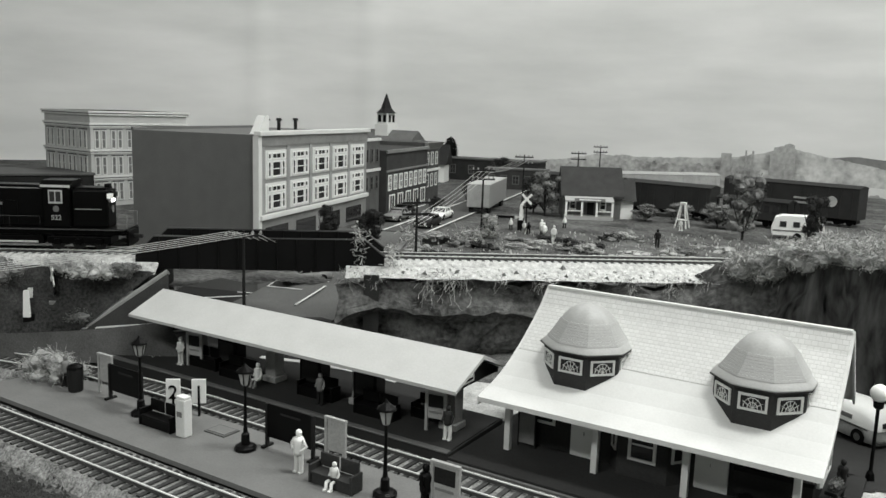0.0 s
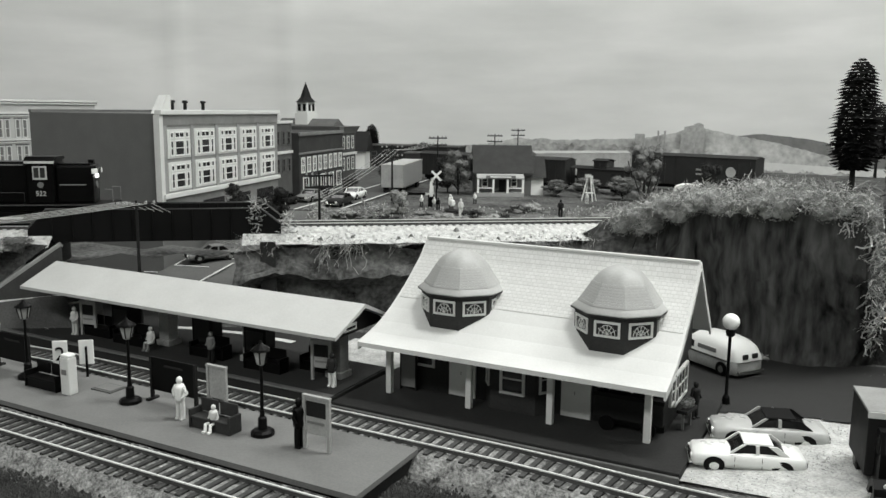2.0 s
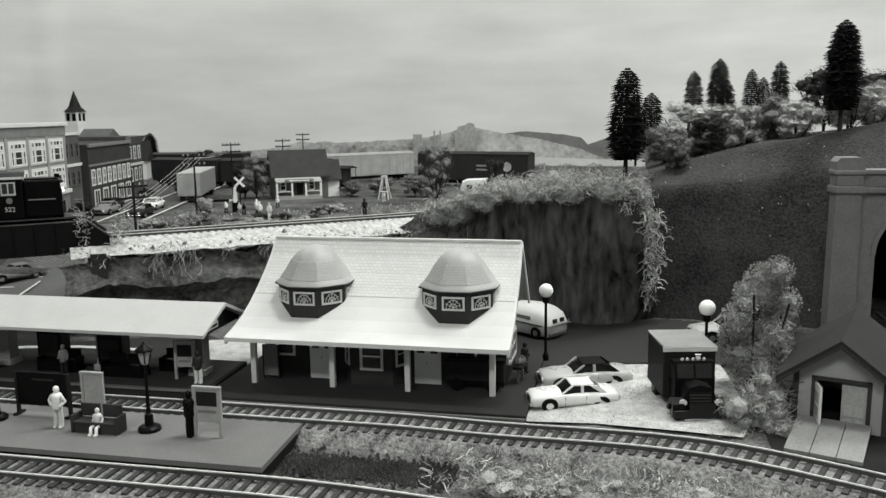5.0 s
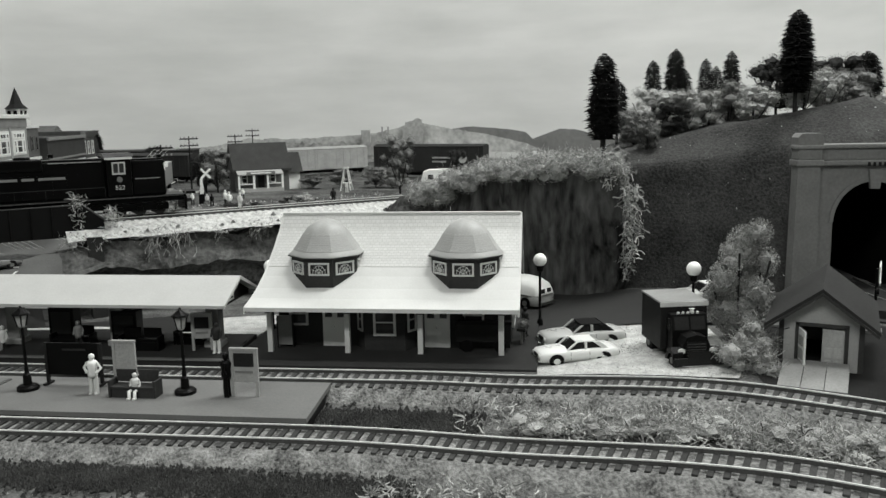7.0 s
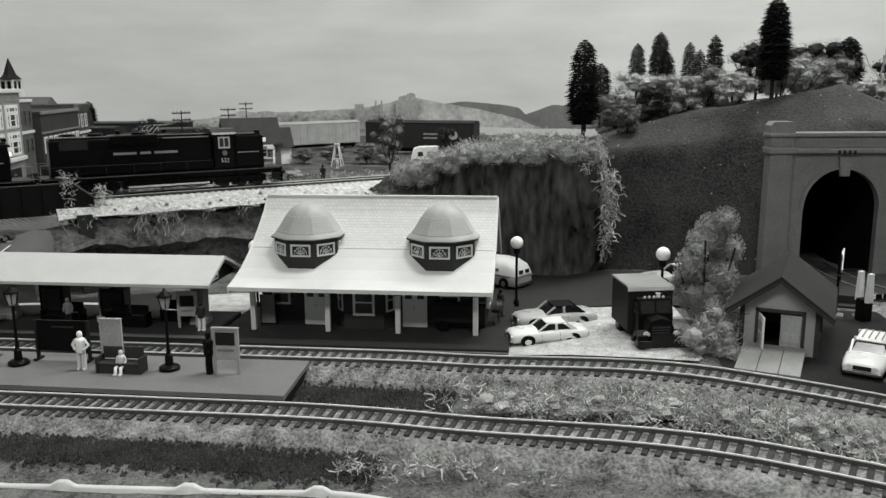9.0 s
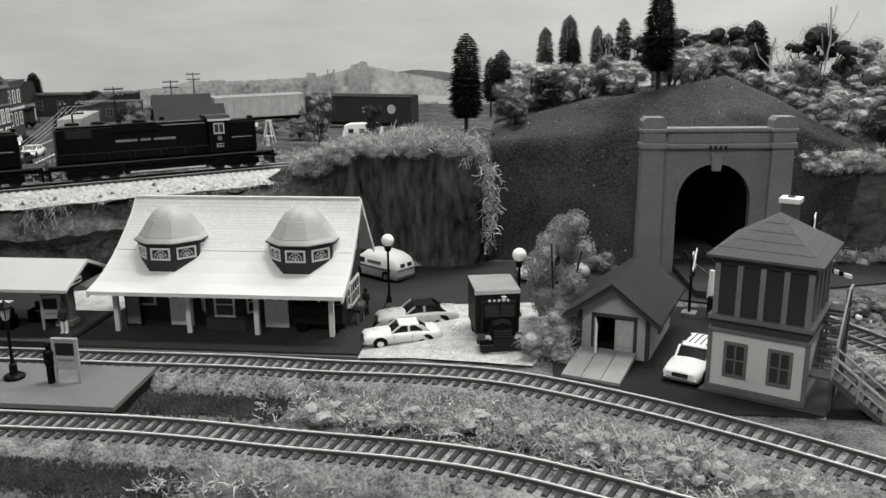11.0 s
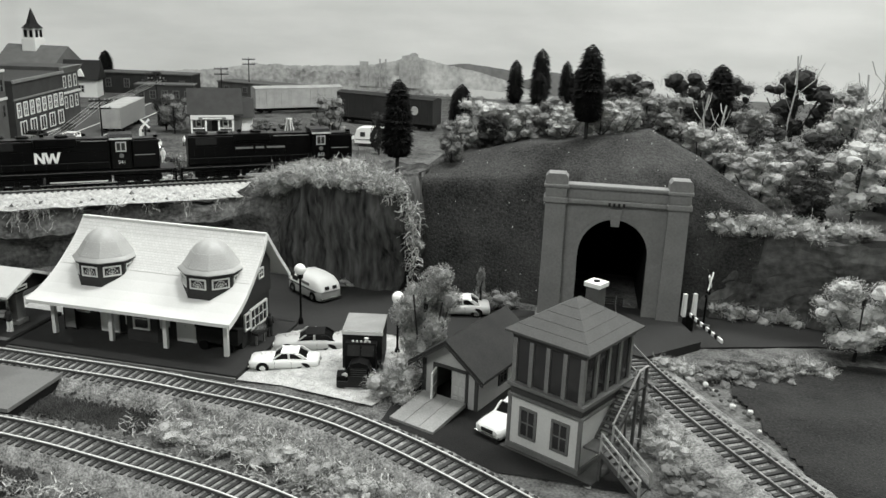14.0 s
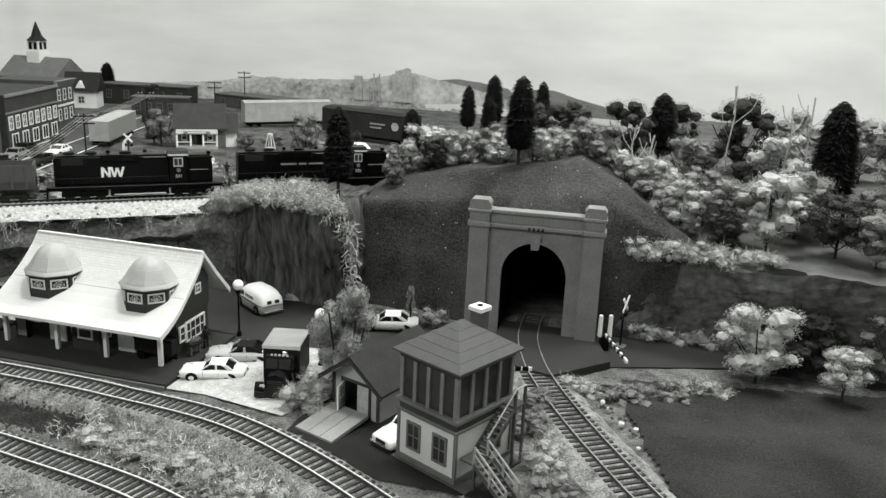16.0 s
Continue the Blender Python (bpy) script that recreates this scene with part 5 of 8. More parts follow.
        part("fuel_tank_pipe", tube([(-L + 70, sy * 12.6, 5.5), (-70, sy * 12.6, 5.5)], .9, 6), mat("pipe_pale", 0.45, 0.4), t)
    part("fuel_tank", box(-L + 66, -66, -11, 11, 3.5, 11, 1.5), LOCOB, t)
    for bx in (-L + 40, -40):
        tr = part("truck", box(bx - 24, bx + 24, -11, 11, 4, 10, 1), LOCOB, t)
        for x in (-16, 0, 16):
            for sy in (-1, 1):
                part("wheel", shift(cyl(5.6, 5.6, 0, 2.2, 18, axis="y"), bx + x, sy * 8.6 - 1.1, 5.6), mat("wheel_dark", 0.04, 0.45), tr)
                part("journal", box(bx + x - 2.4, bx + x + 2.4, sy * 11.6 - .9, sy * 11.6 + .9, 3.6, 8, .4), LOCOB, tr)
    for sx, x in ((1, -2), (-1, -L + 2)):
        part("pilot", box(x - 1, x + 1, -14, 14, 3, 15, .4), LOCOB, t)
        part("coupler", box(min(x, x + sx * 8), max(x, x + sx * 8), -1.5, 1.5, 8, 11, .4), mat("coupler", 0.04), t)
        for sy in (-1, 1):
            for z in (5, 9, 13):
                part("step", box(x - 4, x, sy * 15 - 1.5, sy * 15 + 1.5, z, z + .8), LOCOB, t)
            part("end_rail", tube([(x, sy * 14, 16), (x, sy * 14, 27), (x - sx * 6, sy * 12, 27)], .4, 5), mat("end_rail_grey", 0.2, 0.4), t)
    for ob in t.children_recursive:
        ob.location.z *= 1.04
        for v in ob.data.vertices:
            v.co.z *= 1.04
    t["back"] = back
    return t


def hopper_wagon(back):
    t = thing("hopper_wagon", 0, 0, 0, 0, "grey open hopper wagon behind the locomotives", "wagon")
    g = mat("hopper_grey", 0.10, 0.6, var=0.12)
    L = 150
    part("body", extrude([(-14, 15), (14, 15), (16, 24), (16, 42), (14.6, 42), (14.6, 26), (-14.6, 26), (-14.6, 42), (-16, 42), (-16, 24)], -L + 4, -4, "x"), g, t)
    part("coal_load", box(-L + 6, -6, -14.4, 14.4, 26, 37, 1), mat("coal", 0.03, 0.9, bump=0.8), t)
    part("end_plate", box(-5.5, -4.0, -15.8, 15.8, 15, 42), g, t)
    part("end_plate", box(-L + 4, -L + 5.5, -15.8, 15.8, 15, 42), g, t)
    for i in range(10):
        x = -L + 12 + i * (L - 24) / 9
        for sy in (-1, 1):
            part("side_rib", box(x - 1, x + 1, sy * 16 - .8, sy * 16 + .8, 16, 42), g, t)
    part("centre_sill", box(-L + 2, -2, -4, 4, 9, 15), g, t)
    for bx in (-L + 26, -26):
        tr = part("truck", box(bx - 13, bx + 13, -10.5, 10.5, 5, 9, .6), DARK, t)
        for x in (-9, 9):
            for sy in (-1, 1):
                part("wheel", shift(cyl(5, 5, 0, 2, 16, axis="y"), bx + x, sy * 8.6 - 1, 5), mat("wheel_dark", 0.04, 0.45), tr)
    for x in (0, -L):
        part("coupler", box(x - 4, x + 4, -1.5, 1.5, 8, 11), mat("coupler", 0.04), t)
    t["back"] = back
    return t


# ---- the town behind the upper line ----
def facade_building():
    """Long three-storey block with white sash windows; local x along its facade, -y outwards."""
    t = thing("corner_building", -610, 613, 44, 105.7, "long grey brick block with white-framed windows and pale cornice", "building")
    L, H, D = 292, 124, 148
    wm = mat("corner_wall", 0.16, 0.8, var=0.06, bump=0.1)
    fm = mat("corner_facade", 0.26, 0.8, var=0.06, bump=0.1)
    part("wall", box(0, L, 0, D, -45, H - 4), wm, t)
    # -y is the street side once turned
    part("facade", box(0, L, -2, -.004, 34, H - 4), fm, t)
    part("shopfront", box(0, L, -2, -.004, 0, 33), mat("shop_grey", 0.22), t)
    part("shop_cornice", box(0, L, -6, 0, 33, 38, .6), CREAM, t)
    part("cornice", box(-3, L + 3, -6, 2, H - 5, H, .8), CREAM, t)
    part("parapet", box(-1, L, D - 3, D, H - 4, H - 1), wm, t)
    part("corner_strip", box(-3, 4, -3.5, 3, 0, H - 5), CREAM, t)
    n = 5
    bw = (L - 14) / n
    for i in range(n):
        x0 = 7 + i * bw
        part("pilaster", box(x0 - 3, x0 + 3, -3.4, -2, 38, H - 16), mat("pilaster_dark", 0.3), t)
        for z in (42, 76):
            bay = part("bay_surround", box(x0 + 5, x0 + bw - 4, -3, -2.004, z - 2, z + 28), CREAM, t)
            for k, (u, w) in enumerate(((.17, .16), (.5, .42), (.83, .16))):
                window(bay, "window", x0 + 5 + (bw - 9) * u, -3.2, z, (bw - 9) * w, 17, 0, (0, 1), 1.6, frame_mat=WHITE)
                window(bay, "window", x0 + 5 + (bw - 9) * u, -3.2, z + 18.5, (bw - 9) * w, 7, 0, (1 if w > .3 else 0, 0), 1.4, frame_mat=WHITE)
    part("frieze", box(0, L, -3, -2, H - 16, H - 5), mat("frieze_dark", 0.22), t)
    for i in range(4):
        part("shop_window", box(14 + i * 70, 64 + i * 70, -2.6, -2.1, 5, 24), GLASS, t)
    for x in (150, 180, 225):
        v = part("roof_vent", cyl(2.2, 2.2, H - 4, H + 8, 10, x=x, y=70), DARK, t)
        part("vent_hood", cyl(4, 3, H + 8, H + 11, 10, x=x, y=70), DARK, v)
    rh = part("roof_hut", extrude([(20, H - 5), (44, H - 5), (44, H + 15), (37, H + 15), (28, H + 4)], 10, 20, "y"), CREAM, t)
    # second and third blocks along the same street
    m2 = mat("second_block", 0.13, 0.85, var=0.15)
    b = thing("street_block", -610 - .27 * 294, 613 + .963 * 294, 44, 105.7, "grey brick shop block with pale string courses", "building")
    part("wall", box(0, 62, 4, 130, 0, 108), m2, b)
    for z in (64, 106):
        part("string_course", box(-.5, 63, 2, 4, z, z + 4, .4), CREAM, b)
    for z in (38, 76):
        for i in range(3):
            window(b, "window", 12 + i * 19, 3.6, z, 10, 20, 0, (0, 1), 1.6, frame_mat=m2)
    b = thing("street_block", -610 - .27 * 358, 613 + .963 * 358, 44, 105.7, "dark brick shop block with tall white windows", "building")
    part("wall", box(0, 190, -6, 120, 0, 92), mat("third_block", 0.075, 0.85, var=0.15), b)
    part("cornice", box(-2, 191, -9, -6, 88, 93, .5), mat("third_trim", 0.2), b)
    part("string_course", box(-2, 191, -8, -6, 61, 64, .5), mat("third_trim", 0.2), b)
    for i in range(8):
        window(b, "window", 14 + i * 23, -6.4, 34, 14, 23, 0, (1, 1), 2.2, frame_mat=WHITE)
    for i in range(5):
        window(b, "window", 24 + i * 36, -6.4, 4, 22, 24, 0, (1, 0), 2.0, frame_mat=WHITE)
    b = thing("street_block", -610 - .27 * 552, 613 + .963 * 552, 44, 105.7, "tall brick block with bracketed cornice", "building")
    part("wall", box(0, 80, 0, 110, 0, 98), mat("fourth_block", 0.10, 0.85, var=0.15), b)
    part("cornice", extrude([(-9, 98), (0, 86), (0, 98)], -2, 82, "x"), mat("third_trim", 0.2), b)
    part("string_course", box(-1, 81, -3, 0, 50, 54, .5), CREAM, b)
    for z in (24, 60):
        for i in range(3):
            window(b, "window", 15 + i * 24, -.5, z, 12, 22, 0, (0, 1), 2, frame_mat=CREAM)


def office_block():
    t = thing("office_building", -1044, 727, 44, 82, "pale six-storey office block with banded cornices", "building")
    # local +x runs along the long face, +y along the short one
    L, D, H = 153, 139, 135
    wm = mat("office_wall", 0.46, 0.8, var=0.05)
    part("wall", box(0, L, 0, D, 0, H), wm, t)
    for z, o in ((H - 3, 4), (H - 20, 2.5), (H - 57, 2.5), (H - 94, 2.5)):
        c = part("cornice", box(-o, L + o, -o, D + o, z, z + 3, .6), CREAM, t)
        part("cornice_step", box(-o + 1, L + o - 1, -o + 1, D + o - 1, z - 3.2, z - 1.2, .4), CREAM, c)
        part("shadow_band", box(-o + 1.6, L + o - 1.6, -o + 1.6, D + o - 1.6, z - 1.2, z), mat("band_dark", 0.12), c)
    pane = mat("office_pane", 0.2, 0.2)
    for z in (H - 53, H - 90, H - 127):
        for i in range(6):
            for k in (0, 1):
                window(t, "window", 9 + i * 24.5 + k * 10, -.4, z, 7.4, 26, 0, (0, 1), 1.4, frame_mat=CREAM, glass=pane, depth=1.2)
                part("window_head", box(4.6 + i * 24.5 + k * 10, 13.4 + i * 24.5 + k * 10, -1.6, 0, z + 26.4, z + 28), mat("band_dark", 0.12), t)
        for i in range(4):
            for k in (0, 1):
                window(t, "window", -.4, 14 + i * 33 + k * 13, z, 9, 26, -90, (0, 1), 1.6, frame_mat=CREAM, glass=pane, depth=1.2)
                part("window_head", box(-1.6, 0, 9 + i * 33 + k * 13, 19 + i * 33 + k * 13, z + 26.4, z + 28), mat("band_dark", 0.12), t)


def church():
    t = thing("church", -1135, 1548, 44, 0, "white church with dark pointed steeple", "church")
    part("nave", extrude([(-60, 0), (60, 0), (60, 60), (0, 105), (-60, 60)], -70, 90, "x"), mat("church_wall", 0.16), t)
    part("tower", box(-18, 18, -18, 18, 0, 118, .6), WHITE, t)
    b = part("belfry", box(-15, 15, -15, 15, 118, 142, .5), WHITE, t)
    for x in (-7, 7):
        part("louvre", box(x - 4, x + 4, -15.6, -15.1, 122, 138), BLACK, b)
        part("louvre", box(15.1, 15.6, x - 4, x + 4, 122, 138), BLACK, b)
    part("spire", lathe([(24, 142), (20, 145), (13, 152), (.6, 186)], 8, turn=radians(22.5)), DARK, t)


def porch_house():
    t = thing("frame_house", -466, 1152, 44, 30, "small frame house with dark gabled roof and white porch", "house")
    wm = mat("house_wall", 0.14, 0.8)
    part("wall", box(-52, 52, 0, 70, 0, 44), wm, t)
    part("roof", extrude([(-8, 38), (36, 82), (80, 38), (80, 34), (36, 78), (-8, 34)], -56, 56, "x"), mat("house_roof", 0.07, 0.85, var=0.15), t)
    part("gable_wall", extrude([(0, 44), (70, 44), (36, 77)], -52, -50, "x"), wm, t)
    part("gable_wall", extrude([(0, 44), (70, 44), (36, 77)], 50, 52, "x"), wm, t)
    p = part("porch_roof", extrude([(-26, 29), (0, 37), (0, 39), (-26, 31)], -50, 36, "x"), TAN, t)
    part("porch_floor", box(-50, 36, -26, 0, 0, 6), TAN, t)
    for x in (-48, -20, 6, 34):
        part("porch_post", box(x - 1.8, x + 1.8, -25, -21.4, 6, 29.5), WHITE, t)
    for x0, x1 in ((-46.2, -21.8), (7.8, 32.2)):
        part("porch_railing", box(x0, x1, -24.4, -22.6, 13.4, 15), WHITE, t)
    window(t, "window", -34, -.5, 14, 12, 18, 0, (0, 1), 1.8, frame_mat=WHITE)
    part("door", box(-8, 4, -1, 0, 6, 30), DARK, t)
    window(t, "window", 20, -.5, 14, 12, 18, 0, (0, 1), 1.8, frame_mat=WHITE)
    part("side_wing", box(53, 76, 10, 50, 0, 32), WHITE, t)
    part("wing_roof", extrude([(0, 30), (30, 64), (60, 30)], 52.2, 80, "x"), mat("house_roof", 0.07, 0.85, var=0.15), t)
    sg = part("porch_sign", box(-34, 20, -27.4, -26.2, 30, 35, .3), MIDGREY, t)
    part("sign_bar", box(-26, 12, -27.8, -27.45, 31.6, 33.6), WHITE, sg)
    t.scale = (.82, .82, .91)


def box_wagon(x, y, rz, L, H, material, label, roof=None, heart=False, z=46):
    t = thing("box_wagon", x, y, z, rz, label, "wagon")
    part("body", box(0, L, -17, 17, 10, H, .8), material, t)
    part("roof", extrude([(-18, H), (0, H + 4), (18, H)], -1, L + 1, "x"), roof or material, t)
    part("underframe", box(4, L - 4, -8, 8, 4, 10), BLACK, t)
    part("door", box(L * .4, L * .6, -17.8, -17.1, 12, H - 3), material, t)
    for i in range(12):
        part("side_rib", box(L * (i + .5) / 12 - .6, L * (i + .5) / 12 + .6, -17.7, -17.05, 11, H - 1), material, t)
    for bx in (22, L - 22):
        for dx in (-9, 9):
            for sy in (-1, 1):
                part("wheel", shift(cyl(5, 5, 0, 2, 14, axis="y"), bx + dx, sy * 9, 5), BLACK, t)
    if heart:
        part("emblem", shift(cyl(8, 8, 0, .5, 20, axis="y"), L * .82, -18.3, H * .62), mat("emblem_pale", 0.4), t, "pale heart-shaped emblem")
        for i, w in enumerate((34, 26)):
            part("lettering_bar", box(L * .55, L * .55 + w, -18.3, -17.9, H * .62 - i * 7, H * .62 - i * 7 + 3), mat("letter_pale", 0.3), t)
    return t


def trailer(x, y, rz):
    t = thing("semi_trailer", x, y, 44, rz, "grey box trailer parked on the town street", "trailer")
    g = mat("trailer_grey", 0.27, 0.6, var=0.05)
    part("box_body", box(-17, 17, 0, 160, 10, 44, .8), g, t)
    part("roof", box(-17.2, 17.2, -.2, 160.2, 44, 45, .3), mat("trailer_roof", 0.40), t)
    for x0 in (-16.6, .3):
        part("rear_door", box(x0, x0 + 16.3, -.7, -.05, 11, 43), mat("trailer_door", 0.33), t)
    part("bumper", box(-13, 13, -1, 1, 4, 7), DARK, t)
    for y0 in (12, 24, 128, 140):
        for sx in (-1, 1):
            part("wheel", wheel_at(sx * 13, y0), RUBBER, t)


def wheel_at(x, y, r=5, w=4):
    bm = cyl(r, r, -w / 2, w / 2, 16, axis="x")
    return shift(bm, x, y, r)


def utility_pole(x, y, z, h, rz, label="dark wooden utility pole with cross arms", arms=2):
    t = thing("utility_pole", x, y, z, rz, label, "utility pole", "poles along the town street")
    part("pole", cyl(1.5, 1.0, 0, h, 8), mat("pole_wood", 0.03), t)
    for i in range(arms):
        a = part("cross_arm", box(-15, 15, -1, 1, h - 5 - i * 11, h - 3 - i * 11), mat("pole_wood", 0.03), t)
        for u in (-13, -7, 7, 13):
            part("insulator", lathe([(.9, h - 3 - i * 11), (1.1, h - 1.6 - i * 11), (.4, h - .4 - i * 11)], 7, x=u), mat("insulator", 0.3), a)
    return t


# ---- vehicles ----
def sedan(x, y, z, rz, paint, roof, label, wagon=False, scale=1.0):
    """A 1960s car, nose along -x, from lofted cross sections."""
    t = thing("model_car", x, y, z, rz, label, "car", "parked cars")
    L = 56.0
    # stations: x, half width at sill, half width at shoulder, height of shoulder, z of sill
    st = [(-28, 8.0, 8.4, 9.0), (-26.5, 9.8, 10.2, 10.6), (-18, 10.6, 10.9, 11.8), (-8, 10.8, 11.2, 12.2), (4, 10.8, 11.3, 12.4), (14, 10.8, 11.3, 12.6), (24, 10.3, 10.8, 12.4), (27.6, 9.2, 9.8, 11.2), (28.4, 8.2, 8.6, 9.5)]
    bm = bmesh.new()
    rings = []
    for sx, w0, w1, h in st:
        ring = []
        for yy, zz in ((-w0, 3.2), (-w1 - .25, 6.6), (-w1, h - 1.6), (-w1 + 1.5, h), (0, h + .55), (w1 - 1.5, h), (w1, h - 1.6), (w1 + .25, 6.6), (w0, 3.2)):
            ring.append(bm.verts.new((sx, yy, zz)))
        rings.append(ring)
    for a, b in zip(rings, rings[1:]):
        for i in range(8):
            bm.faces.new((a[i], b[i], b[i + 1], a[i + 1]))
        bm.faces.new((a[8], b[8], b[0], a[0]))
    bm.faces.new(rings[0])
    bm.faces.new(rings[-1][::-1])
    bmesh.ops.recalc_face_normals(bm, faces=bm.faces)
    body = part("body", bm, paint, t, smooth=True)
    end = 24 if wagon else 19
    gh = [(-9, 9.6, 12.0), (-2, 8.2, 17.4), (2, 8.0, 18.2), (8, 8.0, 18.2), (12 if not wagon else 20, 8.0, 17.4), (end, 9.2, 12.4)]
    bm = bmesh.new()
    rings = [[bm.verts.new((sx, -w - (18.2 - h) * .22 + .0, 11.6)), bm.verts.new((sx, -w, h - .8)), bm.verts.new((sx, -w + 1.2, h)), bm.verts.new((sx, w - 1.2, h)), bm.verts.new((sx, w, h - .8)), bm.verts.new((sx, w + (18.2 - h) * .22, 11.6))] for sx, w, h in gh]
    for a, b in zip(rings, rings[1:]):
        for i in range(5):
            bm.faces.new((a[i], b[i], b[i + 1], a[i + 1]))
    bmesh.ops.recalc_face_normals(bm, faces=bm.faces)
    gl = part("greenhouse", bm, mat("car_glass", 0.02, 0.12, spec=0.6, var=0.02, bump=0), body, "dark car glass")
    bm = bmesh.new()
    box(-2.6, 12 if not wagon else 20.5, -8.0, 8.0, 17.7, 18.9, .5, bm)
    part("roof_panel", bm, roof, body)
    for sy in (-1, 1):
        for xa, za, xb, zb in ((-9, 11.9, -2.4, 18.2), (4.5, 12, 4.2, 18.2), (end, 12, 12 if not wagon else 20, 18.2)):
            w = 1.0 if xb < 10 else (1.5 if wagon else 2.8)
            part("pillar", extrude([(xa - w, za), (xa + w * .6, za), (xb + w * .6, zb), (xb - w, zb)], sy * 9.0 - .6, sy * 9.0 + .6, "y"), roof if xb > 10 else paint, body)
        part("door_line", box(-7.2, -6.9, sy * 11.25 - .12, sy * 11.25 + .12, 4.4, 11), mat("seam", 0.1), body)
        part("door_line", box(6.2, 6.5, sy * 11.35 - .12, sy * 11.35 + .12, 4.4, 11), mat("seam", 0.1), body)
        part("headlight", shift(cyl(1.7, 1.7, 0, .8, 12, axis="x"), -28.5, sy * 6.4, 8), mat("lens", 0.7, 0.1), body)
        part("tail_light", box(28.2, 28.8, sy * 6 - 2.4, sy * 6 + 2.4, 6.6, 8.8), mat("tail_lens", 0.1, 0.3), body)
        for wx in (-17, 16.5):
            part("wheel_arch", shift(cyl(5.3, 5.3, 0, .3, 18, axis="y"), wx, sy * 11.2 - .15, 4.9), BLACK, body)
            wh = part("wheel", shift(cyl(4.3, 4.3, 0, 3, 18, axis="y"), wx, sy * 9.9 - 1.5, 4.3), RUBBER, t)
            part("hubcap", shift(cyl(2.5, 2.2, 0, .5, 14, axis="y"), wx, sy * 11.6 - .25, 4.3), CHROME, wh)
    part("grille", box(-28.6, -27.8, -4.6, 4.6, 6.4, 9.2), DARK, body)
    part("front_bumper", box(-29.6, -27.6, -9.6, 9.6, 4, 5.8, .5), CHROME, body)
    part("rear_bumper", box(27.6, 29.4, -9.6, 9.6, 4, 5.8, .5), CHROME, body)
    if wagon:
        for i in range(4):
            part("roof_rack_bar", box(2, 20, -5.4 + i * 3.4, -4.8 + i * 3.4, 18.9, 19.8), mat("rack_grey", 0.25), body)
    t.scale = (scale, scale, scale * .83)
    return t


def delivery_truck(x, y, z, rz):
    """Dark box lorry, nose along -y."""
    t = thing("delivery_truck", x, y, z, rz, "dark 1940s box delivery truck with pale roof", "truck")
    dk = mat("truck_paint", 0.016, 0.4, var=0.1, bump=0.02)
    bx = part("cargo_box", box(-14.5, 14.5, -3, 56, 8, 42, .8), mat("cargo_dark", 0.03, 0.55), t)
    part("cargo_roof", box(-14.9, 14.9, -3.4, 56.4, 42, 43.6, .5), mat("cargo_roof_grey", 0.26, 0.6), bx, "pale grey roof")
    part("roof_edge", box(-15.1, 15.1, -4.0, -3.2, 39.8, 43.2, .2), TRIML, bx)
    cab = part("cab", extrude([(-3.5, 8), (-3.5, 33), (-6, 36), (-16, 36), (-20.5, 25), (-21, 8)], -11, 11, "x"), dk, t)
    bmh = bmesh.new()
    prof = [(-8, 8), (-8.2, 18), (-6, 23), (0, 25), (6, 23), (8.2, 18), (8, 8)]
    part("bonnet", extrude(prof, -38, -20.5, "y"), dk, t)
    part("windscreen", extrude([(-16.6, 34.4), (-20.6, 25.6), (-21.1, 25.6), (-17.1, 34.6)], -9.4, 9.4, "x"), mat("truck_glass", 0.05, 0.1), cab)
    part("screen_bar", extrude([(-16.9, 34.4), (-20.9, 25.4), (-21.6, 25.4), (-17.5, 34.8)], -.5, .5, "x"), dk, cab)
    for sx in (-1, 1):
        part("side_window", box(sx * 11.1 - .2, sx * 11.1 + .2, -15, -7, 24, 33), mat("truck_glass", 0.05, 0.1), cab)
        fd = extrude([(-44, 6), (-42, 13), (-36, 16.5), (-29, 15), (-22, 8), (-20, 6), (-26, 6), (-30, 11), (-36, 13), (-40, 10), (-41, 6)], sx * 12 - 3.2, sx * 12 + 3.2, "x")
        part("fender", fd, dk, t)
        part("headlight", shift(cyl(2.1, 2.1, 0, 1.2, 14, axis="y"), sx * 9.5, -41, 14), mat("lens", 0.7, 0.1), t)
        for yy in (-34, 34):
            bw, bh = wheel_at(0, 0, 6.4, 4.6), cyl(2.4, 2, -.4, .4, 12, axis="x")
            for b_ in (bw, bh):
                bmesh.ops.scale(b_, vec=(1, 1.4, 1), verts=b_.verts)
            wh = part("wheel", shift(bw, sx * 11.5, yy, 0), RUBBER, t)
            part("hub", shift(bh, sx * 14, yy, 6.4), MIDGREY, wh)
    for i in range(5):
        part("marker_light", lathe([(.9, 36), (.9, 37), (.3, 37.8)], 8, x=-6 + i * 3, y=-13), mat("marker_pale", 0.6), cab)
    part("roof_horn", lathe([(1.5, 36), (1.2, 38.4), (2.0, 39)], 8, x=3.5, y=-9), mat("marker_pale", 0.6), cab)
    part("grille", box(-6, 6, -38.6, -37.9, 9, 20, .3), mat("truck_grille", 0.03, 0.4), t)
    for i in range(5):
        part("grille_bar", box(-5.6, 5.6, -39, -38.65, 10 + i * 2, 10.8 + i * 2), mat("bar_grey", 0.09, 0.4), t)
    part("bumper", box(-15, 15, -46.5, -44, 4.5, 10, .8), mat("bumper_dark", 0.035, 0.4), t)
    part("bumper_plate", box(-7, 7, -46.9, -46.4, 5, 15, .4), mat("bumper_dark", 0.035, 0.4), t)
    t.scale = (1, .6, .84)
    return t


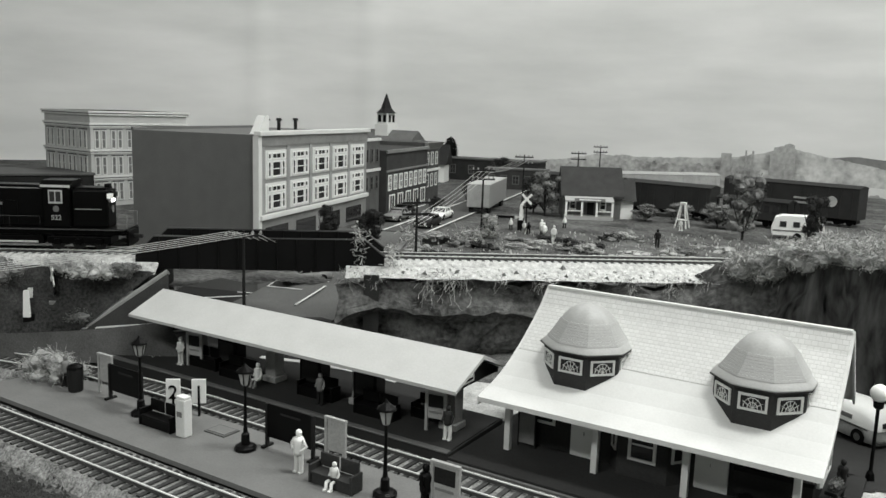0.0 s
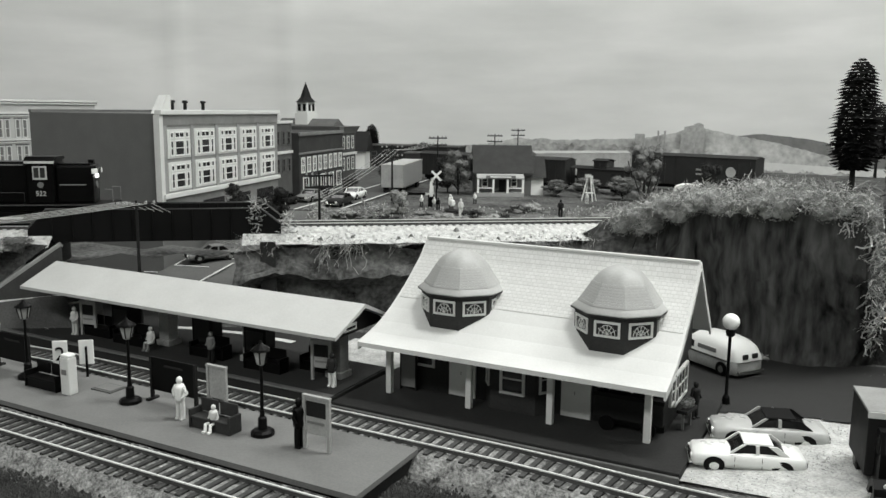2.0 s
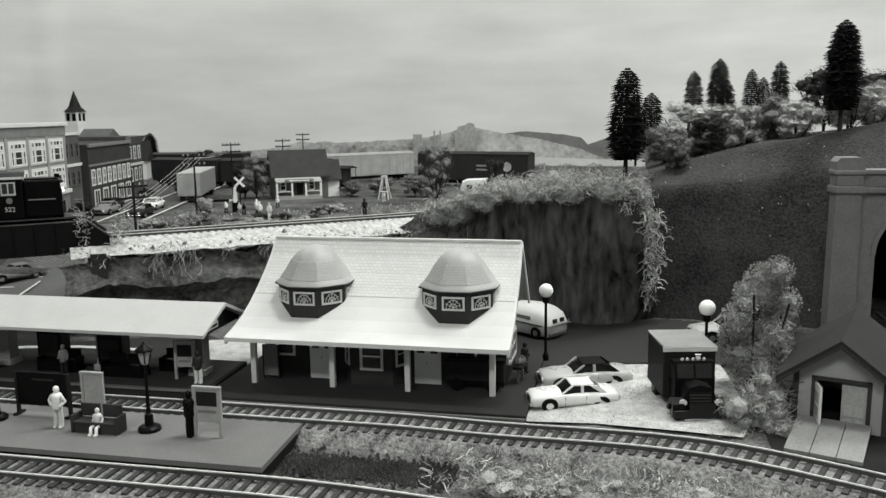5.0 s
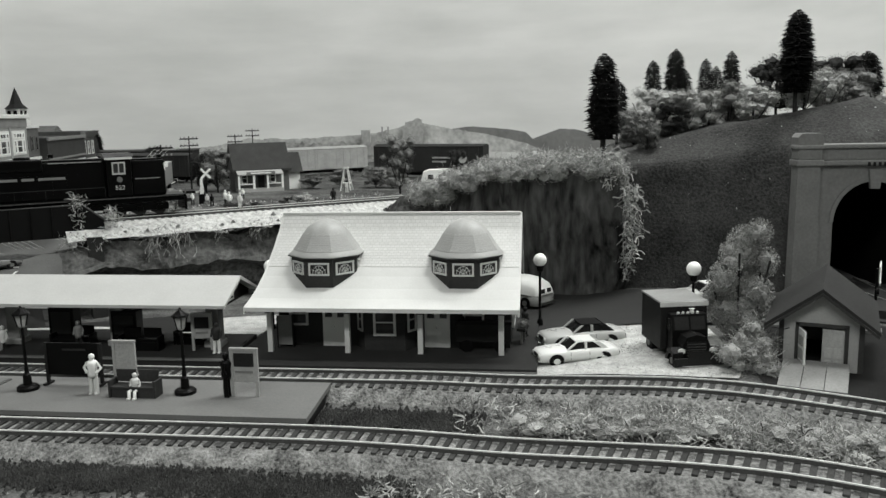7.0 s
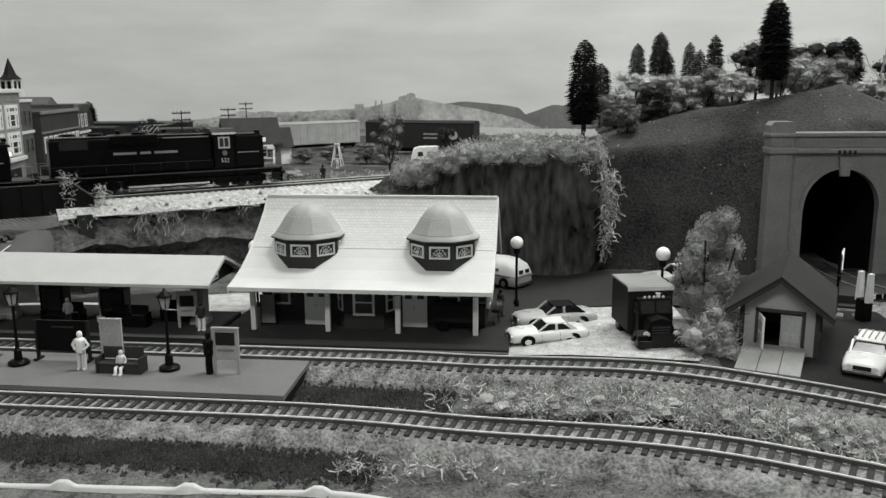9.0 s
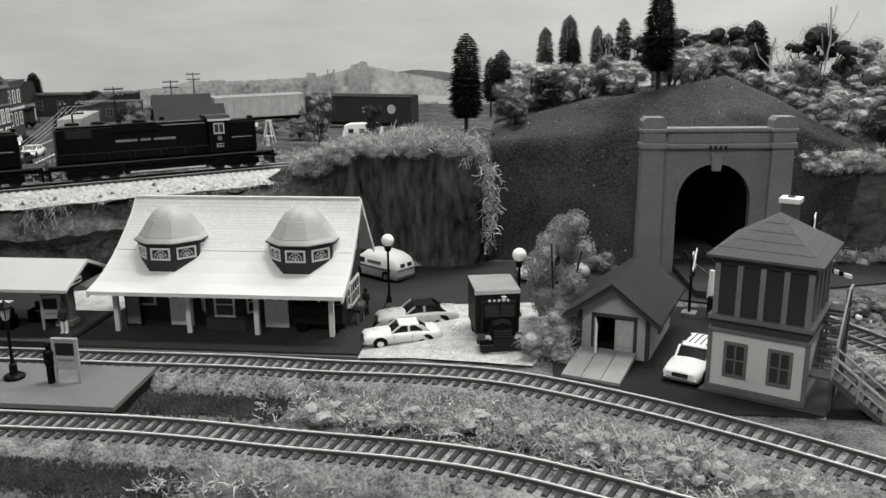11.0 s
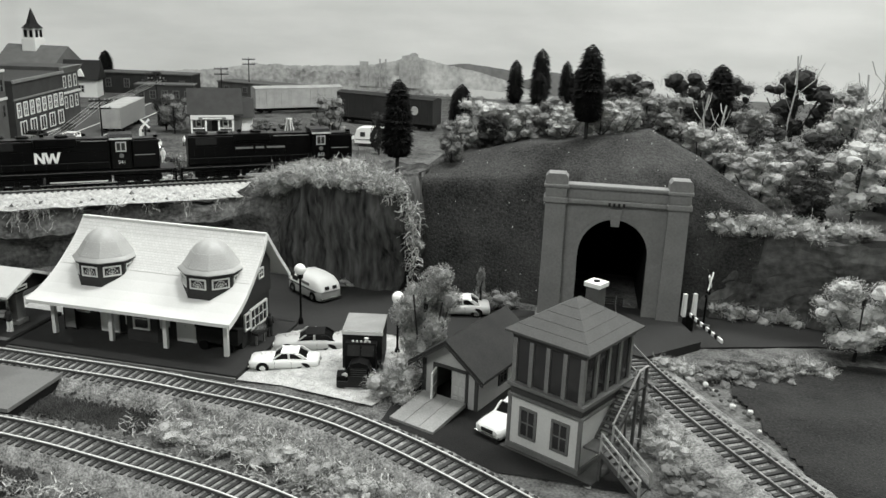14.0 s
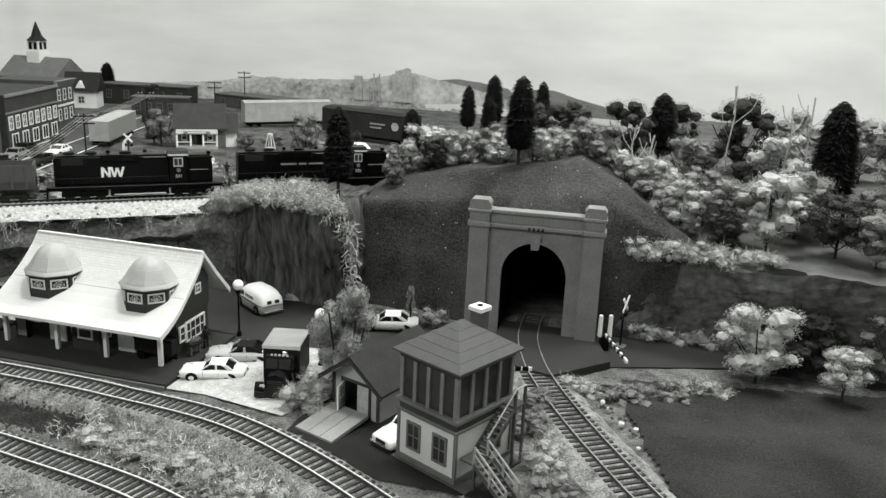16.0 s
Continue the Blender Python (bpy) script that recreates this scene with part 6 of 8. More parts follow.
def round_van(x, y, z, rz):
    """Streamlined two-tone van, nose along -x."""
    t = thing("bread_van", x, y, z, rz, "white-topped round delivery van beneath the rock face", "van")
    prof = [(-29, 5, 9.5), (-27, 9, 11), (-20, 17, 12.6), (-10, 24, 13), (6, 25, 13), (18, 24, 12.8), (25, 21, 12), (28, 15, 11), (29, 8, 10)]
    for nm, z0, z1, m2 in (("lower_body", 3.0, 11.5, mat("van_grey", 0.26, 0.45)), ("upper_body", 11.5, 99, WHITE)):
        bm = bmesh.new()
        rings = []
        for sx, top, w in prof:
            lo_, hi_ = z0, max(z0 + .2, min(top, z1))
            k = .86 if nm == "upper_body" else 1.0
            ring = []
            for i in range(9):
                a = math.pi * i / 8
                if nm == "lower_body":
                    yy = -w + 2 * w * i / 8
                    zz = hi_ if 0 < i < 8 else lo_
                    if i in (0, 8):
                        zz = lo_
                    elif i in (1, 7):
                        yy = -w if i == 1 else w
                else:
                    yy = -w * math.copysign(abs(math.cos(a)) ** .6, math.cos(a))
                    zz = lo_ + (hi_ - lo_) * math.sin(a) ** .6
                ring.append(bm.verts.new((sx, yy, zz)))
            rings.append(ring)
        for a, b in zip(rings, rings[1:]):
            for i in range(8):
                bm.faces.new((a[i], b[i], b[i + 1], a[i + 1]))
        bm.faces.new(rings[0])
        bm.faces.new(rings[-1][::-1])
        bmesh.ops.recalc_face_normals(bm, faces=bm.faces)
        body = part(nm, bm, m2, t, smooth=True)
    for sy in (-1, 1):
        part("side_window", box(-17, -8, sy * 13 - .4, sy * 13 + .4, 13.5, 18, .3), GLASS, t)
        part("side_trim", box(-20, 24, sy * 13.2 - .3, sy * 13.2 + .3, 10.6, 11.8), CHROME, t)
        part("lettering_bar", box(-4, 12, sy * 13.2 - .3, sy * 13.2 + .3, 14.4, 17), MIDGREY, t)
        part("rear_window", box(28, 29.2, sy * 4.2 - 2.2, sy * 4.2 + 2.2, 13, 16.2, .3), GLASS, t)
        for wx in (-17, 17):
            wh = part("wheel", shift(cyl(4.8, 4.8, 0, 3, 16, axis="y"), wx, sy * 11.6 - 1.5, 4.8), RUBBER, t)
            part("hubcap", shift(cyl(2.4, 2.2, 0, .5, 12, axis="y"), wx, sy * 13.2 - .25, 4.8), CHROME, wh)
    part("bumper", box(28.4, 30.6, -11, 11, 3.4, 6, .6), CHROME, t)
    part("bumper", box(-30.6, -28.4, -10, 10, 3.4, 6, .6), CHROME, t)
    return t


def camper(x, y, rz):
    t = thing("camper_trailer", x, y, 44, rz, "white camper trailer parked behind the upper line", "camper")
    part("shell", extrude([(-30, 6), (-32, 14), (-28, 28), (-20, 31), (22, 32), (30, 24), (32, 14), (28, 6)], -13, 13, "y"), WHITE, t)
    for u in (-18, -2, 14):
        part("window", box(u - 4, u + 4, -13.5, -13.05, 17, 24), GLASS, t)
    part("stripe", box(-30, 30, -13.4, -13.04, 11, 13), MIDGREY, t)
    for sy in (-1, 1):
        part("wheel", shift(cyl(5, 5, 0, 3, 14, axis="y"), 0, sy * 12 - 1.5, 5), RUBBER, t)


# ---- assembly ----
build_setting()
build_ground()
build_cliffs()
bores()
build_tracks()
build_station()
build_canopy()
build_island()
build_shed()
build_tower()
facade_building()
office_block()
church()
porch_house()
WHITEP = mat("white_car_paint", 0.75, 0.3, var=0.02, bump=0)
sedan(-4, 402, 2.5, 17, WHITEP, WHITEP, "white two-door model car on the gravel lot", scale=.92)
sedan(1, 439, 3.0, 18, mat("silver_car_paint", 0.42, 0.3, var=0.02, bump=0), mat("vinyl_top", 0.02, 0.6), "silver model car with black vinyl top")
delivery_truck(60.5, 395, 7, 12)
round_van(-46, 562, 2.2, -35)
sedan(180, 352, 9, 62, WHITEP, WHITEP, "white model station wagon with roof rack", True)
trailer(-612, 1069, 19)
box_wagon(-525, 1415, 42, 185, 50, mat("wagon_white", 0.33), "pale box wagon in the far yard")
box_wagon(-330, 1400, -14, 210, 56, mat("wagon_brown", 0.05), "dark box wagon with heart-shaped emblem in the far yard", heart=True)
camper(-180, 1150, 10)
globe_lamp(-27, 486, .4)
globe_lamp(74, 439, 5, 44)
globe_lamp(-221, 458)
for x, y, z, h, w, s in ((25, 594, 114, 90, 33, 1), (49, 755, 120, 68, 28, 2), (94, 837, 148, 63, 23, 3), (121, 857, 150, 74, 28, 4), (124, 819, 146, 55, 23, 5), (152, 847, 150, 62, 21, 6), (164, 852, 150, 54, 20, 16), (181, 857, 150, 70, 24, 7), (192, 650, 150, 90, 34, 8), (323, 854, 134, 82, 40, 9), (491, 723, 108, 122, 48, 10), (36, 790, 120, 60, 22, 11)):
    pine(x, y, z, h, w, s)

# ---- roads, lots and markings ----
LINE = mat("road_line", 0.62, 0.8, var=0.1)


def flat(name, poly, z0, z1, material, label):
    return tagged(part(name, extrude(poly, z0, z1, "z"), material), label, kind="structure")


flat("road", [(-1200, 366), (-530, 377), (-230, 437), (-230, 470), (-300, 520), (-412, 476), (-470, 560), (-700, 1000), (-900, 1000), (-640, 480), (-1200, 420)], -.6, .8, ASPH, "dark painted road under the bridge")
flat("pavement", [(-292, 440), (-232, 440), (-228, 520), (-296, 500)], -.5, 1.4, GRAVEL, "pale paved forecourt beside the canopy")
ROAD_EDGE = [(-30, 470), (20, 474), (92, 468), (108, 476), (165, 556), (60, 588), (-30, 588), (-120, 630), (-160, 620), (-235, 560), (-235, 500), (-36, 490)]


def inside(x, y, ring):
    """Whether a point lies within a closed outline."""
    odd = False
    for (xa, ya), (xb, yb) in zip(ring, ring[1:] + ring[:1]):
        if (ya > y) != (yb > y) and x < xa + (y - ya) / (yb - ya) * (xb - xa):
            odd = not odd
    return odd


sheet("road_station", span(-240, 170, 136), span(466, 634, 56), lambda x, y: low(x, y) + 2.2, ASPH, .3, 4.0, "dark asphalt drive behind the station", keep=lambda x, y: inside(x, y, ROAD_EDGE))
ring = [(-29, 370), (10, 366), (52, 353), (84, 346), (92, 370), (90, 430), (86, 474), (20, 479), (-29, 476)]
vs = [(x, y, low(x, y) + 1.6 + .5 * noise.noise((x * .1, y * .1, 3))) for x, y in ring] + [(x * .5 + 14, y * .5 + 209, low(x * .5 + 14, y) + 1.9) for x, y in ring]
n = len(ring)
fs = [(i, (i + 1) % n, n + (i + 1) % n, n + i) for i in range(n)] + [tuple(range(n, 2 * n))]
tagged(rawmesh("gravel_lot", vs, fs, GRAVEL), "pale gravel parking lot beside the station", kind="structure")
sheet("ground_dark", span(96, 262, 24), span(290, 470, 24), lambda x, y: low(x, y) + .8, mat("dark_yard", 0.035, 0.9, var=0.2, bump=0.4), .5, 2, "dark cinder yard round shed and tower",
      keep=lambda x, y: y > mid_y(x) + 24 and x < 262 - (y - 300) * .22)
sheet("lawn", span(318, 900, 190), span(180, 600, 140), lambda x, y: 11.5, mat("lawn_flock", 0.05, 0.95, var=0.4, fine=600, coarse=18, bump=0.8), .8, 6, "dark flocked lawn beside the tunnel track",
      keep=lambda x, y: x > 326 + (440 - y) * .33 + 8 * noise.noise((y * .04, 1, 0)) and y < 500 + .2 * (x - 330))
flat("road_tunnel", [(150, 500), (215, 478), (300, 520), (400, 556), (560, 560), (560, 606), (420, 612), (330, 600), (150, 560)], 8, 10.6, ASPH, "dark paved crossing before the tunnel mouth")
for pts, w in (([(-546, 383), (-534, 396)], 3), ([(-448, 453), (-417, 463), (-380, 470), (-330, 470)], 3),
               ([(-630, 604), (-586, 628)], 1.4), ([(-586, 628), (-640, 560)], 1.4), ([(-490, 533), (-394, 534), (-384, 527)], 1.4), ([(-677, 670), (-614, 705)], 4)):
    bm = bmesh.new()
    for (xa, ya), (xb, yb) in zip(pts, pts[1:]):
        d = math.hypot(xb - xa, yb - ya)
        nx, ny = -(yb - ya) / d * w, (xb - xa) / d * w
        extrude([(xa - nx, ya - ny), (xb - nx, yb - ny), (xb + nx, yb + ny), (xa + nx, ya + ny)], .82, 1.2, "z", bm)
    tagged(part("road_marking", bm, LINE), "white painted road line", kind="structure")
for pa, pb in (((-575, 347, 21), (-498, 407, 28)), ((-559, 357, 13), (-480, 419, 24)), ((-591, 329, 1), (-577, 341, 6))):
    tagged(part("road_marking", tube([tuple(np.array(pa) + (0.6, -.8, 1.2)), tuple(np.array(pb) + (0.6, -.8, 1.2))], .9, 4), LINE), "white painted road line", kind="structure")
# white scalloped edging in front
t = thing("edging_strip", 0, 0, 0, 0, "pale plastic scalloped edging strip along the layout's front", "edging")
xs = span(-700, -55, 160)
vs = []
for x in xs:
    z = 1.5 + 1.6 * abs(math.sin((x + 20) / 55 * math.pi / 2)) + (2.2 if abs(((x + 20) % 55) - 27) < 4 else 0)
    yy = 184 + 6 * smooth01((x + 200) / 90) - 8 * smooth01((x + 100) / 60)
    vs += [(x, yy - 2, -40), (x, yy - 2, z - 4), (x, yy, z - 3), (x, yy + 2, z - 4.5), (x, yy + 2, -40)]
fs = [(5 * i + k, 5 * i + 5 + k, 5 * i + 6 + k, 5 * i + 1 + k) for i in range(160) for k in range(4)]
rawmesh("strip", vs, fs, mat("edging_plastic", 0.55, 0.5, var=0.05), t, smooth=True)

# ---- bridge ----
t = thing("girder_bridge", 0, 0, 0, 0, "black plate girder railway bridge over the road", "bridge")
for n in (-22, 22):
    s0, s1 = (-188, 4)
    prof = [(s0, 79 - 3), (s0 + 14, 91), (s1 - 16, 91), (s1, 78), (s1, 66), (s0, 66)]
    bm = bmesh.new()
    lo_ = [bm.verts.new(up(a, n - 1.2, b)) for a, b in prof]
    hi_ = [bm.verts.new(up(a, n + 1.2, b)) for a, b in prof]
    for i in range(6):
        bm.faces.new((lo_[i], lo_[(i + 1) % 6], hi_[(i + 1) % 6], hi_[i]))
    bm.faces.new(lo_[::-1])
    bm.faces.new(hi_)
    g = part("girder", bm, mat("girder_black", 0.012, 0.6), t)
    bm = tube([up(s0, n, 76.3), up(s0 + 14, n, 91.3), up(s1 - 16, n, 91.3), up(s1, n, 78.3)], 1.3, 6)
    part("top_flange", bm, mat("worn_flange", 0.09, 0.45), g, "worn grey flange")
    for i in range(11):
        a = s0 + 18 + i * 15
        part("stiffener", tube([up(a, n - 1.6, 66.5), up(a, n - 1.6, 90.5)], .7, 4), mat("girder_black", 0.012, 0.6), g)
bm = bmesh.new()
q = [up(-174, -21), up(-12, -21), up(-12, 21), up(-174, 21)]
part("deck", extrude([(p[0], p[1]) for p in q], 66, 72.5, "z"), mat("girder_black", 0.012, 0.6), t)
AB = mat("abutment_concrete", 0.05, 0.85, var=0.15)
for nm, s0, s1 in (("abutment", -186, -174), ("abutment", -12, 0)):
    q = [up(s0, -38), up(s1, -38), up(s1, 38), up(s0, 38)]
    tagged(part(nm, extrude([(p[0], p[1]) for p in q], -1, 66, "z"), AB), "dark concrete bridge abutment", kind="structure")
flat("retaining_wall", [(-412, 506), (-406, 512), (-536, 780), (-541, 777)], -1, 46, mat("retaining_concrete", 0.2, 0.85, var=0.15), "grey retaining wall beside the sunken road")
# sloped wing wall on the far side of the road
bm = bmesh.new()
a, b = np.array((-504, 413.0)), np.array((-545, 371.0))
nn = np.array((-(b - a)[1], (b - a)[0])) / np.linalg.norm(b - a) * 3
pr = [(a, -1, 66), (b, -1, 25)]
v = [bm.verts.new((*(p + o * nn), z)) for p, z0, z1 in pr for o in (-1, 1) for z in (z0, z1)]
for f4 in ((0, 2, 3, 1), (4, 5, 7, 6), (0, 1, 5, 4), (2, 6, 7, 3), (1, 3, 7, 5), (0, 4, 6, 2)):
    bm.faces.new([v[i] for i in f4])
w = tagged(part("wing_wall", bm, mat("wing_wall", 0.08, 0.85)), "sloped dark wing wall with pale coping", kind="structure")
part("coping", tube([(*a, 67), (*b, 26)], 2.2, 6), mat("coping_stone", 0.28), w)

# ---- greenery along the cliff ----
def fringe(name, rows, material, label, seed, width=.45):
    rng = np.random.default_rng(seed)
    t = thing(name, 0, 0, 0, 0, label, "vegetation", kind="stuff")
    v, f = join(*[tangle(*r[:6], int(r[6] * 1.5), r[7] * .8, width, rng, r[8] if len(r) > 8 else 0) for r in rows])
    ob = rawmesh("fibre_tuft", v, f, material, t, kind="stuff")
    return t


for i, (s, dn, ln, n) in enumerate(((-22, -32, 16, 60), (-5, -34, 14, 40), (40, -38, 24, 60), (60, -38, 26, 70), (95, -37, 12, 40), (130, -37, 14, 50), (165, -37, 12, 50), (200, -38, 16, 60), (235, -38, 16, 70), (262, -40, 24, 80))):
    x, y, _ = up(s, dn)
    fringe("trailing_grass", [(x, y, 65, 10, 6, 3, n // 2, ln * .8, .4), (x, y - 3, 61, 5, 3, 3, n // 7, ln * 1.3, 1.2)], STRAW, "dry straw-coloured grass trailing over the cliff edge", 40 + i, .2)
x, y, _ = up(-16, -22)
fringe("dry_weed", [(x, y, 86, 5, 4, 14, 70, 12, 0), (x + 22, y + 14, 80, 6, 5, 9, 50, 12, 0)], STRAW, "tall pale dry weed beside the bridge end", 77, .4)
for i, (x, y, z, w, d, h) in enumerate(((-128, 652, 82, 44, 34, 26), (-95, 640, 96, 50, 40, 24), (-60, 612, 106, 56, 40, 24), (-28, 592, 109, 50, 40, 22), (2, 578, 112, 44, 34, 20), (24, 572, 112, 34, 30, 18), (-20, 615, 110, 60, 30, 26), (-75, 640, 100, 50, 30, 24))):
    bush(x, y, z - 6, w, d, h, BUSHL, "pale lichen bush on the cliff top", 1500, 1.25, 60 + i)
    fringe("curled_lichen", [(x, y - 12, z + 8, w * .42, 13, 8, 190, 14, .15)], STRAW, "curled dry lichen strands on the cliff top", 160 + i, .24)
fringe("hanging_vine", [(34, 566, 108, 10, 8, 6, 70, 16, .5), (44, 570, 92, 8, 6, 10, 70, 18, .7), (47, 574, 70, 6, 5, 12, 60, 16, .7), (46, 578, 48, 6, 5, 12, 50, 14, .7), (45, 580, 30, 4, 4, 8, 26, 12, .6)], STRAW, "pale dead vine hanging down the rock corner", 91, .5)
for i, (x, y, w, d, h, z) in enumerate(((-556, 372, 70, 24, 16, 64), (-606, 336, 70, 24, 18, 62), (-666, 292, 70, 24, 18, 62), (-530, 394, 24, 14, 12, 62))):
    bush(x, y, z, w, d, h, BUSHM if i % 2 else BUSHL, "pale green foam bush on the bank by the bridge", 900, 1.5, 200 + i)
bush(-552, 372, 30, 30, 16, 16, BUSHM, "green foam shrub at the foot of the wing wall", 600, 1.4, 210)
bush(-505, 392, 0, 34, 14, 10, BUSHL, "pale tuft beside the road", 400, 1.2, 211)

# ---- weeds between the tracks ----
rows = []
rng0 = np.random.default_rng(5)
for k in range(46):
    x = rng0.uniform(-60, 190)
    y0, y1 = near_y(x) + 20, mid_y(x) - 22
    y = rng0.uniform(y0, max(y0 + 2, y0 + (y1 - y0) * .8))
    den = smooth01((x + 90) / 120)
    rows.append((x, y, low(x, y) + 2.5, 12, 6, 2.5, int(10 + 22 * den), 13, 0))
fringe("dry_brush", rows, STRAW, "tangled dry brush between the two tracks", 15, .32)
for i, (x, y, w, d, h) in enumerate(((-20, 292, 40, 20, 9), (15, 283, 44, 22, 11), (50, 276, 44, 20, 12), (85, 262, 40, 20, 13), (120, 250, 44, 22, 14), (150, 238, 50, 26, 16), (190, 220, 50, 30, 16))):
    y = (near_y(x) + mid_y(x)) / 2 - 3
    bush(x, y, low(x, y) - 1, w, d, h, mat("sage_lichen", 0.29, 0.95, var=.15, island=.14) if i % 2 else BUSHL, "low pale lichen brush between the tracks", 900, 1.0, 230 + i)
fringe("dry_brush_front", [(-80, 208, 2, 16, 7, 2, 60, 14, 0), (-50, 212, 2, 14, 6, 2, 40, 14, 0), (-20, 205, 2, 20, 6, 2, 30, 12, 0)], STRAW, "pale driftwood-like brush in front of the near track", 16, .4)
fringe("grass_tuft", [(-62, 312, 2, 5, 3, 1, 26, 14, -.9), (-35, 318, 2, 5, 3, 1, 20, 13, -.9), (-75, 318, 1, 8, 4, 1, 22, 9, -.9), (-5, 310, 2, 9, 5, 1, 24, 10, -.9)], mat("dry_grass", 0.2, 0.95, island=.4), "thin upright grass tufts by the track", 17, .22)

# ---- shrubs by the shed and car park ----
leafy_tree(100, 425, 4, 84, 52, mat("sage_lichen", 0.29, 0.95, var=.15, island=.14), "tall grey-green foam shrub beside the delivery truck", 6500, 1.8, 301, "tall_shrub", .05)
bush(94, 372, 5, 36, 38, 40, mat("sage_lichen", 0.29, 0.95, var=.15, island=.14), "pale sage lichen shrub beside the shed", 1500, 1.1, 302)
bush(80, 352, 4, 18, 16, 9, BUSHL, "small pale shrub at the lot's edge", 400, 1.0, 303)
bush(52, 572, 0, 30, 18, 9, BUSHL, "low pale shrub at the rock's foot", 500, 1.2, 304)
bush(128, 560, 6, 52, 26, 26, BUSHM, "round green foam bush below the hill", 1300, 1.3, 305)
bush(-24, 598, 0, 16, 10, 10, BUSHL, "small dry tuft behind the van", 160, 1.0, 306)
sedan(100, 535, 11, 15, mat("silver_car_paint", 0.42, 0.3, var=0.02, bump=0), WHITEP, "pale convertible parked behind the trees")
leafy_tree(118, 545, 6, 46, 12, BUSHM, "thin sapling behind the shed", 160, 1.3, 307, trunk=.5)

# ---- hill top and terrace trees ----
SAGE = mat("sage_lichen", 0.29, 0.95, var=.15, island=.14)
hill_rows = ((60, 690, 122, 40, 40, BUSHM), (80, 705, 124, 58, 56, BUSHL), (98, 690, 126, 40, 44, BUSHD), (112, 705, 130, 50, 48, SAGE), (130, 705, 134, 44, 44, SAGE), (150, 710, 140, 46, 48, BUSHM), (168, 690, 142, 40, 44, BUSHL),
             (205, 665, 152, 40, 44, BUSHL), (222, 668, 152, 42, 44, SAGE), (200, 740, 150, 60, 60, BUSHD), (225, 760, 150, 60, 64, BUSHD), (245, 720, 152, 50, 54, BUSHM), (270, 730, 140, 54, 60, BUSHM), (66, 640, 122, 32, 26, BUSHM),
             (285, 800, 130, 84, 70, BUSHD), (300, 700, 118, 56, 66, SAGE), (322, 680, 108, 52, 60, BUSHM))
for i, (x, y, z, h, w, m) in enumerate(hill_rows):
    leafy_tree(x, y, z - 2, h, w, m, {BUSHD: "dark foliage model tree on the hill", BUSHL: "pale lichen model tree on the hill", SAGE: "sage-grey model tree on the hill", BUSHM: "green foam model tree on the hill"}[m], 1100, 1.6, 400 + i, trunk=.2)
terr = ((352, 650, 58, 62, SAGE), (375, 700, 62, 66, BUSHM), (400, 660, 62, 66, BUSHM), (430, 640, 74, 74, BUSHL), (392, 625, 42, 46, BUSHD), (460, 690, 70, 70, BUSHM), (490, 640, 62, 70, BUSHD), (520, 620, 52, 66, BUSHM), (545, 700, 80, 80, BUSHM), (600, 640, 60, 70, BUSHD),
        (450, 780, 84, 76, BUSHL), (416, 932, 96, 90, BUSHD), (360, 800, 70, 66, BUSHM), (510, 820, 80, 80, BUSHM), (580, 800, 80, 80, BUSHD), (640, 760, 90, 80, BUSHM), (372, 760, 60, 60, BUSHD), (480, 960, 80, 80, BUSHM), (340, 940, 84, 70, BUSHD), (560, 940, 80, 90, BUSHM), (640, 900, 90, 90, BUSHD), (330, 760, 50, 60, BUSHL), (420, 740, 60, 60, BUSHD))
for i, (x, y, h, w, m) in enumerate(terr):
    leafy_tree(x, y, 95 + 20 * smooth01((y - 620) / 300), h, w, m, {BUSHD: "dark foliage model tree on the terrace", BUSHL: "pale lichen model tree on the terrace", SAGE: "sage-grey model tree on the terrace", BUSHM: "green foam model tree on the terrace"}[m], 1300, 1.9, 500 + i, trunk=.2)
for i, (x, y, w) in enumerate(((345, 606, 40), (372, 604, 44), (400, 598, 40), (322, 604, 36), (428, 596, 30))):
    bush(x, y, 90, w, 24, 22, SAGE if i % 2 else BUSHL, "pale hedge along the terrace edge", 800, 1.4, 540 + i)
for i, (x, y, w, d, h) in enumerate(((337, 600, 46, 22, 24), (378, 604, 40, 20, 20), (430, 602, 46, 22, 24), (480, 580, 60, 30, 26))):
    bush(x, y, 10, w, d, h, BUSHL if i != 3 else BUSHD, "pale lichen bush at the rock's foot", 800, 1.4, 550 + i)
for i, (x, y, w, d, h) in enumerate(((285, 470, 44, 26, 14), (318, 468, 50, 30, 16), (350, 480, 50, 28, 16), (385, 498, 46, 24, 14), (262, 430, 22, 40, 16), (262, 390, 26, 40, 18), (278, 345, 30, 44, 18), (290, 300, 36, 40, 18))):
    x += 0 if i < 4 else -2
    bush(x, y, 8, w, d, h, BUSHM if i % 3 else SAGE, "tangled grey-green brush beside the tunnel track", 900, 1.1, 560 + i)
leafy_tree(425, 535, 10, 74, 78, BUSHL, "pale lichen tree on the dark lawn", 2600, 1.7, 601, trunk=.22)
leafy_tree(490, 520, 10, 46, 40, BUSHL, "small pale lichen tree on the dark lawn", 1200, 1.5, 602, trunk=.3)
leafy_tree(470, 570, 10, 60, 70, BUSHD, "dark foliage tree at the lawn's edge", 1500, 1.8, 603, trunk=.2)
leafy_tree(540, 560, 10, 70, 80, BUSHM, "green foam tree at the lawn's edge", 1500, 1.8, 604, trunk=.2)
